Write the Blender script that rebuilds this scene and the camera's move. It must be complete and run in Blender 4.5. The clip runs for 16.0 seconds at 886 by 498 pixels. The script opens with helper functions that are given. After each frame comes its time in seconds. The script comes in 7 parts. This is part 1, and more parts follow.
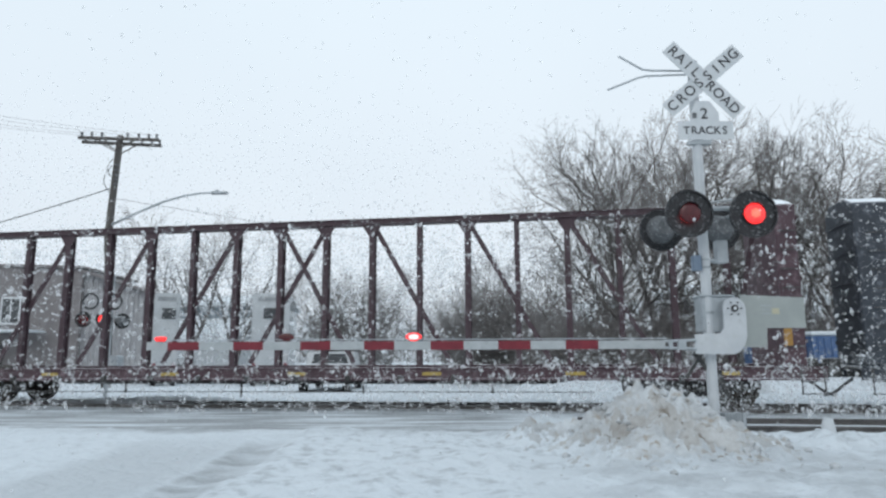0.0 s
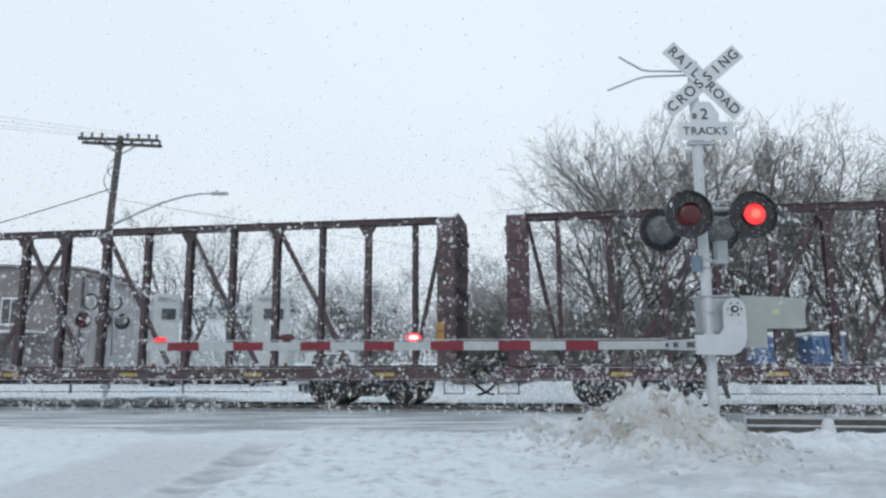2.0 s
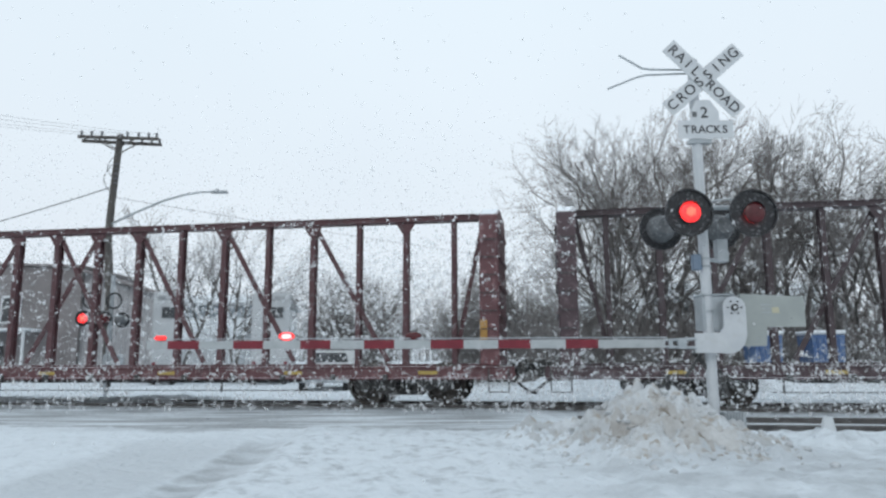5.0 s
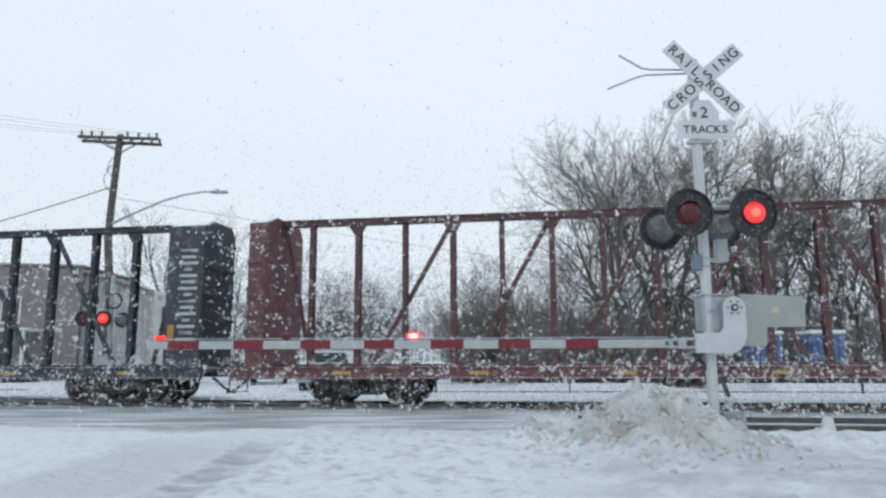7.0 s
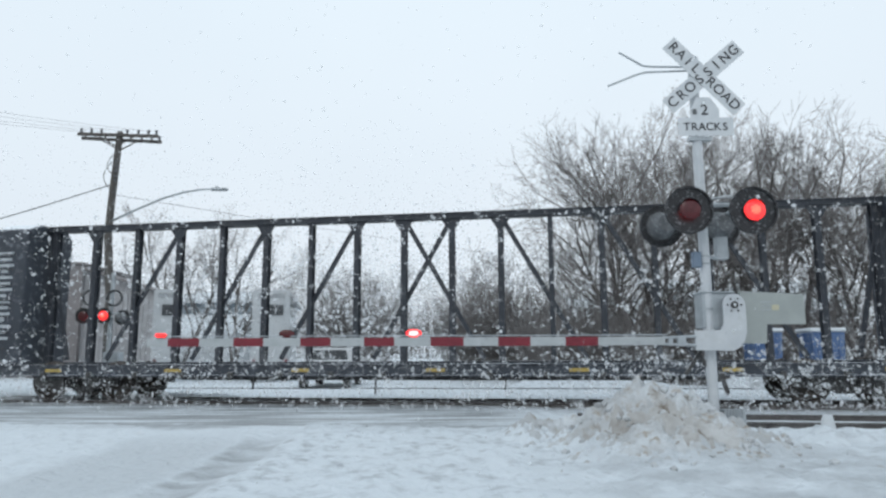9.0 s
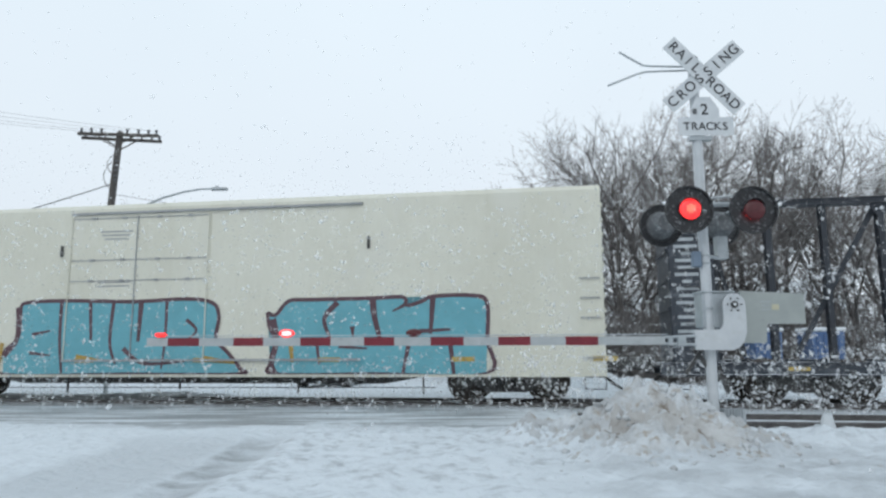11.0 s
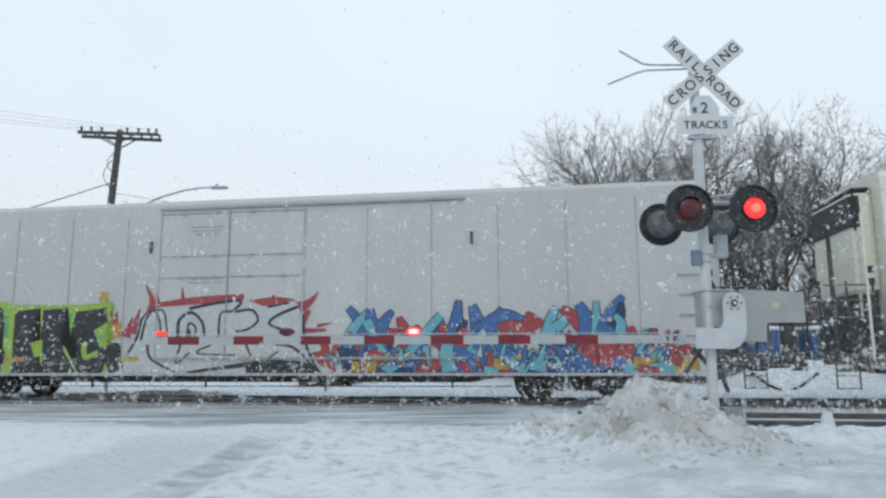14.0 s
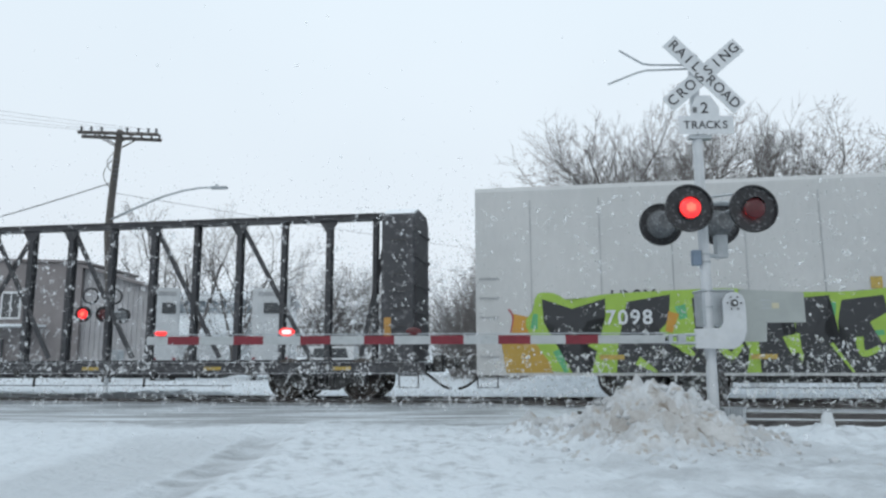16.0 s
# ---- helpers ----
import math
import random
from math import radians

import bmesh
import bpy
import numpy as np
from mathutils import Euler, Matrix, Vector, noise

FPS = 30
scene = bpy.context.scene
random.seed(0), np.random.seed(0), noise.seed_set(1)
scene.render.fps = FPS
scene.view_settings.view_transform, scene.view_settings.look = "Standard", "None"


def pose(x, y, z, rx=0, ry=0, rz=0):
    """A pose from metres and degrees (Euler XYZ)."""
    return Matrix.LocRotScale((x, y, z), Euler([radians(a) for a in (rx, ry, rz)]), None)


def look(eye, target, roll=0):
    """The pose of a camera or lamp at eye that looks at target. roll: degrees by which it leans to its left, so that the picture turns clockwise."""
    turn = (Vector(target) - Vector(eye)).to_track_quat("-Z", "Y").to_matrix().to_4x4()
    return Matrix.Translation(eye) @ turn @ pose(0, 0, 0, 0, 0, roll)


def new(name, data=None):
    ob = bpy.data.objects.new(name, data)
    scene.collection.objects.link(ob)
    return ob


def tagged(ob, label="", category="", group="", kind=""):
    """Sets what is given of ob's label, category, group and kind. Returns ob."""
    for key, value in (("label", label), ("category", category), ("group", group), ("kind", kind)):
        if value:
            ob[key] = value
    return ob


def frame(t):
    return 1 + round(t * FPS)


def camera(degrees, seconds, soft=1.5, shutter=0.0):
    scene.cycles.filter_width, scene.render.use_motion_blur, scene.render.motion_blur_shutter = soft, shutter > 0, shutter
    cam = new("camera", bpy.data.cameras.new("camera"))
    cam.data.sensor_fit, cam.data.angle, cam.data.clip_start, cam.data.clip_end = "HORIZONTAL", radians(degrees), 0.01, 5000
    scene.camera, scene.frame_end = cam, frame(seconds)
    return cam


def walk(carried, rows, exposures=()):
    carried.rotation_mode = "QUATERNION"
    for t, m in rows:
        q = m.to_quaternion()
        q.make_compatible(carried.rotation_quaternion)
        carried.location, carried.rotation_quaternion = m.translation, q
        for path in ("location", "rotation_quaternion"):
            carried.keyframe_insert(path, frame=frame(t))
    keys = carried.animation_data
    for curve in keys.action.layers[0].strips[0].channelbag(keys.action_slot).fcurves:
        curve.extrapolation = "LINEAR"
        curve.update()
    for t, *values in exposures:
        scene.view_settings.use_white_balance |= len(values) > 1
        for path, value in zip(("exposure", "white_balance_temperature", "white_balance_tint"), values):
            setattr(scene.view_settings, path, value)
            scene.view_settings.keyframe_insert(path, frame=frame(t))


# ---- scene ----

EYE = (0, 0, 1.02)
HALF = 1230.0  # focal length over half the picture's width of 784
cam = camera(2 * math.degrees(math.atan(784 / HALF)), 16.0, soft=2.5)
# seconds and the small nod of the camera
NOD = [(0, 10), (0.5, 8.2), (1, 8.5), (1.5, 8.3), (2, 11), (2.5, 10.7), (3, 11), (3.5, 9.7), (4, 8.2), (5.2, 8.2), (6.5, 8.2), (7, 8.2), (7.5, 9),
       (8, 7), (8.5, 4.3), (9, 3.5), (10.2, 3), (11.5, 2), (12, 0.5), (12.5, 2), (13, -3), (13.5, 0.3), (14, 0.3), (14.5, 0.2), (15, 0), (15.5, 0.3), (16, 0.3)]


def eye_pose(nod):
    return look(EYE, (0, 100, EYE[2] + 100 * (189 + nod) / HALF), -0.25)


walk(cam, [(t, eye_pose(v)) for t, v in NOD], exposures=[(0, 0.0), (16, 0.0)])

# ---- light: an overcast winter sky ----
world = bpy.data.worlds.new("world")
scene.world = world
world.use_nodes = True
wn, wl = world.node_tree.nodes, world.node_tree.links
wn.clear()
sky = wn.new("ShaderNodeTexSky")
sky.sky_type, sky.sun_disc = "NISHITA", False
sky.sun_elevation, sky.sun_rotation = radians(32), radians(200)
sky.air_density, sky.dust_density = 1.0, 4.0
coord = wn.new("ShaderNodeTexCoord")
split = wn.new("ShaderNodeSeparateXYZ")
ramp = wn.new("ShaderNodeValToRGB")
ramp.color_ramp.elements[0].position, ramp.color_ramp.elements[0].color = 0.0, (0.745, 0.805, 0.865, 1)
ramp.color_ramp.elements[1].position, ramp.color_ramp.elements[1].color = 0.75, (0.75, 0.87, 0.96, 1)
clouds = wn.new("ShaderNodeTexNoise")
clouds.inputs["Scale"].default_value, clouds.inputs["Detail"].default_value = 1.6, 3.0
cloud_mix = wn.new("ShaderNodeMix")
cloud_mix.data_type, cloud_mix.blend_type = "RGBA", "MULTIPLY"
cloud_ramp = wn.new("ShaderNodeValToRGB")
cloud_ramp.color_ramp.elements[0].position, cloud_ramp.color_ramp.elements[0].color = 0.3, (0.93, 0.94, 0.95, 1)
cloud_ramp.color_ramp.elements[1].position, cloud_ramp.color_ramp.elements[1].color = 0.7, (1, 1, 1, 1)
veil = wn.new("ShaderNodeBackground")
veil.inputs["Strength"].default_value = 1.12
clear = wn.new("ShaderNodeBackground")
clear.inputs["Strength"].default_value = 0.08
both = wn.new("ShaderNodeAddShader")
dim = wn.new("ShaderNodeMixShader")
dim.inputs[0].default_value = 0.05
wout = wn.new("ShaderNodeOutputWorld")
wl.new(coord.outputs["Generated"], split.inputs[0])
wl.new(split.outputs["Z"], ramp.inputs[0])
wl.new(coord.outputs["Generated"], clouds.inputs["Vector"])
wl.new(clouds.outputs["Fac"], cloud_ramp.inputs[0])
cloud_mix.inputs[0].default_value = 1.0
wl.new(ramp.outputs[0], cloud_mix.inputs[6])
wl.new(cloud_ramp.outputs[0], cloud_mix.inputs[7])
wl.new(cloud_mix.outputs[2], veil.inputs["Color"])
wl.new(sky.outputs[0], clear.inputs["Color"])
wl.new(veil.outputs[0], dim.inputs[1])
wl.new(clear.outputs[0], dim.inputs[2])
wl.new(dim.outputs[0], wout.inputs[0])
sun = new("sun", bpy.data.lights.new("sun", "SUN"))
sun.data.energy, sun.data.angle, sun.data.color = 0.35, radians(25), (1, 0.97, 0.93)
sun.matrix_world = look((-20, -40, 45), (0, 10, 0))


# ---- materials ----
def mat(name, a, b=None, rough=0.6, metal=0.0, scale=3.0, fine=40.0, bump=0.15, depth=0.01, speck=None, glow=0.0, spec=0.5, stretch=(1, 1, 1), snow=0.0):
    """Two tones mixed by broad and fine noise, with fine relief; speck adds a third colour in sparse patches; snow settles on upward faces."""
    m = bpy.data.materials.new(name)
    m.use_nodes = True
    n, l = m.node_tree.nodes, m.node_tree.links
    p = n["Principled BSDF"]
    p.inputs["Roughness"].default_value, p.inputs["Metallic"].default_value = rough, metal
    p.inputs["Specular IOR Level"].default_value = spec
    b = b or tuple(min(1, c * 1.25 + 0.01) for c in a)
    tc = n.new("ShaderNodeTexCoord")
    mp = n.new("ShaderNodeMapping")
    mp.inputs["Scale"].default_value = stretch
    l.new(tc.outputs["Object"], mp.inputs["Vector"])
    broad, grain = n.new("ShaderNodeTexNoise"), n.new("ShaderNodeTexNoise")
    broad.inputs["Scale"].default_value, broad.inputs["Detail"].default_value = scale, 5
    grain.inputs["Scale"].default_value, grain.inputs["Detail"].default_value = fine, 3
    l.new(mp.outputs[0], broad.inputs["Vector"])
    l.new(mp.outputs[0], grain.inputs["Vector"])
    add = n.new("ShaderNodeMath")
    add.operation = "MULTIPLY_ADD"
    add.inputs[1].default_value = 0.35
    l.new(grain.outputs["Fac"], add.inputs[0])
    l.new(broad.outputs["Fac"], add.inputs[2])
    r = n.new("ShaderNodeValToRGB")
    r.color_ramp.elements[0].position, r.color_ramp.elements[0].color = 0.45, (*a, 1)
    r.color_ramp.elements[1].position, r.color_ramp.elements[1].color = 0.9, (*b, 1)
    l.new(add.outputs[0], r.inputs[0])
    out = r.outputs[0]
    if speck:
        mx, sr, sn = n.new("ShaderNodeMix"), n.new("ShaderNodeValToRGB"), n.new("ShaderNodeTexNoise")
        mx.data_type = "RGBA"
        sn.inputs["Scale"].default_value, sn.inputs["Detail"].default_value = scale * 3.1, 6
        l.new(mp.outputs[0], sn.inputs["Vector"])
        sr.color_ramp.elements[0].position, sr.color_ramp.elements[1].position = 0.56, 0.68
        l.new(sn.outputs["Fac"], sr.inputs[0])
        l.new(sr.outputs[0], mx.inputs[0])
        l.new(out, mx.inputs[6])
        mx.inputs[7].default_value = (*speck, 1)
        out = mx.outputs[2]
    if snow:
        g, sp, sr, mx = n.new("ShaderNodeNewGeometry"), n.new("ShaderNodeSeparateXYZ"), n.new("ShaderNodeMath"), n.new("ShaderNodeMix")
        mx.data_type, sr.operation, sr.use_clamp = "RGBA", "MULTIPLY_ADD", True
        l.new(g.outputs["Normal"], sp.inputs[0])
        sr.inputs[1].default_value, sr.inputs[2].default_value = 4.0 * snow, -2.2 * snow
        l.new(sp.outputs["Z"], sr.inputs[0])
        l.new(sr.outputs[0], mx.inputs[0])
        l.new(out, mx.inputs[6])
        mx.inputs[7].default_value = (0.8, 0.83, 0.86, 1)
        out = mx.outputs[2]
    l.new(out, p.inputs["Base Color"])
    if glow:
        l.new(out, p.inputs["Emission Color"])
        p.inputs["Emission Strength"].default_value = glow
    if bump:
        bp = n.new("ShaderNodeBump")
        bp.inputs["Strength"].default_value, bp.inputs["Distance"].default_value = bump, depth
        l.new(add.outputs[0], bp.inputs["Height"])
        l.new(bp.outputs[0], p.inputs["Normal"])
    return m


M_WHITE = mat("white_paint", (0.45, 0.475, 0.50), (0.57, 0.59, 0.605), 0.45, scale=4, fine=60, speck=(0.5, 0.52, 0.53))
M_SIGN = mat("reflective_white_sheeting", (0.52, 0.55, 0.57), (0.64, 0.66, 0.675), 0.4, scale=5, fine=90, bump=0.05)
M_ARM = mat("weathered_white_arm_sheeting", (0.34, 0.365, 0.37), (0.44, 0.46, 0.47), 0.5, scale=5, fine=70, speck=(0.34, 0.36, 0.37))
M_BLACK = mat("black_letter_paint", (0.02, 0.02, 0.025), (0.04, 0.04, 0.045), 0.5, bump=0.05)
M_LAMPBLACK = mat("black_enamel_with_snow_flecks", (0.010, 0.010, 0.012), (0.024, 0.024, 0.027), 0.5, scale=9, fine=70, speck=(0.14, 0.15, 0.16))
M_GALV = mat("galvanised_steel", (0.33, 0.36, 0.38), (0.48, 0.51, 0.53), 0.5, 0.5, scale=6, fine=60)
M_DGALV = mat("dark_cast_housing", (0.09, 0.095, 0.10), (0.17, 0.178, 0.185), 0.6, 0.2, scale=7, fine=50, speck=(0.3, 0.31, 0.32))
M_GREYPLATE = mat("grey_green_painted_steel", (0.29, 0.315, 0.305), (0.36, 0.385, 0.37), 0.55, scale=4, fine=50)
M_YELLOW = mat("worn_yellow_decal", (0.36, 0.25, 0.05), (0.50, 0.36, 0.09), 0.55, scale=9, fine=60, speck=(0.2, 0.17, 0.1))
M_FADED = mat("faded_sticker", (0.44, 0.42, 0.30), (0.52, 0.49, 0.36), 0.6)
M_RED = mat("red_reflective_tape", (0.14, 0.009, 0.02), (0.20, 0.014, 0.027), 0.4, scale=8)
M_BLUE = mat("blue_painted_box", (0.13, 0.18, 0.25), (0.19, 0.24, 0.30), 0.5)
M_LENS_ON = mat("glowing_red_lens", (1.0, 0.022, 0.028), (1.0, 0.05, 0.045), 0.3, glow=1.0, scale=10, fine=80)
M_LENS_HOT = mat("glowing_lamp_core", (1.0, 0.07, 0.05), (1.0, 0.16, 0.10), 0.3, glow=1.15, scale=10, fine=80)
M_ARMCORE = mat("bright_arm_lamp_core", (1.0, 0.42, 0.42), (1.0, 0.55, 0.55), 0.3, glow=1.2, scale=10, fine=80)
M_LENS_OFF = mat("dark_red_lens", (0.06, 0.008, 0.01), (0.10, 0.015, 0.018), 0.25, scale=10, fine=80)
M_RUBBER = mat("black_rubber", (0.015, 0.015, 0.016), (0.03, 0.03, 0.03), 0.7)
M_STEEL = mat("dirty_black_running_gear", (0.03, 0.03, 0.032), (0.075, 0.073, 0.07), 0.7, scale=5, fine=30, speck=(0.28, 0.29, 0.30), snow=0.5)
M_WHEEL = mat("rusty_wheel_steel", (0.03, 0.027, 0.026), (0.09, 0.075, 0.065), 0.6, 0.3, scale=5, fine=40)
M_RAIL = mat("worn_rail_steel", (0.07, 0.065, 0.062), (0.16, 0.15, 0.145), 0.5, 0.4, scale=5, fine=40)
M_WOODPOLE = mat("weathered_pole_timber", (0.055, 0.05, 0.048), (0.12, 0.11, 0.10), 0.85, scale=2, fine=30, stretch=(4, 4, 0.5), snow=0.8)
M_WIRE = mat("grey_cable", (0.10, 0.105, 0.115), (0.16, 0.165, 0.175), 0.7, bump=0)


# ---- mesh helpers ----
def box(bm, c, s, m=None):
    g = bmesh.ops.create_cube(bm, size=1)
    bmesh.ops.transform(bm, matrix=Matrix.Translation(c) @ (m or Matrix()) @ Matrix.Diagonal((*s, 1)), verts=g["verts"])
    return g["verts"]


def bevel(bm, w, seg=1):
    bmesh.ops.bevel(bm, geom=list(bm.edges), offset=w, segments=seg, affect="EDGES", clamp_overlap=True)
    return bm


def tube(bm, pts, r0, r1=None, seg=8, caps=True):
    """A tapered round bar along a line of points."""
    r1 = r0 if r1 is None else r1
    pts = [Vector(p) for p in pts]
    rings, n = [], len(pts)
    for i, p in enumerate(pts):
        d = (pts[min(i + 1, n - 1)] - pts[max(i - 1, 0)]).normalized()
        a = d.orthogonal().normalized() if abs(d.z) > 0.9 else d.cross(Vector((0, 0, 1))).normalized()
        b = d.cross(a)
        r = r0 + (r1 - r0) * i / max(1, n - 1)
        rings.append([bm.verts.new(p + r * (math.cos(k * math.tau / seg) * a + math.sin(k * math.tau / seg) * b)) for k in range(seg)])
    for u, v in zip(rings, rings[1:]):
        for k in range(seg):
            bm.faces.new((u[k], u[(k + 1) % seg], v[(k + 1) % seg], v[k]))
    if caps:
        bm.faces.new(rings[0][::-1])
        bm.faces.new(rings[-1])
    return bm


def bar(bm, a, b, w, h):
    """A rectangular bar from a to b; w is its width along the y axis."""
    a, b = Vector(a), Vector(b)
    d = b - a
    x = d.normalized()
    y = Vector((0, 1, 0)) if abs(x.y) < 0.9 else Vector((1, 0, 0))
    z = x.cross(y).normalized()
    y = z.cross(x)
    m = Matrix((x, y, z)).transposed().to_4x4()
    return box(bm, (a + b) / 2, (d.length, w, h), m)


def channel(bm, pts, x0, x1):
    """An outline in y and z, drawn out along x."""
    u = [bm.verts.new((x0, y, z)) for y, z in pts]
    v = [bm.verts.new((x1, y, z)) for y, z in pts]
    bm.faces.new(u), bm.faces.new(v[::-1])
    for i in range(len(pts)):
        j = (i + 1) % len(pts)
        bm.faces.new((u[j], u[i], v[i], v[j]))
    return bm


def plate(bm, pts, y0, y1):
    """An outline in x and z, given thickness from y0 to y1."""
    u = [bm.verts.new((x, y0, z)) for x, z in pts]
    v = [bm.verts.new((x, y1, z)) for x, z in pts]
    bm.faces.new(u), bm.faces.new(v[::-1])
    for i in range(len(pts)):
        j = (i + 1) % len(pts)
        bm.faces.new((u[j], u[i], v[i], v[j]))
    bmesh.ops.recalc_face_normals(bm, faces=bm.faces)
    return bm


def mesh_of(bm, name, m, smooth=False):
    me = bpy.data.meshes.new(name)
    bmesh.ops.recalc_face_normals(bm, faces=bm.faces)
    bm.to_mesh(me)
    bm.free()
    me.materials.append(m)
    if smooth:
        me.shade_smooth()
    return me


def part(name, bm, m, parent, label="", at=None, smooth=False):
    ob = new(name, bm if isinstance(bm, bpy.types.Mesh) else mesh_of(bm, name, m, smooth))
    ob.parent = parent
    if at:
        ob.matrix_basis = at
    return tagged(ob, label)


def thing(name, m, label, category, group="", kind=""):
    ob = new(name)
    ob.empty_display_size = 0.3
    ob.matrix_basis = m
    return tagged(ob, label, category, group, kind)


def solid(name, bm, m, label, category="", group="", kind="", at=None, smooth=False):
    ob = new(name, mesh_of(bm, name, m, smooth))
    if at:
        ob.matrix_basis = at
    return tagged(ob, label, category, group, kind)


def letters(text, size, m, parent, at, name="lettering", label="", gap=1.0, depth=0.002, bold=0.008):
    cu = bpy.data.curves.new(name, "FONT")
    cu.body, cu.size, cu.align_x, cu.align_y, cu.extrude, cu.space_character = text, size, "CENTER", "CENTER", depth, gap
    cu.offset = size * bold
    tmp = bpy.data.objects.new("tmp", cu)
    scene.collection.objects.link(tmp)
    me = bpy.data.meshes.new_from_object(tmp.evaluated_get(bpy.context.evaluated_depsgraph_get()))
    bpy.data.objects.remove(tmp)
    bpy.data.curves.remove(cu)
    me.name = name
    me.materials.clear()
    me.materials.append(m)
    return part(name, me, m, parent, label, at)


FACE = Matrix.Rotation(radians(90), 4, "X")  # lettering that faces the camera's side


# ---- the track's own frame: x along the train's way, y away from the road ----
TURN = -9.0
TRACK = pose(0, 16.8, 0, 0, 0, TURN)


def on_track(x, y, z=0, rz=0):
    return TRACK @ pose(x, y, z, 0, 0, rz)


def run(t):
    return 8.2069 * t + 0.00923 * t * t


MOVES = []  # (object, rows) pairs, keyed in motions()


# ---- ground ----
def smooth(a, b, v):
    k = max(0.0, min(1.0, (v - a) / (b - a)))
    return k * k * (3 - 2 * k)


def across(x, y):
    """How far a place lies beyond the train's centre line, seen from the road."""
    return 0.15643 * x + 0.98769 * (y - 16.8)


def ground_height(x, y):
    a = across(x, y)
    z = -0.13 + 0.11 * smooth(-9.5, -5.6, a) - 0.05 * smooth(2, 7, a)
    n = noise.noise((x * 0.35, y * 0.35, 0)) * 0.05 + noise.noise((x * 1.1, y * 1.3, 3)) * 0.03 + noise.noise((x * 2.6, y * 2.6, 8)) * 0.035 + noise.noise((x * 6.5, y * 6.5, 2)) * 0.026
    band = smooth(-6.2, -5.4, a) * (1 - smooth(1.2, 2.4, a))
    z += n * (1 - 0.85 * band)
    z -= 0.06 * band * (1 - smooth(1.0, 2.4, x)) * 0.3
    # packed wheel lane, and the crusted snow beside it
    edge = -2.12 + 0.10 * noise.noise((y * 1.1, 0, 4)) + 0.06 * noise.noise((y * 4, 0, 6))
    crust = smooth(edge - 0.05, edge + 0.1, x) * (1 - band) * (1 - smooth(11.2, 12.2, y + 0.16 * x))
    cell = noise.voronoi((x * 4.2, y * 4.2, 1.5))[0][0]
    z += crust * (0.035 + 0.05 * (0.5 - cell) + 0.02 * noise.noise((x * 11, y * 11, 7)))
    lane = math.exp(-((x - edge + 0.3) / 0.26) ** 2) * (1 - smooth(9.3, 10.6, y))
    z -= 0.06 * lane + n * 0.6 * lane
    # beside the road: deeper snow between the rails and beyond them
    off = smooth(1.2, 2.6, x) + (1 - smooth(-13, -10, x))
    z += 0.05 * off * (1 - band)
    z -= 0.06 * smooth(1.2, 2.6, x) * band
    # ploughed ridges at the road's far side
    for cx, cy, rx, ry, h in ((-8.5, 19.4, 1.7, 0.6, 0.13), (-6.6, 19.3, 1.2, 0.5, 0.10), (-12.5, 20.0, 2.2, 0.8, 0.12), (3.4, 21.5, 1.6, 0.8, 0.4), (5.6, 21.2, 1.4, 0.8, 0.35)):
        q = ((x - cx) / rx) ** 2 + ((y - cy) / ry) ** 2
        if q < 6:
            z += h * math.exp(-q) * (1 + 0.6 * noise.noise((x * 2.5, y * 2.5, 5)))
    z += 2.2 * smooth(70, 260, y) + 5 * smooth(260, 900, y)
    return z


def steps(parts):
    out = []
    for a, b, s in parts:
        n = max(1, round((b - a) / s))
        out += [a + (b - a) * i / n for i in range(n)]
    return out + [parts[-1][1]]


M_GROUND = bpy.data.materials.new("trodden_snow_and_slush")


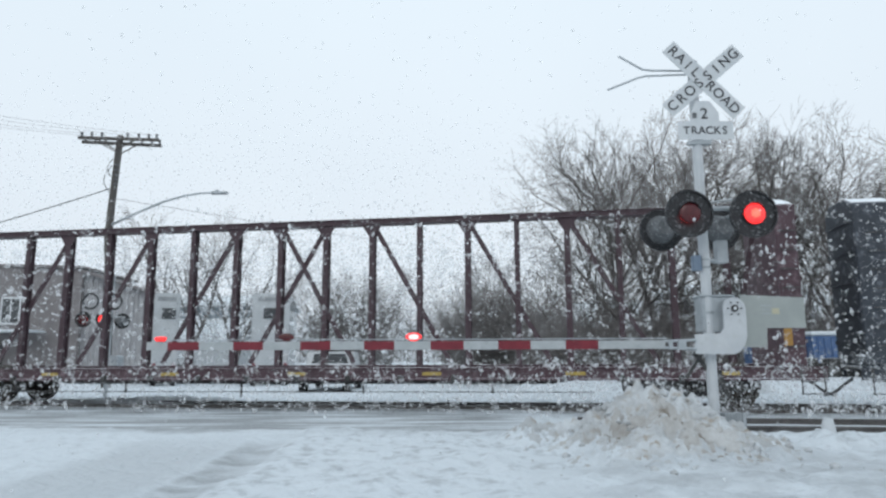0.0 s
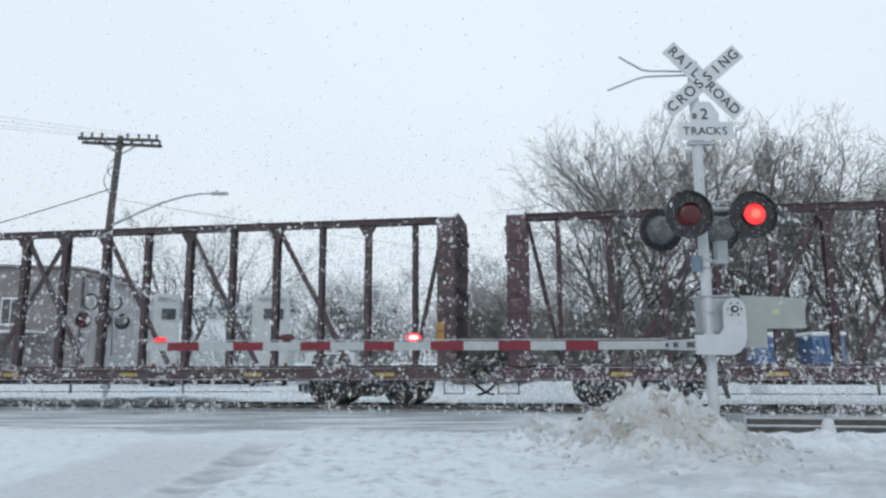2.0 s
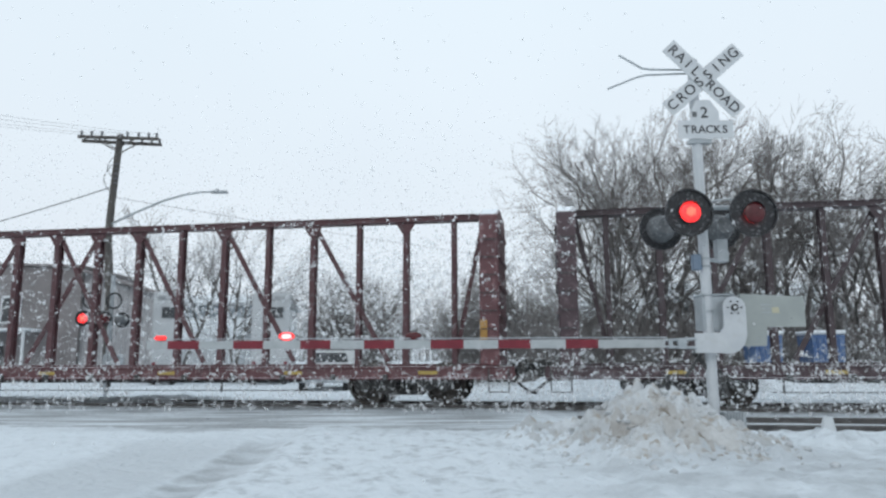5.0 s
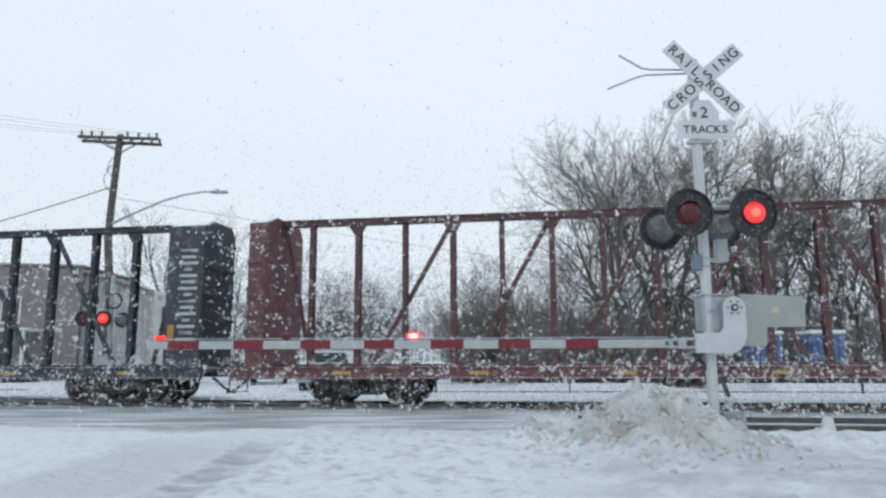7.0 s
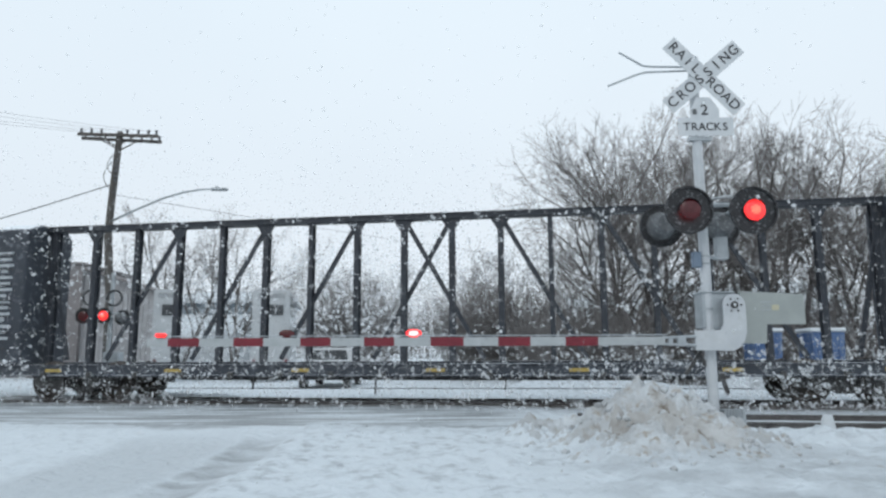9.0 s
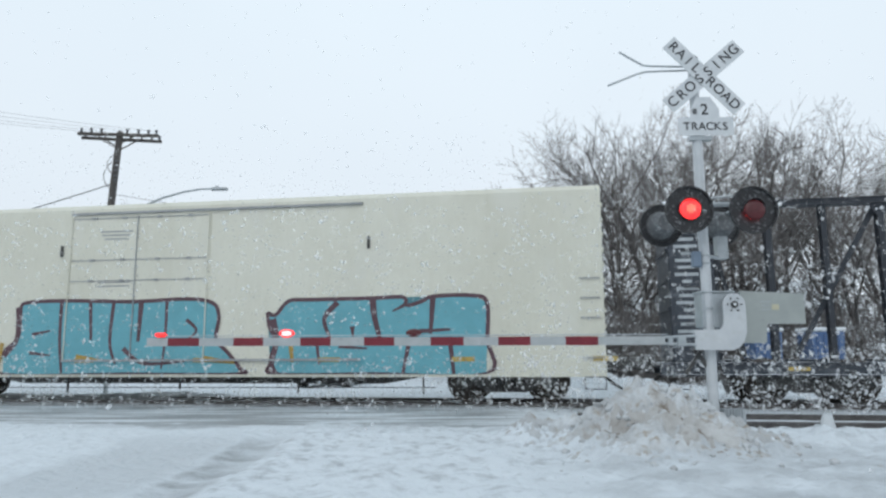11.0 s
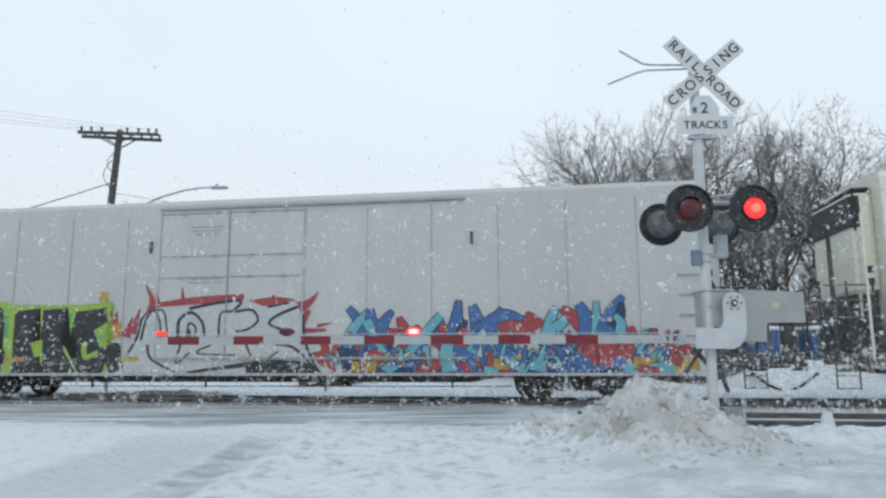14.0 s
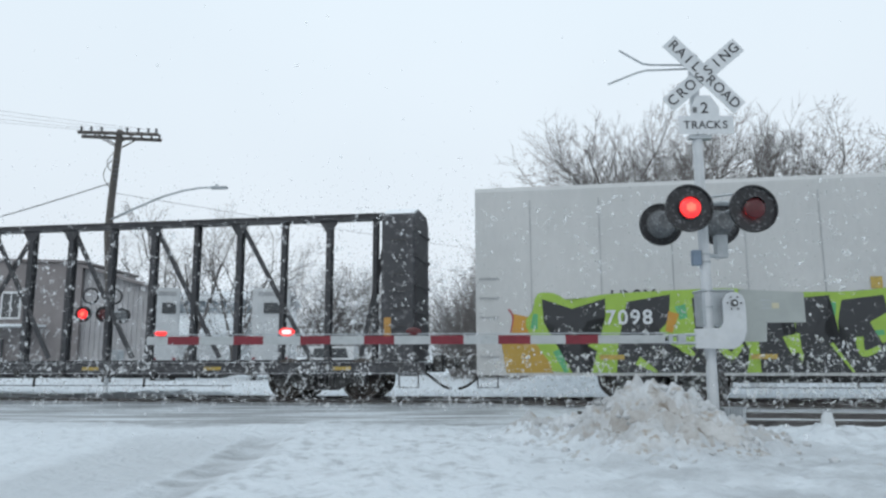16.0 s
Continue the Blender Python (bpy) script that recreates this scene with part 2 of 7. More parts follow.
def ground_material():
    M_GROUND.use_nodes = True
    n, l = M_GROUND.node_tree.nodes, M_GROUND.node_tree.links
    p = n["Principled BSDF"]
    tc = n.new("ShaderNodeTexCoord")

    def val(op, a, b=None, c=None, clamp=False):
        k = n.new("ShaderNodeMath")
        k.operation, k.use_clamp = op, clamp
        for i, v in enumerate((a, b, c)):
            if v is None:
                continue
            if isinstance(v, (int, float)):
                k.inputs[i].default_value = v
            else:
                l.new(v, k.inputs[i])
        return k.outputs[0]

    def ramp_of(v, a, b):
        k = n.new("ShaderNodeMapRange")
        k.interpolation_type = "SMOOTHSTEP"
        k.inputs["From Min"].default_value, k.inputs["From Max"].default_value = a, b
        l.new(v, k.inputs["Value"])
        return k.outputs[0]

    def fuzz(scale, detail=6, sx=1.0, sy=1.0, rz=0.0):
        mp, t = n.new("ShaderNodeMapping"), n.new("ShaderNodeTexNoise")
        mp.inputs["Scale"].default_value = (sx, sy, 1)
        mp.inputs["Rotation"].default_value = (0, 0, rz)
        t.inputs["Scale"].default_value, t.inputs["Detail"].default_value = scale, detail
        l.new(tc.outputs["Object"], mp.inputs["Vector"])
        l.new(mp.outputs[0], t.inputs["Vector"])
        return t.outputs["Fac"]

    sp = n.new("ShaderNodeSeparateXYZ")
    l.new(tc.outputs["Object"], sp.inputs[0])
    x, y = sp.outputs["X"], sp.outputs["Y"]
    a = val("MULTIPLY_ADD", x, 0.15643, val("MULTIPLY_ADD", y, 0.98769, -16.593))
    streak = fuzz(1.1, 6, 0.35, 3.0, radians(9))
    lump = fuzz(1.6, 7)
    fine = fuzz(14, 5)
    band = val("MULTIPLY", ramp_of(a, -6.9, -5.6), val("SUBTRACT", 1.0, ramp_of(a, -0.6, 0.2)))
    band = val("MULTIPLY", band, val("SUBTRACT", 1.0, ramp_of(x, 0.6, 2.2)))
    band = val("MULTIPLY", band, ramp_of(streak, 0.33, 0.62))
    side = val("ADD", val("ADD", x, 2.12), val("MULTIPLY_ADD", fuzz(1.5, 5), 0.4, -0.2))
    crusty = ramp_of(side, -0.08, 0.12)
    lane = val("MULTIPLY", val("SUBTRACT", 1.0, ramp_of(val("ABSOLUTE", val("ADD", side, 0.30)), 0.2, 0.42)), val("SUBTRACT", 1.0, ramp_of(y, 9.2, 10.4)))
    path = val("MULTIPLY", val("SUBTRACT", 1.0, ramp_of(val("ABSOLUTE", val("ADD", side, 1.35)), 0.5, 1.0)), val("SUBTRACT", 1.0, ramp_of(y, 8.6, 11.0)))
    lane = val("MULTIPLY", lane, ramp_of(fuzz(1.6, 8, 1.0, 1.9), 0.15, 0.8))
    # greyer, mottled ground at the near right
    near_right = val("MULTIPLY", val("MULTIPLY", ramp_of(x, 0.4, 2.2), val("SUBTRACT", 1.0, ramp_of(y, 7.2, 9.4))), ramp_of(fuzz(1.4, 8), 0.28, 0.66))
    left = val("MULTIPLY", val("SUBTRACT", 1.0, ramp_of(x, -9, -4.5)), ramp_of(lump, 0.52, 0.7))
    left = val("MULTIPLY", left, val("SUBTRACT", 1.0, ramp_of(y, 11, 14)))
    # grey flecks that paint the shade of small hollows into the snow's colour
    pit_shade = val("MULTIPLY", val("MULTIPLY", ramp_of(fuzz(5.2, 9), 0.46, 0.72), 0.5), val("MULTIPLY_ADD", crusty, 0.65, 0.35))
    wear_and_shade = val("MAXIMUM", val("MAXIMUM", val("MULTIPLY", band, 0.98), val("MAXIMUM", val("MULTIPLY", lane, 0.85), val("MAXIMUM", val("MULTIPLY", path, 0.3), val("MULTIPLY", near_right, 0.55)))), val("MAXIMUM", val("MULTIPLY", left, 0.35), pit_shade))
    far = ramp_of(y, 20, 26)
    wear_and_shade = val("MULTIPLY", wear_and_shade, val("SUBTRACT", 1.0, far))
    wear_and_shade = val("MULTIPLY", wear_and_shade, val("MULTIPLY_ADD", fine, 0.8, 0.6), clamp=True)
    mx = n.new("ShaderNodeMix")
    mx.data_type = "RGBA"
    l.new(wear_and_shade, mx.inputs[0])
    mx.inputs[6].default_value, mx.inputs[7].default_value = (0.66, 0.70, 0.735, 1), (0.25, 0.262, 0.272, 1)
    l.new(mx.outputs[2], p.inputs["Base Color"])
    l.new(val("MULTIPLY_ADD", wear_and_shade, -0.35, 0.85), p.inputs["Roughness"])
    p.inputs["Specular IOR Level"].default_value = 0.25
    bp = n.new("ShaderNodeBump")
    bp.inputs["Strength"].default_value, bp.inputs["Distance"].default_value = 0.9, 0.07
    l.new(val("MULTIPLY_ADD", fuzz(6, 9), 1.25, val("MULTIPLY", fine, 0.25)), bp.inputs["Height"])
    l.new(bp.outputs[0], p.inputs["Normal"])


ground_material()


def build_ground():
    xs = steps([(-900, -120, 60), (-120, -30, 6), (-30, -9, 0.5), (-9, 7, 0.09), (7, 30, 0.5), (30, 120, 6), (120, 900, 60)])
    ys = steps([(-200, -10, 20), (-10, 4.4, 0.8), (4.4, 13, 0.09), (13, 24, 0.2), (24, 60, 1.0), (60, 160, 5), (160, 1500, 60)])
    verts = [(x, y, ground_height(x, y)) for y in ys for x in xs]
    w = len(xs)
    faces = [(j * w + i, j * w + i + 1, (j + 1) * w + i + 1, (j + 1) * w + i) for j in range(len(ys) - 1) for i in range(w - 1)]
    me = bpy.data.meshes.new("ground")
    me.from_pydata(verts, [], faces)
    me.materials.append(M_GROUND)
    me.shade_smooth()
    tagged(new("ground", me), "snow-covered road and verge with grey slush ruts", kind="structure")


build_ground()


# ---- rails of the two tracks ----
def rail(y, name, top, x0=-160, x1=160):
    bm = bmesh.new()
    outline = [(-0.07, -0.17), (0.07, -0.17), (0.07, -0.155), (0.012, -0.13), (0.012, -0.045), (0.036, -0.03), (0.036, -0.004), (0.03, 0), (-0.03, 0), (-0.036, -0.004), (-0.036, -0.03), (-0.012, -0.045), (-0.012, -0.13), (-0.07, -0.155)]
    a = [bm.verts.new((x0, u, v)) for u, v in outline]
    b = [bm.verts.new((x1, u, v)) for u, v in outline]
    bm.faces.new(a), bm.faces.new(b[::-1])
    for i in range(len(outline)):
        j = (i + 1) % len(outline)
        bm.faces.new((a[i], a[j], b[j], b[i]))
    solid(name, bm, M_RAIL, "steel rail half buried in snow", "rail", "rails of the crossing", at=on_track(0, y, top))


for rail_y, rail_top, x0, x1 in ((-0.75, 0.03, -160, 160), (0.75, 0.03, -160, 160), (-3.45, 0.02, 3.0, 160), (-4.95, 0.02, 3.4, 160), (-3.45, 0.02, -160, -14), (-4.95, 0.02, -160, -14)):
    rail(rail_y, "rail", rail_top, x0, x1)


# ---- dirty snow bank at the signal's foot ----
M_BANK = mat("ploughed_dirty_snow", (0.36, 0.362, 0.362), (0.60, 0.625, 0.645), 0.9, scale=2.4, fine=15, bump=1.0, depth=0.06, speck=(0.37, 0.335, 0.295), spec=0.2)
M_BROWNBANK = mat("brown_sanded_snow", (0.30, 0.28, 0.258), (0.54, 0.545, 0.545), 0.9, scale=1.8, fine=10, bump=1.0, depth=0.06, speck=(0.22, 0.19, 0.16), spec=0.2)
# centre, reach and height of the mounds that make up the heap
MOUNDS = ((2.56, 8.9, 0.5, 0.55, 0.56), (2.05, 8.95, 0.6, 0.6, 0.36), (3.15, 8.75, 0.5, 0.55, 0.38), (1.35, 9.6, 0.55, 0.5, 0.30), (2.75, 7.9, 0.75, 0.5, 0.25), (2.1, 7.9, 0.6, 0.6, 0.16), (3.7, 8.4, 0.6, 0.6, 0.14))


def heap_height(x, y):
    h = sum(k * math.exp(-((x - cx) / rx) ** 2 - ((y - cy) / ry) ** 2) for cx, cy, rx, ry, k in MOUNDS)
    w = 0.25 * noise.noise((x * 2.2, y * 2.2, 4))
    big = 0.42 - noise.voronoi((x * 3.6 + w, y * 3.6 - w, 2.0))[0][0]
    mid = 0.42 - noise.voronoi((x * 8.5 + w, y * 8.5, 6.0))[0][0]
    fine = noise.fractal((x * 9, y * 9, 3), 0.9, 2.1, 4)
    return h * (0.92 + 0.22 * noise.noise((x * 1.5, y * 1.5, 9))) + min(1, h * 3.2) * (0.17 * big + 0.12 * mid + 0.05 * fine)


def snow_heap():
    """The ploughed heap, run out flat into the trodden snow round it."""
    nx, ny, x0, x1, y0, y1 = 190, 170, 0.5, 4.7, 6.6, 10.4
    verts, faces, tint = [], [], []
    for j in range(ny + 1):
        for i in range(nx + 1):
            x, y = x0 + (x1 - x0) * i / nx, y0 + (y1 - y0) * j / ny
            verts.append((x, y, ground_height(x, y) + heap_height(x, y) - 0.045))
    for j in range(ny):
        for i in range(nx):
            k = j * (nx + 1) + i
            faces.append((k, k + 1, k + nx + 2, k + nx + 1))
            x, y = verts[k][0], verts[k][1]
            h = heap_height(x, y)
            n = noise.fractal((x * 2.6, y * 2.6, 5), 0.8, 2.0, 5) + 0.9 * noise.noise((x * 14, y * 14, 1))
            brown = math.exp(-((x - 2.75 - 0.3 * (8.2 - y)) / 0.5) ** 2 - ((y - 7.95) / 0.75) ** 2) + 0.5 * math.exp(-((x - 1.9) / 0.5) ** 2 - ((y - 8.4) / 0.5) ** 2)
            tint.append(1 if brown + 0.42 * n > 0.6 else (0 if h + 0.12 * n > 0.13 else 2))
    me = bpy.data.meshes.new("snow_bank")
    me.from_pydata(verts, [], faces)
    for m in (M_BANK, M_BROWNBANK, M_GROUND):
        me.materials.append(m)
    me.polygons.foreach_set("material_index", tint)
    me.shade_smooth()
    tagged(new("snow_bank", me), "ploughed heap of dirty brown and white snow round the signal mast", "snow bank", kind="stuff")


snow_heap()


def clods():
    """Loose lumps of snow lying on and round the heap."""
    rng = random.Random(8)
    bm = bmesh.new()
    for k in range(170):
        x, y = rng.gauss(2.55, 0.85), rng.gauss(8.2, 0.75)
        if not (0.9 < x < 4.5 and 6.7 < y < 10):
            continue
        r = 0.014 + 0.05 * rng.random() ** 2.5
        z = ground_height(x, y) + max(0, heap_height(x, y) - 0.045) + r * 0.25
        g = bmesh.ops.create_icosphere(bm, subdivisions=1, radius=r)
        for v in g["verts"]:
            v.co = v.co * rng.uniform(0.7, 1.25)
            v.co.z *= 0.75
        bmesh.ops.translate(bm, verts=g["verts"], vec=(x, y, z))
    solid("snow_clods", bm, M_BANK, "loose clods of ploughed snow on the heap", "snow", kind="stuff")


clods()


def snow_bank(name, cx, cy, rx, ry, h, seed, label, rough=0.35, m=M_BANK, n=60):
    def height(x, y):
        k = max(0.0, 1 - (x / rx) ** 2 - (y / ry) ** 2)
        v = noise.fractal((x * 1.7 + seed, y * 1.7, seed), 0.8, 2.0, 6) * rough
        v += (0.55 - noise.voronoi((x * 3.2 + seed, y * 3.2, seed))[0][0]) * 0.6 * rough
        return k ** 1.15 * (h + v * min(1, k * 1.8)) - 0.03 * (1 - k)
    bm = bmesh.new()
    grid = [[bm.verts.new((x, y, height(x, y) - 0.12)) for x in (rx * (2 * i / n - 1) for i in range(n + 1))] for y in (ry * (2 * j / n - 1) for j in range(n + 1))]
    for j in range(n):
        for i in range(n):
            bm.faces.new((grid[j][i], grid[j][i + 1], grid[j + 1][i + 1], grid[j + 1][i]))
    solid(name, bm, m, label, "snow bank", kind="stuff", at=pose(cx, cy, 0), smooth=True)


snow_bank("snow_bank", 4.7, 9.0, 1.6, 1.1, 0.16, 9.0, "low ridge of clean ploughed snow on the verge", 0.2, M_GROUND, n=40)
snow_bank("snow_bank", 12.6, 23.6, 4.5, 1.3, 0.85, 17.0, "long ploughed snow ridge before the blue containers", 0.2, M_GROUND, n=60)
bm = bmesh.new()
tube(bm, [(0, 0, -0.2), (0, 0, 0.12), (0, 0, 0.22), (0.01, 0, 0.28)], 0.11, 0.05, 10)
solid("marker_post", bm, M_SIGN, "short marker post capped with snow in the verge", "post", at=pose(4.95, 9.2, 0.0), smooth=True)


# ---- crossing signal ----
def disc(bm, c, r, depth, seg=32, rim=0.0):
    """A round plate that faces the road, with a raised rim."""
    x, y, z = c
    tube(bm, [(x, y, z), (x, y + depth, z)], r, r, seg)
    if rim:
        for k in range(seg):
            a0, a1 = k * math.tau / seg, (k + 1) * math.tau / seg
            vs = [bm.verts.new((x + q * math.cos(a), y + e, z + q * math.sin(a))) for a in (a0, a1) for q, e in ((r, 0.0), (r, -rim), (r - 0.02, -rim), (r - 0.02, 0.0))]
            for i in range(3):
                bm.faces.new((vs[i], vs[i + 1], vs[4 + i + 1], vs[4 + i]))
    return bm


FLASH = [0.08 + 0.593 * k for k in range(28)]
for slip, at_time in ((4, 2.42), (15, 8.92), (20, 11.92), (25, 14.86), (26, 15.43)):
    FLASH[slip] = at_time


def flash_rows(centre, lit_first):
    """Half turns of a lamp's two-sided lens at each change of the flasher."""
    rows, turn = [], 0 if lit_first else 180
    rows.append((0, centre @ pose(0, 0, 0, 0, 0, turn)))
    for t in FLASH:
        if t > 15.95:
            break
        for k in (0, 1, 2, 3):
            rows.append((t + (k - 1) / 30, centre @ pose(0, 0, 0, 0, 0, turn + 60 * k)))
        turn += 180
    rows.append((16, centre @ pose(0, 0, 0, 0, 0, turn)))
    return rows


def lens_mesh(r, name="lens", wide=1.0, core=None):
    """A lens that glows on its front half and is dark behind."""
    bm = bmesh.new()
    bmesh.ops.create_uvsphere(bm, u_segments=28, v_segments=20, radius=1)
    bmesh.ops.transform(bm, matrix=Matrix.Diagonal((r * wide, r * 0.3, r, 1)), verts=bm.verts)
    for f in bm.faces:
        c = f.calc_center_median()
        f.material_index = 1 if c.y > 0 else (2 if math.hypot(c.x / wide, c.z) < r * (0.65 if core else 0.4) else 0)
        f.smooth = True
    me = bpy.data.meshes.new(name)
    bm.to_mesh(me)
    bm.free()
    for m in (M_LENS_ON, M_LENS_OFF, core or M_LENS_HOT):
        me.materials.append(m)
    return me


def flasher(parent, x, y, z, lit_first, back=False, scale=1.0, lens_share=0.44):
    """One flashing lamp: background plate, hood, housing and turning lens."""
    r = 0.305 * scale
    face = part("background_disc", disc(bmesh.new(), (x, y, z), r, 0.012, 36, 0.03), M_LAMPBLACK, parent, "round black background plate")
    bm = bmesh.new()
    y0, y1 = (y + 0.015, y + 0.30) if not back else (y - 0.30, y - 0.004)
    tube(bm, [(x, y0, z), (x, (y0 + y1) / 2, z), (x, y1, z)], r * (0.62 if not back else 0.4), r * (0.45 if not back else 0.68), 24)
    part("lamp_housing", bm, M_DGALV if back else M_GALV, parent, "grey cast lamp housing", smooth=False)
    if not back:
        bm = bmesh.new()
        n = 18
        rows = []
        for k in range(n + 1):
            a = radians(-10 + 200 * k / n)
            d = 0.10 * scale * (0.35 + 0.65 * max(0, math.sin(a)))
            rows.append([bm.verts.new((x + q * math.cos(a), e, z + q * math.sin(a))) for q, e in ((r * (lens_share + 0.03), y), (r * (lens_share + 0.03), y - d), (r * (lens_share + 0.005), y - d), (r * (lens_share + 0.005), y))])
        for u, v in zip(rows, rows[1:]):
            for i in range(4):
                bm.faces.new((u[i], u[(i + 1) % 4], v[(i + 1) % 4], v[i]))
        part("hood", bm, M_LAMPBLACK, face, "short black visor over the lens")
        lens = part("lens", lens_mesh(r * lens_share), None, parent, "round red signal lens that flashes")
        MOVES.append((lens, flash_rows(Matrix.Translation((x, y - 0.045, z)), lit_first)))


def blade(parent, text, size, angle, c):
    bm = bmesh.new()
    box(bm, (0, 0, 0), (1.30, 0.006, 0.229))
    m = Matrix.Translation(c) @ Matrix.Rotation(radians(angle), 4, "Y")
    b = part("crossbuck_blade", bm, M_SIGN, parent, "white reflective sign blade with black letters", m)
    return b


def spaced(parent, text, size, y, x0, x1, z=0.0):
    """Letters set one by one from x0 to x1."""
    k = len(text)
    for i, ch in enumerate(text):
        if ch != " ":
            letters(ch, size, M_BLACK, parent, Matrix.Translation((x0 + (x1 - x0) * i / (k - 1), y, z)) @ FACE, "letter")


def build_signal():
    sig = thing("crossing_signal", pose(3.38, 8.9, 0), "white crossing signal mast with crossbuck, red flashers and lowered gate", "crossing signal")
    bm = bmesh.new()
    tube(bm, [(0, 0, -0.1), (0, 0, 2.2), (0, 0, 5.0)], 0.068, 0.064, 20)
    tube(bm, [(0, 0, 5.0), (0, 0, 5.05)], 0.075, 0.03, 20)
    part("mast", bm, M_WHITE, sig, "white painted steel mast", smooth=False)
    bm = bmesh.new()
    for k in range(6):
        box(bm, (0.13 + 0.035 * k, -0.12, 0.2), (0.022, 0.05, 0.36))
    box(bm, (0.22, -0.02, 0.2), (0.26, 0.18, 0.34))
    box(bm, (0.1, 0.0, 0.02), (0.6, 0.5, 0.1))
    part("mast_base", bm, M_GALV, sig, "ribbed grey cast base of the mast")
    # crossbuck
    c = Vector((0.10, -0.11, 4.71))
    for text, ang, y in (("CROSSING", -40.5, -0.10), ("RAILROAD", 46.5, -0.112)):
        b = blade(sig, text, 0.17, ang, (c.x, y, c.z))
        if text == "RAILROAD":
            for i, ch in enumerate("RAIL"):
                letters(ch, 0.19, M_BLACK, b, Matrix.Translation((-0.555 + 0.137 * i, -0.0045, 0)) @ FACE, "letter")
            for i, ch in enumerate("ROAD"):
                letters(ch, 0.19, M_BLACK, b, Matrix.Translation((0.125 + 0.142 * i, -0.0045, 0)) @ FACE, "letter")
        else:
            for i, ch in enumerate("CROSSING"):
                letters(ch, 0.19, M_BLACK, b, Matrix.Translation((-0.555 + 0.159 * i, -0.0045 if i not in (3, 4) else -0.0185, 0)) @ FACE, "letter")
    for c0, s0 in (((0.1, -0.04, 4.72), (0.3, 0.08, 0.06)), ((0.05, -0.04, 4.1), (0.18, 0.09, 0.05)), ((0.02, -0.03, 3.86), (0.3, 0.1, 0.05))):
        bm = bmesh.new()
        box(bm, c0, s0)
        part("sign_bracket", bm, M_GALV, sig, "steel sign clamp")
    bm = bmesh.new()
    plate(bm, [(-0.09, 4.26), (-0.01, 4.42), (0.17, 4.42), (0.28, 4.26), (0.28, 4.14), (0.46, 4.14), (0.46, 3.89), (-0.275, 3.89), (-0.275, 4.14), (-0.11, 4.14)], -0.096, -0.09)
    board = part("track_count_sign", bm, M_SIGN, sig, "white sign that reads 2 tracks")
    letters("2", 0.21, M_BLACK, board, Matrix.Translation((0.085, -0.099, 4.24)) @ FACE, "letter")
    spaced(board, "TRACKS", 0.15, -0.099, -0.16, 0.345, 4.01)
    bm = bmesh.new()
    box(bm, (-0.045, -0.1, 4.22), (0.055, 0.012, 0.07))
    part("dark_patch", bm, M_DGALV, board)
    # bent rods behind the crossbuck
    for pts in (((-0.97, 0.05, 5.12), (-0.66, 0.05, 4.93), (-0.55, 0.05, 4.915), (0, 0.06, 4.91)), ((-1.14, 0.05, 4.64), (-0.75, 0.05, 4.80), (-0.62, 0.05, 4.835), (0, 0.06, 4.86))):
        bm = bmesh.new()
        tube(bm, pts, 0.014, 0.014, 8)
        part("bent_rod", bm, M_GALV, sig, "thin bent steel rod")
    # flashers on their cross arm
    bm = bmesh.new()
    tube(bm, [(-0.27, 0.0, 2.98), (0.6, 0.0, 2.98)], 0.032, 0.032, 12)
    tube(bm, [(-0.05, 0.0, 3.04), (0.42, 0.0, 3.1)], 0.016, 0.016, 8)
    for x in (-0.25, 0.58):
        tube(bm, [(x, -0.25, 2.98), (x, 0.85, 2.98)], 0.03, 0.03, 10)
    box(bm, (0, 0, 2.98), (0.2, 0.2, 0.16))
    part("cross_arm", bm, M_GALV, sig, "galvanised lamp cross arm")
    flasher(sig, -0.27, -0.3, 2.85, False)
    flasher(sig, 0.54, -0.3, 2.84, True)
    flasher(sig, -0.27, 0.86, 2.86, False, True)
    flasher(sig, 0.55, 0.86, 2.86, True, True)
    bm = bmesh.new()
    box(bm, (0.34, 0.3, 2.45), (0.14, 0.14, 0.3))
    tube(bm, [(0, 0.1, 2.31), (0.3, 0.28, 2.32), (0.38, 0.3, 2.42)], 0.026, 0.026, 10)
    part("junction_bell", bm, M_GALV, sig, "grey bell and conduit below the lamps")
    bm = bmesh.new()
    box(bm, (-0.125, -0.05, 2.25), (0.11, 0.09, 0.2))
    bevel(bm, 0.008)
    part("small_box", bm, M_BLUE, sig, "small blue-grey box on the mast")
    for z in (2.2, 2.3, 1.62, 1.3):
        bm = bmesh.new()
        tube(bm, [(0, 0, z - 0.012), (0, 0, z + 0.012)], 0.078, 0.078, 20)
        part("mast_band", bm, M_GALV, sig)
    # gate mechanism
    bm = bmesh.new()
    arc = [(0.26 + 0.14 * math.cos(radians(a)), 1.66 + 0.14 * math.sin(radians(a))) for a in range(0, 181, 20)]
    plate(bm, arc + [(0.12, 1.42), (0.07, 1.35), (-0.25, 1.34), (-0.25, 1.10), (0.22, 1.09), (0.3, 1.13), (0.36, 1.2), (0.4, 1.32)], -0.2, -0.17)
    arm_plate = part("gate_support", bm, M_WHITE, sig, "white curved gate support plate")
    for a in range(0, 360, 60):
        bm = bmesh.new()
        x, z = 0.26 + 0.085 * math.cos(radians(a)), 1.66 + 0.085 * math.sin(radians(a))
        tube(bm, [(x, -0.215, z), (x, -0.2, z)], 0.011, 0.011, 8)
        part("bolt", bm, M_STEEL, arm_plate)
    bm = bmesh.new()
    tube(bm, [(0.26, -0.22, 1.66), (0.26, 0.1, 1.66)], 0.045, 0.045, 16)
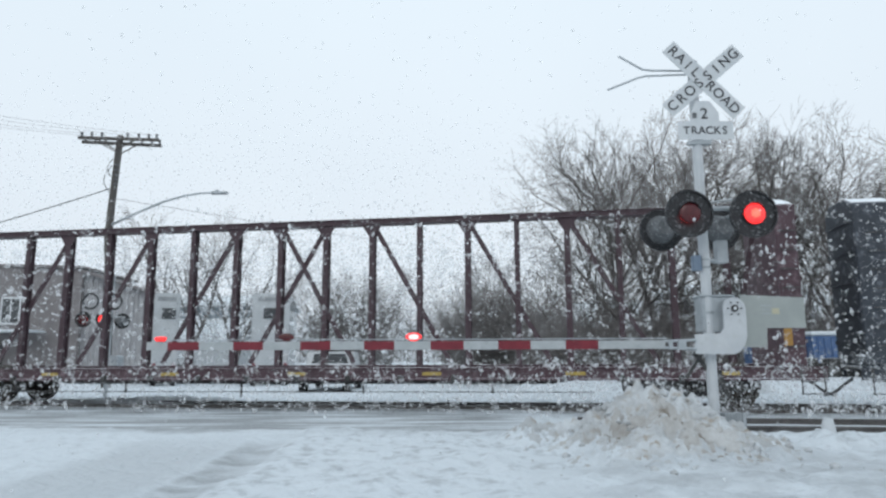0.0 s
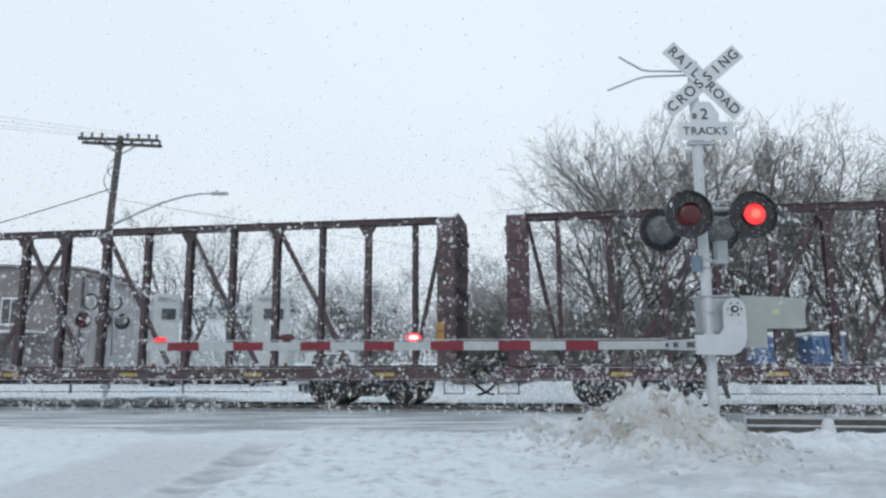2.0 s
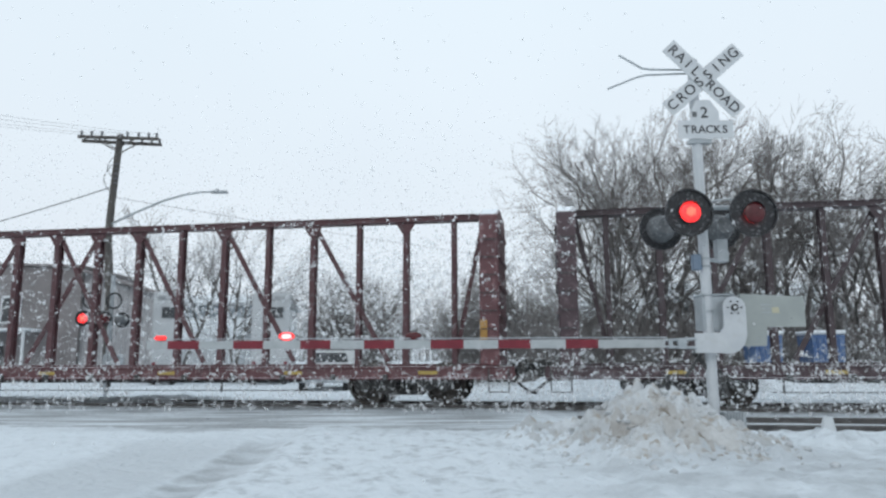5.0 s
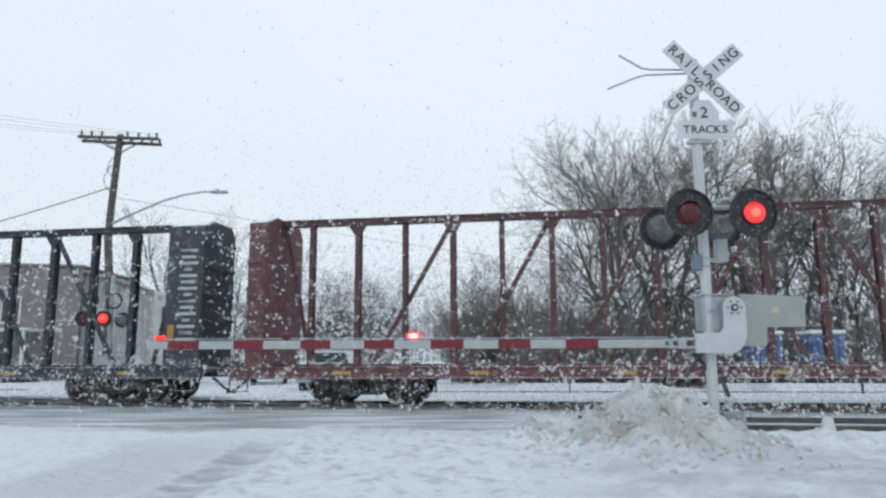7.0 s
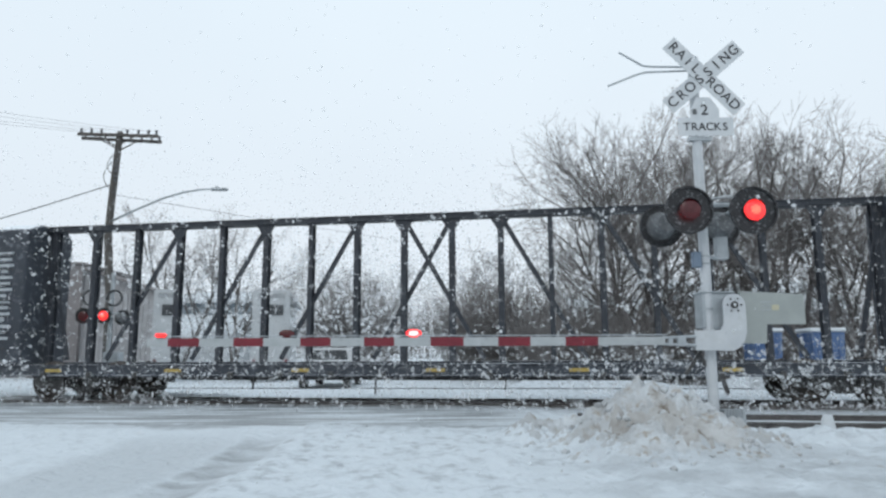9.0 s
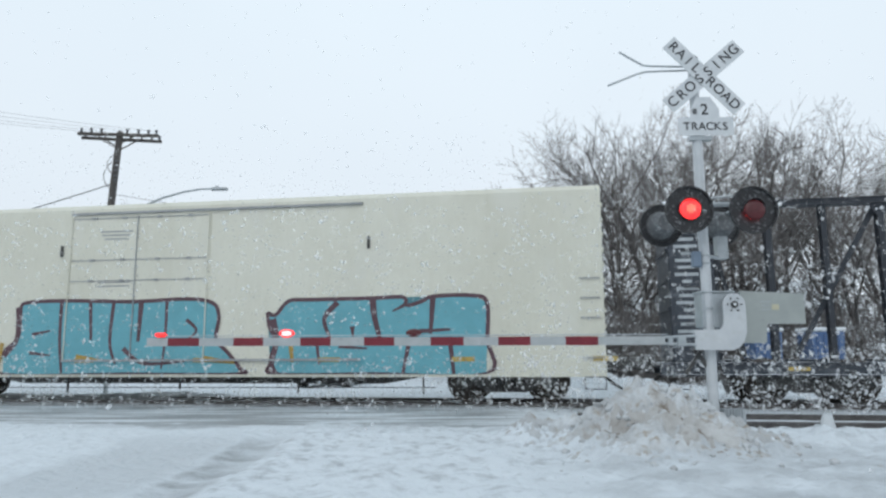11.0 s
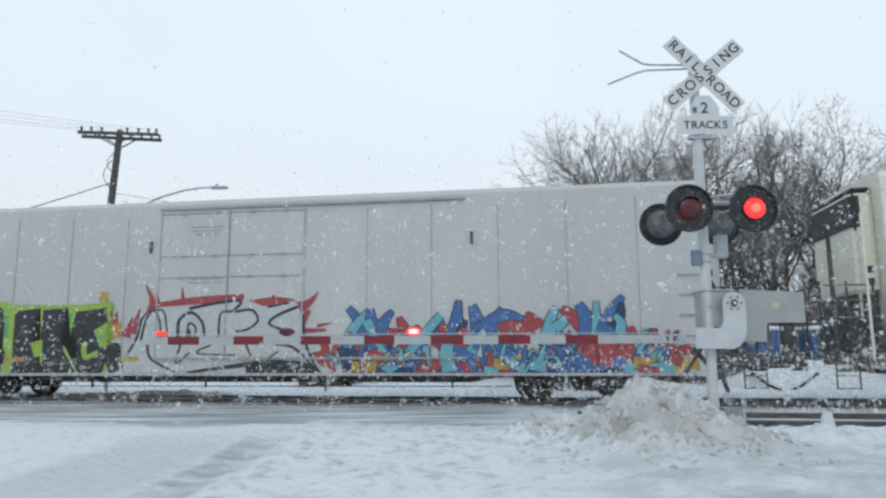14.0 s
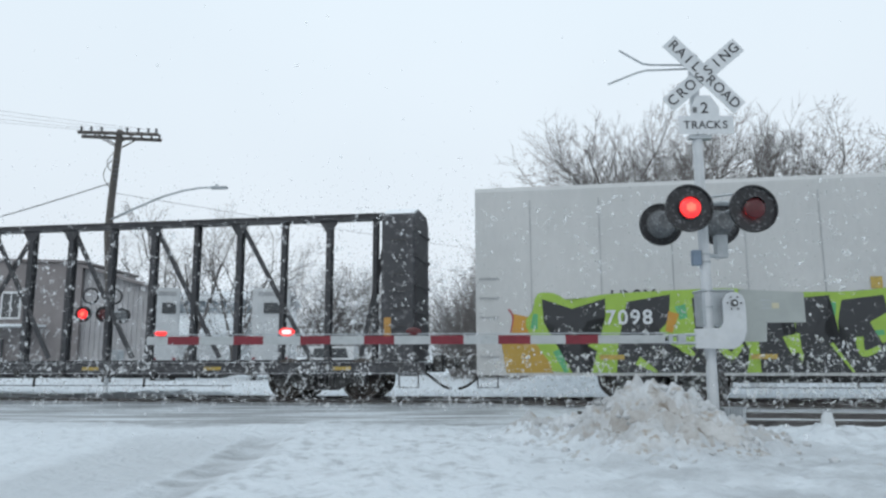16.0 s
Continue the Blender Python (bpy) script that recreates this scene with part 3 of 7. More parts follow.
    part("pivot", bm, M_STEEL, arm_plate, "dark steel pivot")
    bm = bmesh.new()
    tube(bm, [(0.26, -0.226, 1.66), (0.26, -0.22, 1.66)], 0.02, 0.02, 12)
    part("pivot_cap", bm, M_SIGN, arm_plate)
    bm = bmesh.new()
    plate(bm, [(0.385, 1.84), (1.19, 1.80), (1.19, 1.42), (0.70, 1.42), (0.68, 1.18), (0.385, 1.18)], -0.10, -0.04)
    cw = part("counterweight", bm, M_GREYPLATE, sig, "grey-green steel counterweight plate")
    bm = bmesh.new()
    box(bm, (0.82, -0.102, 1.63), (0.09, 0.004, 0.07))
    part("decal", bm, M_FADED, cw, "faded yellow warning sticker")
    bm = bmesh.new()
    for k, w in ((0, 0.13), (1, 0.1), (2, 0.12)):
        box(bm, (0.70, -0.102, 1.70 - 0.05 * k), (w, 0.004, 0.014))
    part("small_print", bm, M_GALV, cw)
    bm = bmesh.new()
    box(bm, (0.12, 0.1, 1.6), (0.4, 0.3, 0.44))
    box(bm, (0.12, 0.1, 1.83), (0.44, 0.34, 0.03))
    bevel(bm, 0.012)
    part("mechanism_case", bm, M_GALV, sig, "grey gate mechanism case on the mast")
    bm = bmesh.new()
    bar(bm, (-0.22, 0.0, 1.12), (0.1, 0.0, 0.72), 0.03, 0.05)
    bar(bm, (-0.12, -0.03, 1.1), (-0.34, -0.03, 0.8), 0.03, 0.04)
    bar(bm, (0.1, 0.02, 0.9), (0.2, 0.02, 0.55), 0.03, 0.05)
    part("brace", bm, M_STEEL, sig, "dark steel braces under the mechanism")
    bm = bmesh.new()
    for z in (1.16, 1.27):
        tube(bm, [(-0.24, -0.19, z), (-0.66, -0.19, 1.215 + (z - 1.215) * 0.7)], 0.02, 0.016, 8)
    box(bm, (-0.42, -0.19, 1.215), (0.1, 0.05, 0.13))
    box(bm, (-0.56, -0.19, 1.215), (0.05, 0.05, 0.12))
    part("arm_bracket", bm, M_GALV, sig, "steel tubes that carry the gate arm")
    # gate arm: alternating stripes, each a length of its own
    z, y = 1.215, -0.19
    edges = [2.75, 1.92, 1.515, 1.08, 0.68, 0.25, -0.16, -0.61, -0.985, -1.40, -1.775, -2.235, -2.605, -3.03, -3.42, -3.68]
    for i, (b, a) in enumerate(zip(edges, edges[1:])):
        bm = bmesh.new()
        h = 0.112 if i else 0.105
        box(bm, ((a + b) / 2 - 3.38, y, z + 0.006 * (3 - (a + b) / 2) / 6), (b - a, 0.035, h - 0.01 * (3 - a) / 6))
        part("arm_stripe", bm, M_RED if i % 2 else M_ARM, sig, "red stripe of the gate arm" if i % 2 else "white stripe of the gate arm")
    bm = bmesh.new()
    tube(bm, [(-0.6, y - 0.005, z + 0.075), (-7.0, y - 0.005, z + 0.08)], 0.008, 0.006, 6)
    part("arm_cable", bm, M_GALV, sig, "thin lamp cable along the gate arm")
    for x, mode in ((-3.515, None), (-1.95, False), (-0.37, True)):
        bm = bmesh.new()
        box(bm, (x - 3.38, y + 0.03, z + 0.065), (0.1, 0.05, 0.03))
        part("lamp_foot", bm, M_STEEL, sig)
        if mode is None:
            bm = bmesh.new()
            box(bm, (x - 3.38, y, z + 0.095), (0.14, 0.07, 0.05))
            bevel(bm, 0.015, 2)
            part("arm_lamp", bm, M_LENS_ON, sig, "small red lamp at the tip of the gate arm")
        else:
            me = lens_mesh(0.052, "arm_lamp", 1.9, M_ARMCORE)
            lamp = part("arm_lamp", me, None, sig, "small red flashing lamp on the gate arm")
            MOVES.append((lamp, flash_rows(Matrix.Translation((x - 3.38, y, z + 0.108)), mode)))
    return sig


build_signal()


# ---- rail cars ----
def wheelset_mesh():
    bm = bmesh.new()
    tube(bm, [(0, -1.0, 0), (0, 1.0, 0)], 0.075, 0.075, 12)
    for s in (-1, 1):
        prof = ((0.82 * s, 0.457), (0.69 * s, 0.462), (0.685 * s, 0.49), (0.66 * s, 0.49))
        rings = [[bm.verts.new((r * math.cos(k * math.tau / 32), y, r * math.sin(k * math.tau / 32))) for k in range(32)] for y, r in prof]
        for u, v in zip(rings, rings[1:]):
            for k in range(32):
                bm.faces.new((u[k], u[(k + 1) % 32], v[(k + 1) % 32], v[k]))
        inner = [[bm.verts.new((r * math.cos(k * math.tau / 32), y, r * math.sin(k * math.tau / 32))) for k in range(32)] for y, r in ((0.82 * s, 0.40), (0.76 * s, 0.36), (0.79 * s, 0.13), (0.87 * s, 0.11), (0.87 * s, 0.01))]
        for u, v in zip([rings[0]] + inner, inner):
            for k in range(32):
                bm.faces.new((u[k], u[(k + 1) % 32], v[(k + 1) % 32], v[k]))
        bm.faces.new(rings[-1])
    return mesh_of(bm, "wheelset", M_WHEEL)


def side_frame_mesh():
    bm = bmesh.new()
    out = [(-1.12, 0.40), (-1.12, 0.62), (-0.95, 0.68), (-0.68, 0.66), (-0.42, 0.80), (0.42, 0.80), (0.68, 0.66), (0.95, 0.68), (1.12, 0.62), (1.12, 0.40), (0.98, 0.36), (0.72, 0.42), (0.42, 0.26), (-0.42, 0.26), (-0.72, 0.42), (-0.98, 0.36)]
    plate(bm, out, -0.07, 0.07)
    for s in (-1, 1):
        for k in (-1, 0, 1):
            tube(bm, [(0.14 * k, -0.10, 0.34), (0.14 * k, -0.10, 0.56)], 0.055, 0.055, 8)
        tube(bm, [(0.89 * s, -0.13, 0.46), (0.89 * s, 0.02, 0.46)], 0.13, 0.13, 14)
        box(bm, (0.30 * s, -0.09, 0.55), (0.08, 0.06, 0.4))
    box(bm, (0, -0.08, 0.66), (0.5, 0.1, 0.12))
    return mesh_of(bm, "side_frame", M_STEEL)


WHEELSET, SIDE_FRAME = wheelset_mesh(), side_frame_mesh()
ROLL_STEP = 2 / 30


def truck(car, x):
    bm = bmesh.new()
    box(bm, (0, 0, 0.55), (0.36, 2.0, 0.3))
    tube(bm, [(0, 0, 0.68), (0, 0, 0.8)], 0.2, 0.2, 16)
    t = part("truck", bm, M_STEEL, car, "black two-axle running gear dusted with snow", pose(x, 0, 0))
    for s in (-1, 1):
        part("side_frame", SIDE_FRAME, M_STEEL, t, at=pose(0, s * 1.0, 0, 0, 0, 0 if s < 0 else 180))
    for s in (-1, 1):
        w = part("wheelset", WHEELSET, M_WHEEL, t, at=pose(0.89 * s, 0, 0.49))
        rows = []
        for k in range(0, 241):
            rows.append((k * ROLL_STEP, pose(0.89 * s, 0, 0.49, 0, math.degrees(run(k * ROLL_STEP) / 0.46) % 360, 0)))
        MOVES.append((w, rows))


def end_gear(car, x, s):
    """Coupler, hose and steps at one end; s is the way it points."""
    bm = bmesh.new()
    box(bm, (x + 0.30 * s, 0, 0.86), (0.6, 0.16, 0.2))
    box(bm, (x + 0.66 * s, 0.06 * s, 0.86), (0.24, 0.26, 0.28))
    box(bm, (x + 0.1 * s, 0, 0.86), (0.24, 0.5, 0.4))
    bevel(bm, 0.02)
    part("coupler", bm, M_STEEL, car, "dark cast coupler")
    bm = bmesh.new()
    pts = [(x + s * (-0.15 + 0.6 * k / 10), -0.45, 0.62 - 0.34 * math.sin(math.pi * k / 20) ** 1.3) for k in range(11)]
    tube(bm, pts, 0.034, 0.03, 8)
    part("air_hose", bm, M_RUBBER, car, "black air hose hanging under the coupler")
    bm = bmesh.new()
    for z in (0.35, 0.6):
        bar(bm, (x - 0.12 * s, -1.48, z), (x - 0.55 * s, -1.48, z), 0.14, 0.025)
    for dx in (0.12, 0.55):
        bar(bm, (x - dx * s, -1.5, 0.33), (x - dx * s, -1.5, 0.85), 0.02, 0.03)
    part("step", bm, M_STEEL, car, "steel stirrup step")


def under_rods(car, half, z0=0.66):
    bm = bmesh.new()
    tube(bm, [(-half * 0.62, -1.15, 0.34), (half * 0.62, -1.15, 0.36)], 0.013, 0.013, 6)
    part("brake_rod", bm, M_STEEL, car, "thin rod under the side sill")
    k = -half * 0.6
    while k < half * 0.62:
        bm = bmesh.new()
        bar(bm, (k, -1.2, 0.22 if round(k * 3) % 2 else 0.32), (k, -1.2, z0 + 0.02), 0.05, 0.035)
        part("hanger", bm, M_STEEL, car)
        k += 2.9


def centerbeam(name, front, paint, bright, label, half=11.3, stencil=False, thick=0.42, wide=2.5):
    """A centre-beam flat car; front is where its leading bulkhead stands at the start."""
    start = front - half
    car = thing("centerbeam_railcar", on_track(start, 0), label, "rail car", "cars of the freight train")
    MOVES.append((car, [(t, on_track(start + run(t), 0)) for t in range(0, 17)]))
    top = 4.53
    bm = bmesh.new()
    channel(bm, [(-0.17, top), (0.17, top), (0.17, top - 0.03), (0.14, top - 0.035), (0.14, top - 0.115), (0.17, top - 0.12), (0.17, top - 0.145), (-0.17, top - 0.145), (-0.17, top - 0.12), (-0.14, top - 0.115), (-0.14, top - 0.035), (-0.17, top - 0.03)], -half + 0.2, half - 0.2)
    part("top_chord", bm, paint, car, "long steel top beam with snow on it")
    # posts and diagonals of the open frame
    pitch, n = 1.19, 9
    for k in range(-n, n):
        heavy = k in (-8, -6, -4, -2, -1, 0, 1, 3, 5, 7)
        x, w = (k + 0.5) * pitch, (0.14 if heavy else 0.12)
        if abs(x) > half - 1.0:
            continue
        bm = bmesh.new()
        box(bm, (x, -0.1, (top + 0.86) / 2 - 0.06), (w, 0.02, top - 1.02))
        box(bm, (x, 0.1, (top + 0.86) / 2 - 0.06), (w, 0.02, top - 1.02))
        box(bm, (x, 0, (top + 0.86) / 2 - 0.06), (0.02, 0.18, top - 1.02))
        if heavy:
            plate(bm, [(x - 0.26, top - 0.145), (x + 0.26, top - 0.145), (x + 0.09, top - 0.42), (x - 0.09, top - 0.42)], -0.118, -0.104)
        part("post", bm, paint, car)
    for s in (-1, 1):
        for k in range(0, 10, 2):
            x1 = (k - 0.5) * pitch * s
            x0 = x1 + s * 1.95
            if abs(x0) > half - 0.95:
                continue
            bm = bmesh.new()
            bar(bm, (x1 + 0.06 * s, -0.05 * s, top - 0.2), (x0, -0.05 * s, 1.0), 0.05, 0.115)
            part("diagonal", bm, paint, car)
    # deck and sills
    ends = half + 0.3
    for s in (-1, 1):
        bm = bmesh.new()
        channel(bm, [(s * 1.25, 0.89), (s * 1.38, 0.89), (s * 1.38, 0.86), (s * 1.345, 0.855), (s * 1.345, 0.65), (s * 1.38, 0.645), (s * 1.38, 0.61), (s * 1.25, 0.61)], -ends, ends)
        part("side_sill", bm, bright, car, "snow-dusted steel side sill")
    bm = bmesh.new()
    box(bm, (0, 0, 0.86), (2 * ends - 0.02, 2.4, 0.045))
    part("deck", bm, M_DECK, car, "riser deck dusted with snow")
    bm = bmesh.new()
    plate(bm, [(-half, 0.83), (half, 0.83), (half, 0.66), (half - 4.2, 0.66), (half - 5.2, 0.50), (-half + 5.2, 0.50), (-half + 4.2, 0.66), (-half, 0.66)], -0.25, 0.25)
    part("centre_sill", bm, M_STEEL, car, "dark centre sill under the deck")
    bm = bmesh.new()
    box(bm, (0, 0, 0.915), (2 * half - 0.3, 0.30, 0.06))
    part("bottom_chord", bm, paint, car)
    # bulkheads at both ends
    for s in (-1, 1):
        x, w = s * (half - 0.03 - thick / 2), wide / 2
        bm = bmesh.new()
        channel(bm, [(-w, 0.895), (w, 0.895), (w, top - 0.22), (w - 0.25, top + 0.02), (-0.4 * w, top + 0.02), (-w, top - 0.05 - 0.16 * w)], x - thick / 2, x + thick / 2)
        bevel(bm, 0.03)
        b = part("bulkhead", bm, bright, car, "upright boxed steel end bulkhead")
        for k in range(5):
            bm = bmesh.new()
            box(bm, (x + (thick / 2 + 0.015) * s, 0, 1.4 + 0.65 * k), (0.05, wide - 0.1, 0.08))
            part("rib", bm, bright, b)
        bm = bmesh.new()
        bar(bm, (x - (thick / 2 + 0.03) * s, 0, top - 0.2), (x - (thick / 2 + 0.73) * s, 0, 1.0), 0.07, 0.1)
        part("bulkhead_brace", bm, paint, b)
        if s > 0:
            bm = bmesh.new()
            box(bm, (x - thick * 0.3, -w - 0.008, 1.6), (0.16, 0.012, 0.6))
            part("panel_mark", bm, M_ORANGE, b, "faded orange plate")
        if stencil:
            bm = bmesh.new()
            for q in range(15):
                box(bm, (x + 0.1 * s, -w - 0.006, 1.55 + 0.155 * q), ((0.5, 0.36, 0.46, 0.2)[q % 4], 0.008, 0.07))
            part("stencil_bars", bm, M_GALV, b, "rows of pale illegible stencil marks")
        for k in range(7):
            bm = bmesh.new()
            bar(bm, (x - 0.18, -w - 0.05, 1.3 + 0.4 * k), (x + 0.18, -w - 0.05, 1.3 + 0.4 * k), 0.02, 0.022)
            part("rung", bm, M_STEEL, b)
        end_gear(car, s * ends, s)
        truck(car, s * 8.8 + 0.3)
    for k in range(-3, 4):
        bm = bmesh.new()
        box(bm, (k * 3.1 + 0.4, -1.351, 0.755), (0.42, 0.008, 0.075))
        part("reflector", bm, M_YELLOW, car, "yellow reflective strip")
    k = -half + 2.2
    while k < half - 2:
        bm = bmesh.new()
        box(bm, (k, -1.42, 0.66), (0.10, 0.08, 0.12))
        part("strap_winch", bm, M_STEEL, car)
        k += 1.19
    under_rods(car, half)
    return car


M_DECK = mat("snowy_deck_steel", (0.16, 0.15, 0.15), (0.5, 0.52, 0.54), 0.8, scale=2, fine=20, snow=0.8)
M_ORANGE = mat("faded_orange_plate", (0.32, 0.17, 0.04), (0.45, 0.25, 0.07), 0.6)


def paints(name, a, b):
    return (mat(name + "_frame_paint", tuple(c * 0.7 for c in a), a, 0.65, scale=2.5, fine=30, speck=tuple(c * 0.5 + 0.06 for c in a), snow=0.7),
            mat(name + "_panel_paint", a, b, 0.6, scale=2.0, fine=35, speck=tuple(min(1, c * 1.3 + 0.05) for c in b), snow=0.7))


BROWN = paints("dark_brown", (0.065, 0.045, 0.05), (0.082, 0.05, 0.057))
MAROON = paints("maroon", (0.064, 0.036, 0.045), (0.085, 0.045, 0.056))
RUST = paints("red_brown", (0.098, 0.042, 0.047), (0.135, 0.056, 0.06))
NAVY = paints("blue_black", (0.032, 0.037, 0.047), (0.042, 0.05, 0.065))
DARK = paints("charcoal", (0.04, 0.041, 0.046), (0.053, 0.054, 0.06))

centerbeam("a", 31.6, *NAVY, "blue-black empty centre-beam lumber car coupled ahead of a maroon one", thick=0.84, wide=1.5)
centerbeam("b", 7.75, *MAROON, "maroon empty centre-beam lumber car with snow-flecked bulkheads")
centerbeam("c", -15.95, *BROWN, "dark brown empty centre-beam lumber car with snow on the beam")
centerbeam("d", -39.8, *RUST, "red-brown empty centre-beam lumber car with bright bulkheads")
centerbeam("e", -63.68, *NAVY, "blue-black empty centre-beam lumber car with stencilled bulkheads", stencil=True, thick=0.96, wide=1.7)
centerbeam("g", -134.17, *DARK, "charcoal empty centre-beam lumber car behind the white reefer", thick=0.78, wide=1.9)


# ---- refrigerated box cars ----
def outline(pts, n=6):
    """A smooth closed line through the points."""
    out, k = [], len(pts)
    for i in range(k):
        p0, p1, p2, p3 = (Vector(pts[(i + j - 1) % k]) for j in range(4))
        for s in range(n):
            t = s / n
            out.append(0.5 * ((2 * p1) + (p2 - p0) * t + (2 * p0 - 5 * p1 + 4 * p2 - p3) * t * t + (3 * p1 - p0 - 3 * p2 + p3) * t ** 3))
    return out


def reefer(centre, lo, half, top, wall, label, door_x, cool, trucks, seams=True):
    """A car body from lo to half along the way, about its centre at the start."""
    start = centre
    car = thing("refrigerated_boxcar", on_track(start, 0), label, "rail car", "cars of the freight train")
    MOVES.append((car, [(t, on_track(start + run(t), 0)) for t in range(0, 17)]))
    bm = bmesh.new()
    prof = [(-1.53, 0.72), (-1.53, top - 0.12), (-1.44, top - 0.01), (0, top + 0.09), (1.44, top - 0.01), (1.53, top - 0.12), (1.53, 0.72)]
    a = [bm.verts.new((lo, u, v)) for u, v in prof]
    b = [bm.verts.new((half, u, v)) for u, v in prof]
    bm.faces.new(a), bm.faces.new(b[::-1])
    for i in range(len(prof)):
        j = (i + 1) % len(prof)
        bm.faces.new((a[i], a[j], b[j], b[i]))
    part("body", bm, wall, car, "smooth painted insulated car body")
    bm = bmesh.new()
    box(bm, ((lo + half) / 2, -1.48, 0.66), (half - lo, 0.10, 0.12))
    part("side_sill", bm, wall, car)
    bm = bmesh.new()
    box(bm, ((lo + half) / 2, 1.48, 0.66), (half - lo, 0.10, 0.12))
    part("side_sill", bm, wall, car)
    bm = bmesh.new()
    plate(bm, [(-half, 0.8), (half, 0.8), (half, 0.6), (half - 4, 0.6), (half - 5, 0.42), (-half + 5, 0.42), (-half + 4, 0.6), (-half, 0.6)], -0.5, 0.5)
    part("centre_sill", bm, M_STEEL, car)
    if seams:
        k = lo + 1.21
        while k < half - 0.6:
            if not (door_x - 2.0 < k < door_x + 2.0):
                bm = bmesh.new()
                box(bm, (k, -1.534, 2.75), (0.022, 0.012, 3.3))
                part("seam", bm, M_SEAM, car)
            k += 1.478
    # plug door with its rails and bars
    bm = bmesh.new()
    box(bm, (door_x, -1.525, 2.72), (3.66, 0.035, 3.56))
    bevel(bm, 0.006)
    d = part("door", bm, wall, car, "sliding plug door with locking bars")
    for z in (4.50, 0.98):
        bm = bmesh.new()
        box(bm, (door_x + 1.85, -1.565, z), (7.3, 0.06, 0.05))
        part("door_rail", bm, M_SEAM, car, "long steel door rail")
    for x in (-1.78, -0.05, 1.78):
        bm = bmesh.new()
        tube(bm, [(door_x + x, -1.565, 0.98), (door_x + x, -1.565, 4.42)], 0.014, 0.014, 8)
        part("locking_bar", bm, wall if abs(x) > 0.1 else M_SEAM, d)
    for z in (3.36, 2.86, 4.38):
        bm = bmesh.new()
        box(bm, (door_x, -1.55, z), (3.5, 0.016, 0.022))
        for x in (-1.2, -0.4, 0.5, 1.3):
            box(bm, (door_x + x, -1.56, z), (0.12, 0.03, 0.05))
        part("door_bar", bm, M_SEAM, d)
    for k in range(3):
        bm = bmesh.new()
        box(bm, (door_x - 0.6, -1.545, 4.05 - 0.09 * k), (0.85 - 0.12 * k, 0.006, 0.035))
        part("stencil_bar", bm, M_SEAM, d, "grey line of illegible stencil")
    for k in range(2):
        bm = bmesh.new()
        box(bm, (door_x - 0.6, -1.545, 2.82 - 0.09 * k), (0.85, 0.006, 0.03))
        part("stencil_bar", bm, M_SEAM, d)
    for x in (door_x - 2.02, door_x + 5.65):
        bm = bmesh.new()
        box(bm, (x, -1.55, 3.6), (0.06, 0.05, 0.28))
        part("handle", bm, M_STEEL, car)
    for s in (-1, 1):
        tip = half if s > 0 else -lo
        end_gear(car, s * (tip + (1.25 if s == cool else 0.1)), s)
        truck(car, s * trucks[s > 0])
        for k in range(5):
            bm = bmesh.new()
            bar(bm, (s * (tip - 0.08), -1.56, 1.0 + 0.42 * k), (s * (tip - 0.5), -1.56, 1.0 + 0.42 * k), 0.02, 0.026)
            part("grab_iron", bm, M_SEAM, car, "small steel grab iron")
    for k in range(-3, 4):
        bm = bmesh.new()
        box(bm, (k * 3.0 + 0.7, -1.556, 0.98), (0.5, 0.006, 0.1))
        part("reflector", bm, M_YELLOW, car, "yellow reflective strip")
    under_rods(car, half)
    return car


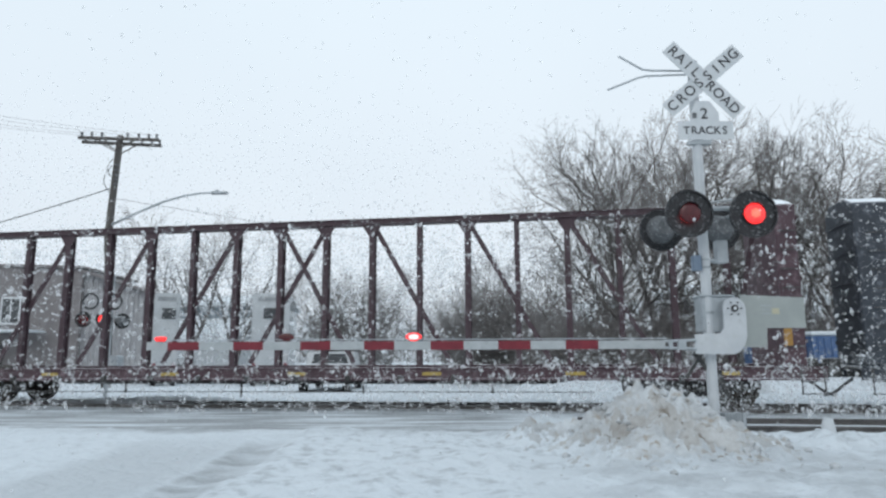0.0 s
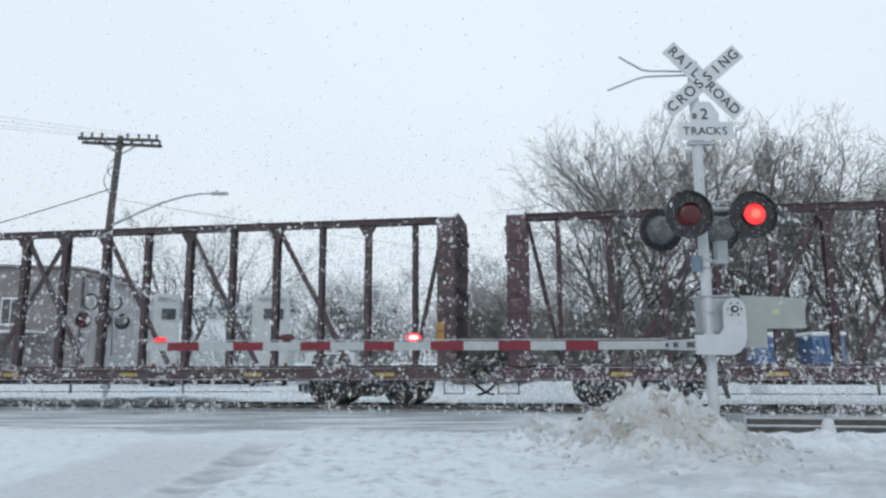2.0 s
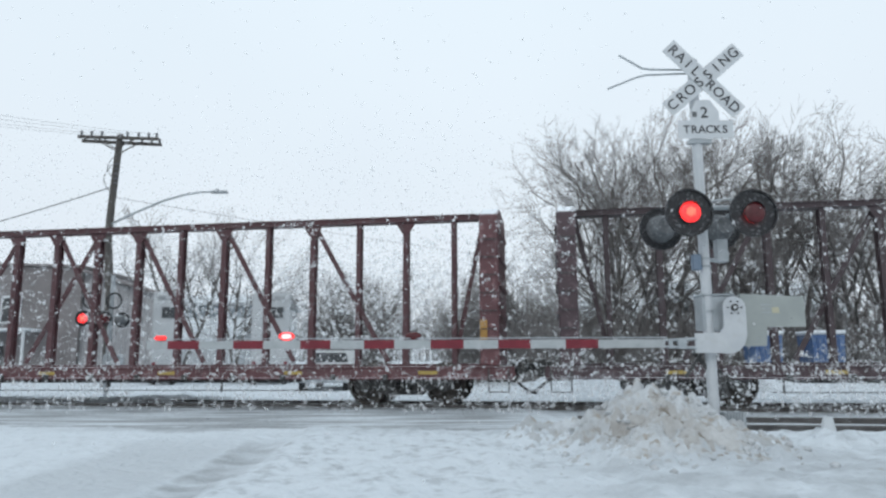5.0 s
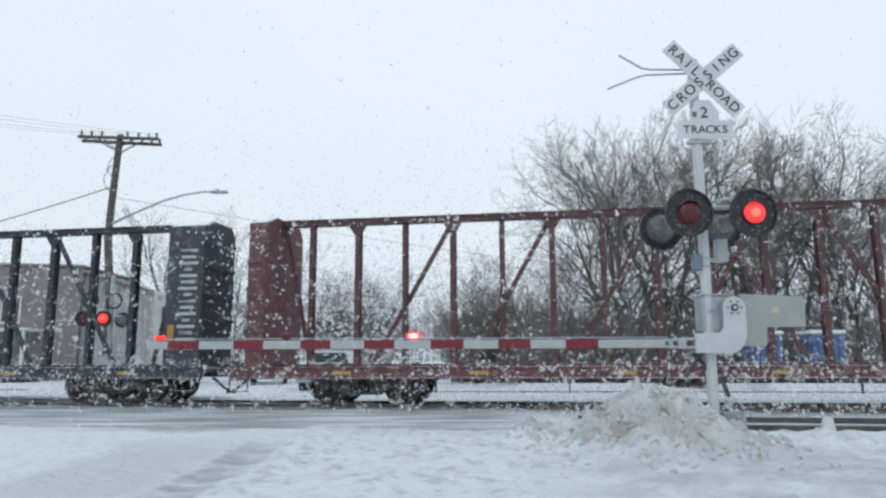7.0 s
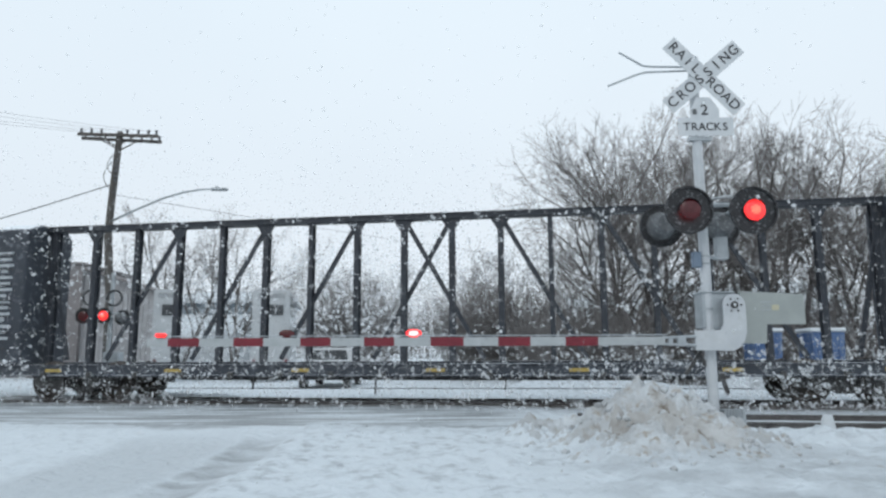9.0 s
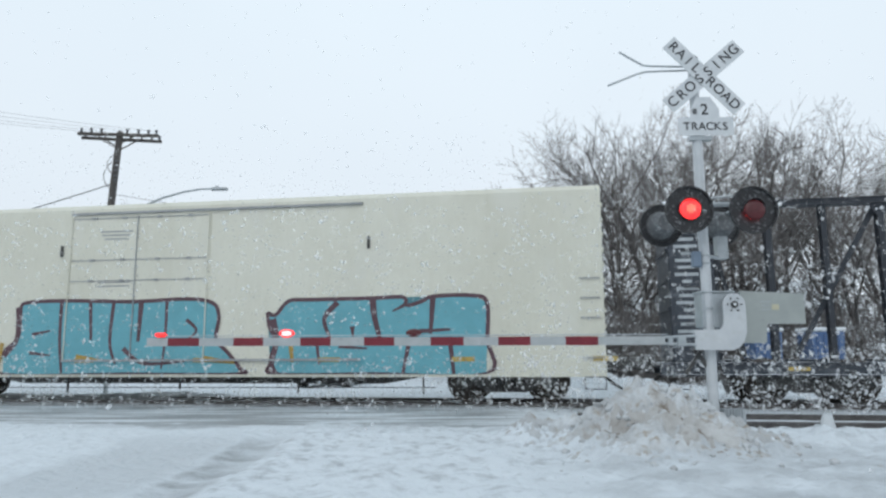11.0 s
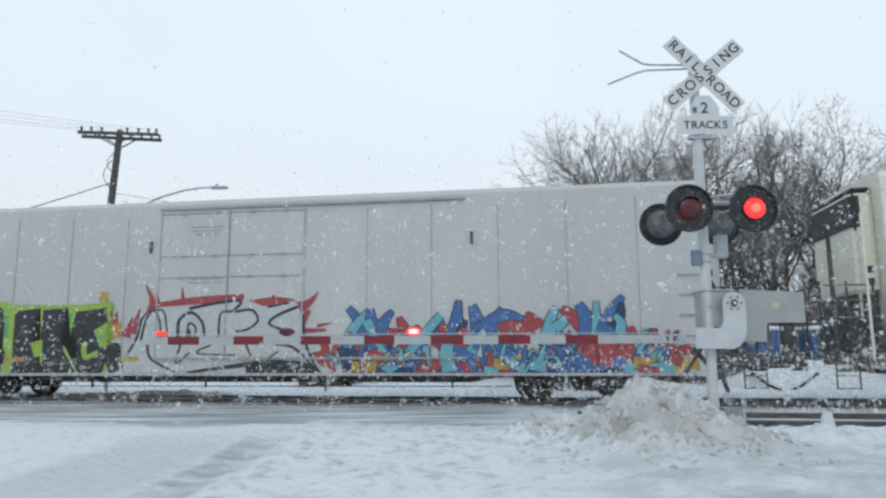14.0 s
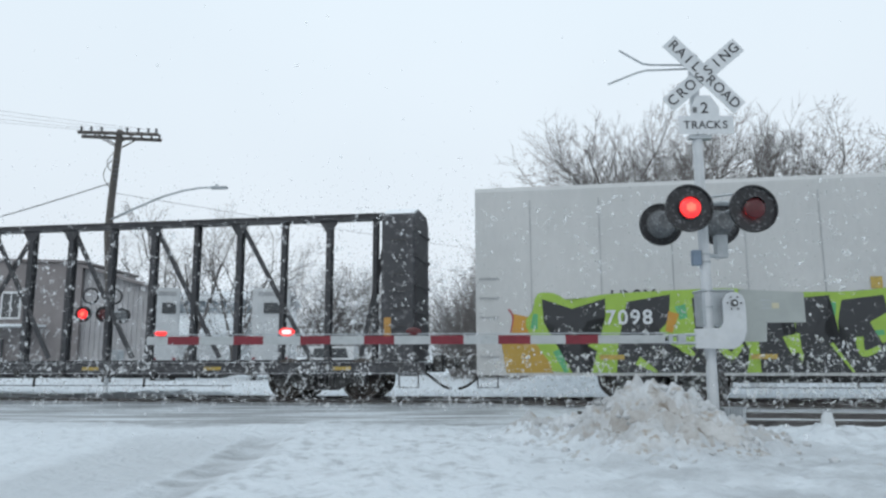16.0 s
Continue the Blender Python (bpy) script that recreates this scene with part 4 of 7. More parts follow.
def cooler(car, half, s, wall):
    """Refrigeration unit and railed platform on the car's end."""
    bm = bmesh.new()
    box(bm, (s * (half + 0.22), 0, 3.35), (0.44, 2.3, 2.2))
    bevel(bm, 0.09, 3)
    u = part("cooling_unit", bm, wall, car, "white refrigeration unit with dark grilles")
    bm = bmesh.new()
    box(bm, (s * (half + 0.33), 0, 3.98), (0.26, 2.34, 0.82))
    bevel(bm, 0.08, 3)
    part("grille", bm, M_GRILLE, u, "black condenser grille")
    bm = bmesh.new()
    box(bm, (s * (half + 0.21), 0, 4.44), (0.42, 2.26, 0.12))
    bevel(bm, 0.05, 2)
    part("top_cowl", bm, M_GRILLE, u, "black cowl over the cooling unit")
    for z in (2.75, 2.5):
        bm = bmesh.new()
        box(bm, (s * (half + 0.2), -1.155, z), (0.16, 0.02, 0.14))
        part("vent", bm, M_GRILLE, u)
    bm = bmesh.new()
    box(bm, (s * (half + 0.25), 0, 1.9), (0.5, 2.0, 0.7))
    box(bm, (s * (half + 0.42), -0.9, 1.4), (0.7, 0.6, 0.62))
    box(bm, (s * (half + 0.3), 0.5, 1.3), (0.55, 0.9, 0.45))
    part("fuel_tank", bm, M_STEEL, car, "dark equipment under the cooling unit")
    bm = bmesh.new()
    box(bm, (s * (half + 0.65), 0, 1.0), (1.3, 2.7, 0.08))
    box(bm, (s * (half + 0.65), -1.36, 0.92), (1.3, 0.05, 0.22))
    part("platform", bm, M_STEEL, car, "dark end platform")
    r = None
    for x, y in ((0.25, -1.34), (0.75, -1.34), (1.26, -1.34), (1.26, -0.45), (1.26, 0.45), (1.26, 1.34), (0.75, 1.34), (0.25, 1.34)):
        bm = bmesh.new()
        tube(bm, [(s * (half + x), y, 1.0), (s * (half + x), y, 2.5 if abs(y) > 1 else 2.4)], 0.025, 0.025, 8)
        part("rail_post", bm, M_STEEL, car)
    if s < 0:
        bm = bmesh.new()
        tube(bm, [(s * (half + 1.02), -1.36, 0.9), (s * (half + 1.02), -1.36, 3.4)], 0.05, 0.045, 10)
        part("end_post", bm, M_STEEL, car, "tall dark end post")
        bm = bmesh.new()
        for y in (-1.38, -1.02):
            tube(bm, [(s * (half + 0.36), y, 0.9), (s * (half + 0.36), y, 3.9)], 0.03, 0.03, 8)
        for k in range(8):
            tube(bm, [(s * (half + 0.36), -1.38, 1.2 + 0.36 * k), (s * (half + 0.36), -1.02, 1.2 + 0.36 * k)], 0.016, 0.016, 6)
        part("ladder", bm, wall, car, "cream painted end ladder")
    for z in (1.75, 2.1, 2.42):
        bm = bmesh.new()
        tube(bm, [(s * (half + 0.25), -1.34, z), (s * (half + 1.26), -1.34, z), (s * (half + 1.26), 1.34, z), (s * (half + 0.25), 1.34, z)], 0.018, 0.018, 8)
        part("hand_rail", bm, M_STEEL, car)


M_SEAM = mat("grey_seam_sealant", (0.26, 0.27, 0.28), (0.36, 0.37, 0.38), 0.7)
M_GRILLE = mat("black_grille", (0.015, 0.016, 0.018), (0.035, 0.036, 0.04), 0.6, scale=6, fine=70, speck=(0.10, 0.11, 0.12))
M_CREAM = mat("cream_car_paint", (0.60, 0.585, 0.49), (0.70, 0.69, 0.60), 0.5, scale=0.5, fine=12, bump=0.08, stretch=(1, 1, 0.35), speck=(0.66, 0.65, 0.57))
M_PALE = mat("pale_grey_car_paint", (0.43, 0.44, 0.44), (0.52, 0.525, 0.52), 0.5, scale=0.5, fine=12, bump=0.08, stretch=(1, 1, 0.35), speck=(0.47, 0.48, 0.475))

cream = reefer(-97.42, -10.0, 9.72, 4.74, M_CREAM, "cream insulated box car with turquoise graffiti letters", -1.08, -1, (7.55, 7.6), seams=False)
pale = reefer(-121.57, -11.14, 10.58, 4.73, M_PALE, "pale grey insulated box car covered in colourful graffiti", 0.1, 1, (7.1, 7.95))
for k in range(11):
    bm = bmesh.new()
    box(bm, (9.735, 0, 1.0 + 0.33 * k), (0.05, 2.9, 0.1))
    bevel(bm, 0.02)
    part("end_rib", bm, M_CREAM, cream, "pressed rib across the car's end")
cooler(cream, 10.0, -1, M_CREAM)
cooler(pale, 10.58, 1, M_PALE)


# ---- graffiti and car lettering ----
def paint(name, c):
    return mat("spray_paint_" + name, tuple(v * 0.85 for v in c), c, 0.55, scale=3, fine=25, bump=0.05)


P_LIME, P_BLACK, P_ORANGE = paint("lime", (0.30, 0.46, 0.07)), paint("black", (0.03, 0.032, 0.036)), paint("orange", (0.50, 0.26, 0.04))
P_GREEN, P_TEAL, P_MAROON = paint("green", (0.10, 0.36, 0.17)), paint("turquoise", (0.14, 0.40, 0.47)), paint("maroon", (0.10, 0.05, 0.065))
P_BLUE, P_NAVY, P_RED = paint("blue", (0.055, 0.14, 0.34)), paint("navy", (0.025, 0.05, 0.13)), paint("red", (0.34, 0.06, 0.068))
P_SILVER, P_OCHRE, P_BROWN = paint("silver", (0.50, 0.52, 0.53)), paint("ochre", (0.42, 0.27, 0.05)), paint("brown", (0.34, 0.22, 0.14))
WALL_Y = -1.546


class Coat:
    """Flat strokes of paint, each a hair in front of the one before."""

    def __init__(self):
        self.level = 0

    def stroke(self, bm, pts, w, w1=None, cap=False):
        self.level += 1
        y = WALL_Y - 0.00015 * self.level
        w1 = w if w1 is None else w1
        pts = [Vector((p[0], 0, p[1])) for p in pts]
        if len(pts) > 2:
            fine = []
            for i in range(len(pts) - 1):
                p0, p1, p2, p3 = pts[max(0, i - 1)], pts[i], pts[i + 1], pts[min(len(pts) - 1, i + 2)]
                for s in range(5):
                    t = s / 5
                    fine.append(0.5 * ((2 * p1) + (p2 - p0) * t + (2 * p0 - 5 * p1 + 4 * p2 - p3) * t * t + (3 * p1 - p0 - 3 * p2 + p3) * t ** 3))
            pts = fine + [pts[-1]]
        n, last = len(pts), None
        for i, p in enumerate(pts):
            d = (pts[min(i + 1, n - 1)] - pts[max(i - 1, 0)]).normalized()
            q = Vector((-d.z, 0, d.x)) * (w + (w1 - w) * i / (n - 1)) / 2
            a, b = p + q, p - q
            a.z, b.z = max(0.66, a.z), max(0.66, b.z)
            cur = bm.verts.new((a.x, y, a.z)), bm.verts.new((b.x, y, b.z))
            if last:
                bm.faces.new((last[0], last[1], cur[1], cur[0]))
            last = cur
        if cap:
            for p, r in ((pts[0], w / 2), (pts[-1], w1 / 2)):
                bm.faces.new([bm.verts.new((p.x + r * math.cos(k * math.tau / 14), y - 0.0001, max(0.66, p.z + r * math.sin(k * math.tau / 14)))) for k in range(14)])

    def shape(self, bm, pts):
        self.level += 1
        bm.faces.new([bm.verts.new((x, WALL_Y - 0.00015 * self.level, max(0.66, z))) for x, z in pts])


def layer(coat, car, m, strokes, label="", cap=False, grow=0.0, name="graffiti_layer"):
    for s in strokes:
        bm = bmesh.new()
        w = s[1]
        w1 = s[2] if len(s) > 2 else w
        coat.stroke(bm, s[0], w + grow, w1 + grow, cap)
        part(name, bm, m, car, label)


def blob(coat, car, m, pts, label="", name="graffiti_letter", n=4):
    """A sprayed patch with a soft or angular outline."""
    bm = bmesh.new()
    line = [(p.x, p.y) for p in outline([(x, z) for x, z in pts], n)] if n > 1 else pts
    coat.shape(bm, line)
    bmesh.ops.triangulate(bm, faces=bm.faces)
    part(name, bm, m, car, label)


def bubble_piece(car):
    """Turquoise bubble letters with maroon edges along the cream car."""
    coat = Coat()
    blob(coat, car, P_TEAL, [(-8.72, 0.66), (-8.64, 1.25), (-8.36, 1.63), (-8.59, 1.73), (-8.56, 1.97), (-7.97, 1.96), (-7.59, 2.31), (-7.07, 2.28), (-6.7, 1.95), (-6.64, 1.5), (-6.84, 1.21), (-6.53, 0.79), (-6.63, 0.66)], "turquoise sprayed bubble letter", "graffiti_letter")
    layer(coat, car, P_MAROON, [([(-8.72, 0.66), (-8.64, 1.25), (-8.36, 1.63), (-8.59, 1.73), (-8.56, 1.97), (-7.97, 1.96), (-7.59, 2.31), (-7.07, 2.28), (-6.7, 1.95), (-6.64, 1.5), (-6.84, 1.21), (-6.53, 0.79), (-6.63, 0.66), (-8.72, 0.66)], 0.11)], "maroon letter edge")
    blob(coat, car, P_TEAL, [(-6.69, 1.26), (-6.65, 1.65), (-6.5, 2), (-6.09, 2.2), (-5.67, 2.33), (-5.29, 2.08), (-5.13, 1.65), (-5.18, 1.22), (-5.36, 0.86), (-5.56, 0.66), (-6.23, 0.66), (-6.51, 0.85)], "turquoise sprayed bubble letter", "graffiti_letter")
    layer(coat, car, P_MAROON, [([(-6.69, 1.26), (-6.65, 1.65), (-6.5, 2), (-6.09, 2.2), (-5.67, 2.33), (-5.29, 2.08), (-5.13, 1.65), (-5.18, 1.22), (-5.36, 0.86), (-5.56, 0.66), (-6.23, 0.66), (-6.51, 0.85), (-6.69, 1.26)], 0.11)], "maroon letter edge")
    layer(coat, car, P_MAROON, [([(-7.72, 2.26), (-7.58, 1.95), (-7.83, 1.58)], 0.1, 0.03)], "maroon slits inside the letters")
    layer(coat, car, P_MAROON, [([(-7.27, 1.75), (-7.41, 1.5)], 0.16, 0.04)], "maroon slits inside the letters")
    layer(coat, car, P_MAROON, [([(-7.96, 0.66), (-7.87, 0.91), (-7.32, 0.79)], 0.2, 0.06)], "maroon slits inside the letters")
    layer(coat, car, P_MAROON, [([(-6.91, 0.91), (-7.12, 0.66)], 0.22, 0.1)], "maroon slits inside the letters")
    layer(coat, car, P_MAROON, [([(-6.22, 2.17), (-6, 1.92), (-6.24, 1.58)], 0.1, 0.03)], "maroon slits inside the letters")
    layer(coat, car, P_MAROON, [([(-5.71, 1.77), (-5.86, 1.5)], 0.16, 0.04)], "maroon slits inside the letters")
    layer(coat, car, P_MAROON, [([(-6.29, 1.21), (-6.03, 0.99), (-5.61, 1.16)], 0.14, 0.05)], "maroon slits inside the letters")
    layer(coat, car, P_MAROON, [([(-5.31, 1.31), (-5.11, 1.14), (-5.19, 1.02)], 0.08, 0.03)], "maroon slits inside the letters")
    layer(coat, car, P_MAROON, [([(-5.24, 0.86), (-4.99, 0.74)], 0.12, 0.1)], "maroon slits inside the letters")
    layer(coat, car, P_MAROON, [([(-4.62, 1.21), (-4.72, 0.92), (-4.68, 0.66)], 0.12, 0.09)], "maroon slits inside the letters")
    layer(coat, car, M_CREAM, [([(-6.11, 1.14), (-5.75, 1.14)], 0.07, 0.02)], "bare cream gap")
    blob(coat, car, P_TEAL, [(-4.08, 2.19), (-3.98, 2.36), (-3.11, 2.4), (-2.15, 2.38), (-1.02, 2.35), (0.25, 2.39), (0.88, 2.28), (1.04, 1.95), (0.99, 1.46), (1.3, 1.14), (1.59, 0.8), (1.56, 0.66), (-1.29, 0.66), (-4.42, 0.66), (-4.45, 1.17), (-4.09, 1.54)], "turquoise sprayed bubble letter", "graffiti_letter", 1)
    layer(coat, car, P_MAROON, [([(-4.08, 2.19), (-3.98, 2.36), (-3.11, 2.4), (-2.15, 2.38), (-1.02, 2.35), (0.25, 2.39), (0.88, 2.28), (1.04, 1.95), (0.99, 1.46), (1.3, 1.14), (1.59, 0.8), (1.56, 0.66), (-1.29, 0.66), (-4.42, 0.66), (-4.45, 1.17), (-4.09, 1.54), (-4.08, 2.19)], 0.09)], "maroon letter edge")
    blob(coat, car, P_TEAL, [(2.22, 2.05), (2.42, 1.99), (2.72, 2.3), (3.28, 2.32), (4.71, 2.33), (5.37, 2.34), (5.46, 2.16), (5.79, 2.24), (6.07, 2.35), (6.92, 2.35), (7.23, 2.2), (7.23, 1.41), (7.2, 0.66), (4.79, 0.66), (2.46, 0.66), (2.32, 0.9), (2.42, 1.41), (2.27, 1.73)], "turquoise sprayed bubble letter", "graffiti_letter", 1)
    layer(coat, car, P_MAROON, [([(2.22, 2.05), (2.42, 1.99), (2.72, 2.3), (3.28, 2.32), (4.71, 2.33), (5.37, 2.34), (5.46, 2.16), (5.79, 2.24), (6.07, 2.35), (6.92, 2.35), (7.23, 2.2), (7.23, 1.41), (7.2, 0.66), (4.79, 0.66), (2.46, 0.66), (2.32, 0.9), (2.42, 1.41), (2.27, 1.73), (2.22, 2.05)], 0.09)], "maroon letter edge")
    layer(coat, car, P_MAROON, [([(-4.14, 2.26), (-4.12, 1.51), (-4.43, 1.08)], 0.16, 0.1)], "maroon letter edge")
    layer(coat, car, P_MAROON, [([(2.35, 1.9), (2.45, 1.41), (2.35, 0.9), (2.47, 0.66)], 0.16, 0.12)], "maroon letter edge")
    layer(coat, car, P_MAROON, [([(-3, 2.36), (-2.98, 1.47), (-2.87, 0.66)], 0.1, 0.06)], "maroon slits inside the letters")
    layer(coat, car, P_MAROON, [([(-3.72, 1.6), (-3.24, 1.69)], 0.09, 0.04)], "maroon slits inside the letters")
    layer(coat, car, P_MAROON, [([(-3.76, 1.17), (-3.2, 1.1)], 0.08, 0.04)], "maroon slits inside the letters")
    layer(coat, car, P_MAROON, [([(-2.24, 2.36), (-2.16, 1.46)], 0.1, 0.07)], "maroon slits inside the letters")
    layer(coat, car, P_MAROON, [([(-1.63, 2.35), (-1.67, 1.41), (-1.5, 0.9)], 0.1, 0.06)], "maroon slits inside the letters")
    layer(coat, car, P_MAROON, [([(-0.92, 2.35), (-0.95, 1.41)], 0.14, 0.08)], "maroon slits inside the letters")
    layer(coat, car, P_MAROON, [([(-0.27, 2.34), (-0.27, 1.41), (-0.33, 0.79)], 0.08, 0.05)], "maroon slits inside the letters")
    layer(coat, car, P_MAROON, [([(0.24, 1.91), (0.5, 1.66), (0.25, 1.41)], 0.09, 0.04)], "maroon slits inside the letters")
    layer(coat, car, P_MAROON, [([(-1.32, 1.26), (-0.78, 0.91), (0.26, 0.96)], 0.12, 0.05)], "maroon slits inside the letters")
    layer(coat, car, P_MAROON, [([(3.87, 2.25), (3.57, 1.89), (3.71, 1.46)], 0.14, 0.07)], "maroon slits inside the letters")
    layer(coat, car, P_MAROON, [([(4.68, 2.29), (4.73, 1.89), (4.85, 1.46)], 0.16, 0.1)], "maroon slits inside the letters")
    layer(coat, car, P_MAROON, [([(5.41, 2.17), (5.13, 2.03)], 0.09, 0.03)], "maroon slits inside the letters")
    layer(coat, car, P_MAROON, [([(6.04, 2.31), (5.99, 1.53)], 0.13, 0.08)], "maroon slits inside the letters")
    layer(coat, car, P_MAROON, [([(5.74, 1.59), (6.43, 1.62)], 0.1, 0.05)], "maroon slits inside the letters")
    layer(coat, car, P_MAROON, [([(3.4, 1.41), (3.47, 0.87)], 0.09, 0.05)], "maroon slits inside the letters")
    layer(coat, car, P_MAROON, [([(3.91, 1.27), (4.57, 1.22)], 0.08, 0.04)], "maroon slits inside the letters")
    layer(coat, car, P_MAROON, [([(4.22, 1.71), (4.24, 1.47)], 0.12, 0.03)], "maroon slits inside the letters")
    layer(coat, car, P_MAROON, [([(5.5, 1.29), (5.37, 0.66)], 0.1, 0.07)], "maroon slits inside the letters")
    layer(coat, car, P_MAROON, [([(6.42, 1.35), (6.5, 0.66)], 0.11, 0.07)], "maroon slits inside the letters")
    layer(coat, car, P_OCHRE, [([(-4.88, 1.41), (-4.74, 1.08)], 0.1, 0.1)], "small ochre patches")
    layer(coat, car, P_OCHRE, [([(-4.51, 1.41), (-4.57, 0.66)], 0.1, 0.06)], "small ochre patches")
    layer(coat, car, P_OCHRE, [([(-2.52, 1.08), (-1.84, 0.98)], 0.1, 0.04)], "small ochre patches")
    layer(coat, car, P_OCHRE, [([(0.71, 1.01), (1.47, 0.92)], 0.14, 0.05)], "small ochre patches")
    layer(coat, car, P_OCHRE, [([(2.79, 1.38), (2.84, 0.93)], 0.11, 0.08)], "small ochre patches")
    layer(coat, car, P_BROWN, [([(-9.1, 1), (-8.76, 1)], 0.2, 0.18)], "faded brown patch")
    layer(coat, car, P_TEAL, [([(-9.9, 0.75), (-9.15, 0.73)], 0.12, 0.1)], "faint turquoise patch")


def block_piece(car):
    """Black block letters in a lime glow, on the trailing half of the pale car."""
    coat = Coat()
    blob(coat, car, P_OCHRE, [(-10.61, 1.33), (-9.69, 1.33), (-9.51, 0.66), (-10.5, 0.66)], "ochre sprayed patch", "graffiti_layer", 1)
    blob(coat, car, P_ORANGE, [(-10.37, 1.49), (-10.34, 1.91), (-10, 1.83), (-9.84, 1.49)], "orange sprayed patch", "graffiti_layer", 1)
    layer(coat, car, P_RED, [([(-10.43, 2.01), (-10.34, 1.83), (-10.4, 1.49)], 0.05, 0.02)], "thin red line")
    blob(coat, car, P_LIME, [(-10.07, 1.64), (-9.92, 1.96), (-9.81, 2.32), (-9.44, 2.33), (-9.1, 2.16), (-8.52, 2.28), (-7.91, 2.32), (-6.81, 2.36), (-5.77, 2.37), (-5.27, 2.28), (-4.01, 2.27), (-3.36, 2.27), (-2.81, 2.31), (-2.86, 1.87), (-2.98, 1.51), (-2.83, 1.24), (-3.03, 0.66), (-6.52, 0.66), (-9.25, 0.66), (-9.58, 0.87)], "lime green sprayed halo", "graffiti_layer", 3)
    layer(coat, car, P_GREEN, [([(-9.9, 1.58), (-9.86, 1.9)], 0.16, 0.1)], "green shading")
    layer(coat, car, P_GREEN, [([(-9.43, 1.13), (-9.24, 0.66)], 0.18, 0.1)], "green shading")
    layer(coat, car, P_GREEN, [([(-6.88, 2.04), (-6.82, 1.76)], 0.22, 0.16)], "green shading")
    layer(coat, car, P_GREEN, [([(-5.63, 2.03), (-5.57, 1.51)], 0.12, 0.1)], "green shading")
    layer(coat, car, P_GREEN, [([(-3.93, 2.06), (-3.98, 1.51)], 0.14, 0.1)], "green shading")
    layer(coat, car, P_GREEN, [([(-7.85, 0.88), (-7.57, 0.7)], 0.2, 0.1)], "green shading")
    layer(coat, car, P_GREEN, [([(-3.45, 1.39), (-3.02, 1.45)], 0.14, 0.1)], "green shading")
    blob(coat, car, P_BLACK, [(-9.72, 2.22), (-9.09, 2), (-8.39, 2.21), (-8.4, 1.82), (-8.78, 1.72), (-8.93, 1.49), (-8.94, 1.11), (-8.72, 0.66), (-9.12, 0.66), (-9.23, 1.23), (-9.38, 1.64), (-9.69, 1.72)], "black sprayed block letter", "graffiti_letter", 1)
    blob(coat, car, P_BLACK, [(-7.95, 2.13), (-7.07, 2.27), (-7.11, 1.74), (-7.34, 1.49), (-7.06, 1.16), (-6.48, 0.89), (-6.45, 0.66), (-8.21, 0.66), (-8.16, 1.23), (-8.07, 1.64)], "black sprayed block letter", "graffiti_letter", 1)
    blob(coat, car, P_BLACK, [(-6.64, 2.19), (-6.18, 2.28), (-5.74, 2.22), (-5.65, 1.81), (-5.77, 1.49), (-5.56, 1.12), (-5.65, 0.66), (-6.55, 0.66), (-6.55, 1.39)], "black sprayed block letter", "graffiti_letter", 1)
    blob(coat, car, P_BLACK, [(-5.4, 2.13), (-4.71, 2.2), (-4.93, 1.7), (-4.88, 1.31), (-4.6, 0.9), (-4.6, 0.66), (-5.37, 0.66), (-5.34, 1.31)], "black sprayed block letter", "graffiti_letter", 1)
    blob(coat, car, P_BLACK, [(-4.64, 2.15), (-3.98, 2.2), (-4.13, 1.51), (-3.93, 0.9), (-3.71, 0.66), (-4.68, 0.66), (-4.53, 0.9), (-4.66, 1.51)], "black sprayed block letter", "graffiti_letter", 1)
    blob(coat, car, P_BLACK, [(-3.76, 2.1), (-2.97, 2.19), (-2.92, 1.85), (-3.27, 1.65), (-3.15, 1.39), (-2.91, 0.91), (-2.98, 0.66), (-3.81, 0.66), (-3.64, 1.34), (-3.86, 1.66)], "black sprayed block letter", "graffiti_letter", 1)
    layer(coat, car, P_LIME, [([(-6.09, 1.81), (-6.03, 1.51)], 0.22, 0.14)], "lime cut between the letters")
    layer(coat, car, P_LIME, [([(-6.1, 1.16), (-5.92, 0.99), (-5.72, 1.24)], 0.16, 0.12)], "lime cut between the letters")
    layer(coat, car, P_LIME, [([(-4.76, 1.41), (-4.68, 1.05)], 0.34, 0.2)], "lime cut between the letters")
    layer(coat, car, P_LIME, [([(-3.49, 1.36), (-3.44, 1.03), (-3.12, 1.15)], 0.15, 0.1)], "lime cut between the letters")
    layer(coat, car, P_LIME, [([(-7.78, 0.91), (-7.41, 0.66)], 0.2, 0.08)], "lime cut between the letters")
    layer(coat, car, P_LIME, [([(-8.68, 1.33), (-8.36, 1.03)], 0.3, 0.1)], "lime cut between the letters")
    layer(coat, car, P_LIME, [([(-7.07, 1.36), (-6.59, 1.04)], 0.26, 0.1)], "lime cut between the letters")
    layer(coat, car, P_LIME, [([(-4.01, 1.24), (-3.64, 0.66)], 0.07, 0.05)], "lime cut between the letters")
    layer(coat, car, P_ORANGE, [([(-7.01, 1.89), (-7.13, 1.49)], 0.22, 0.14)], "orange sprayed patches")
    layer(coat, car, P_ORANGE, [([(-2.71, 1.8), (-2.64, 1.48)], 0.3, 0.2)], "orange sprayed patches")
    layer(coat, car, P_BLACK, [([(-2.83, 1.32), (-2.61, 0.66)], 0.5, 0.4)], "black smear")


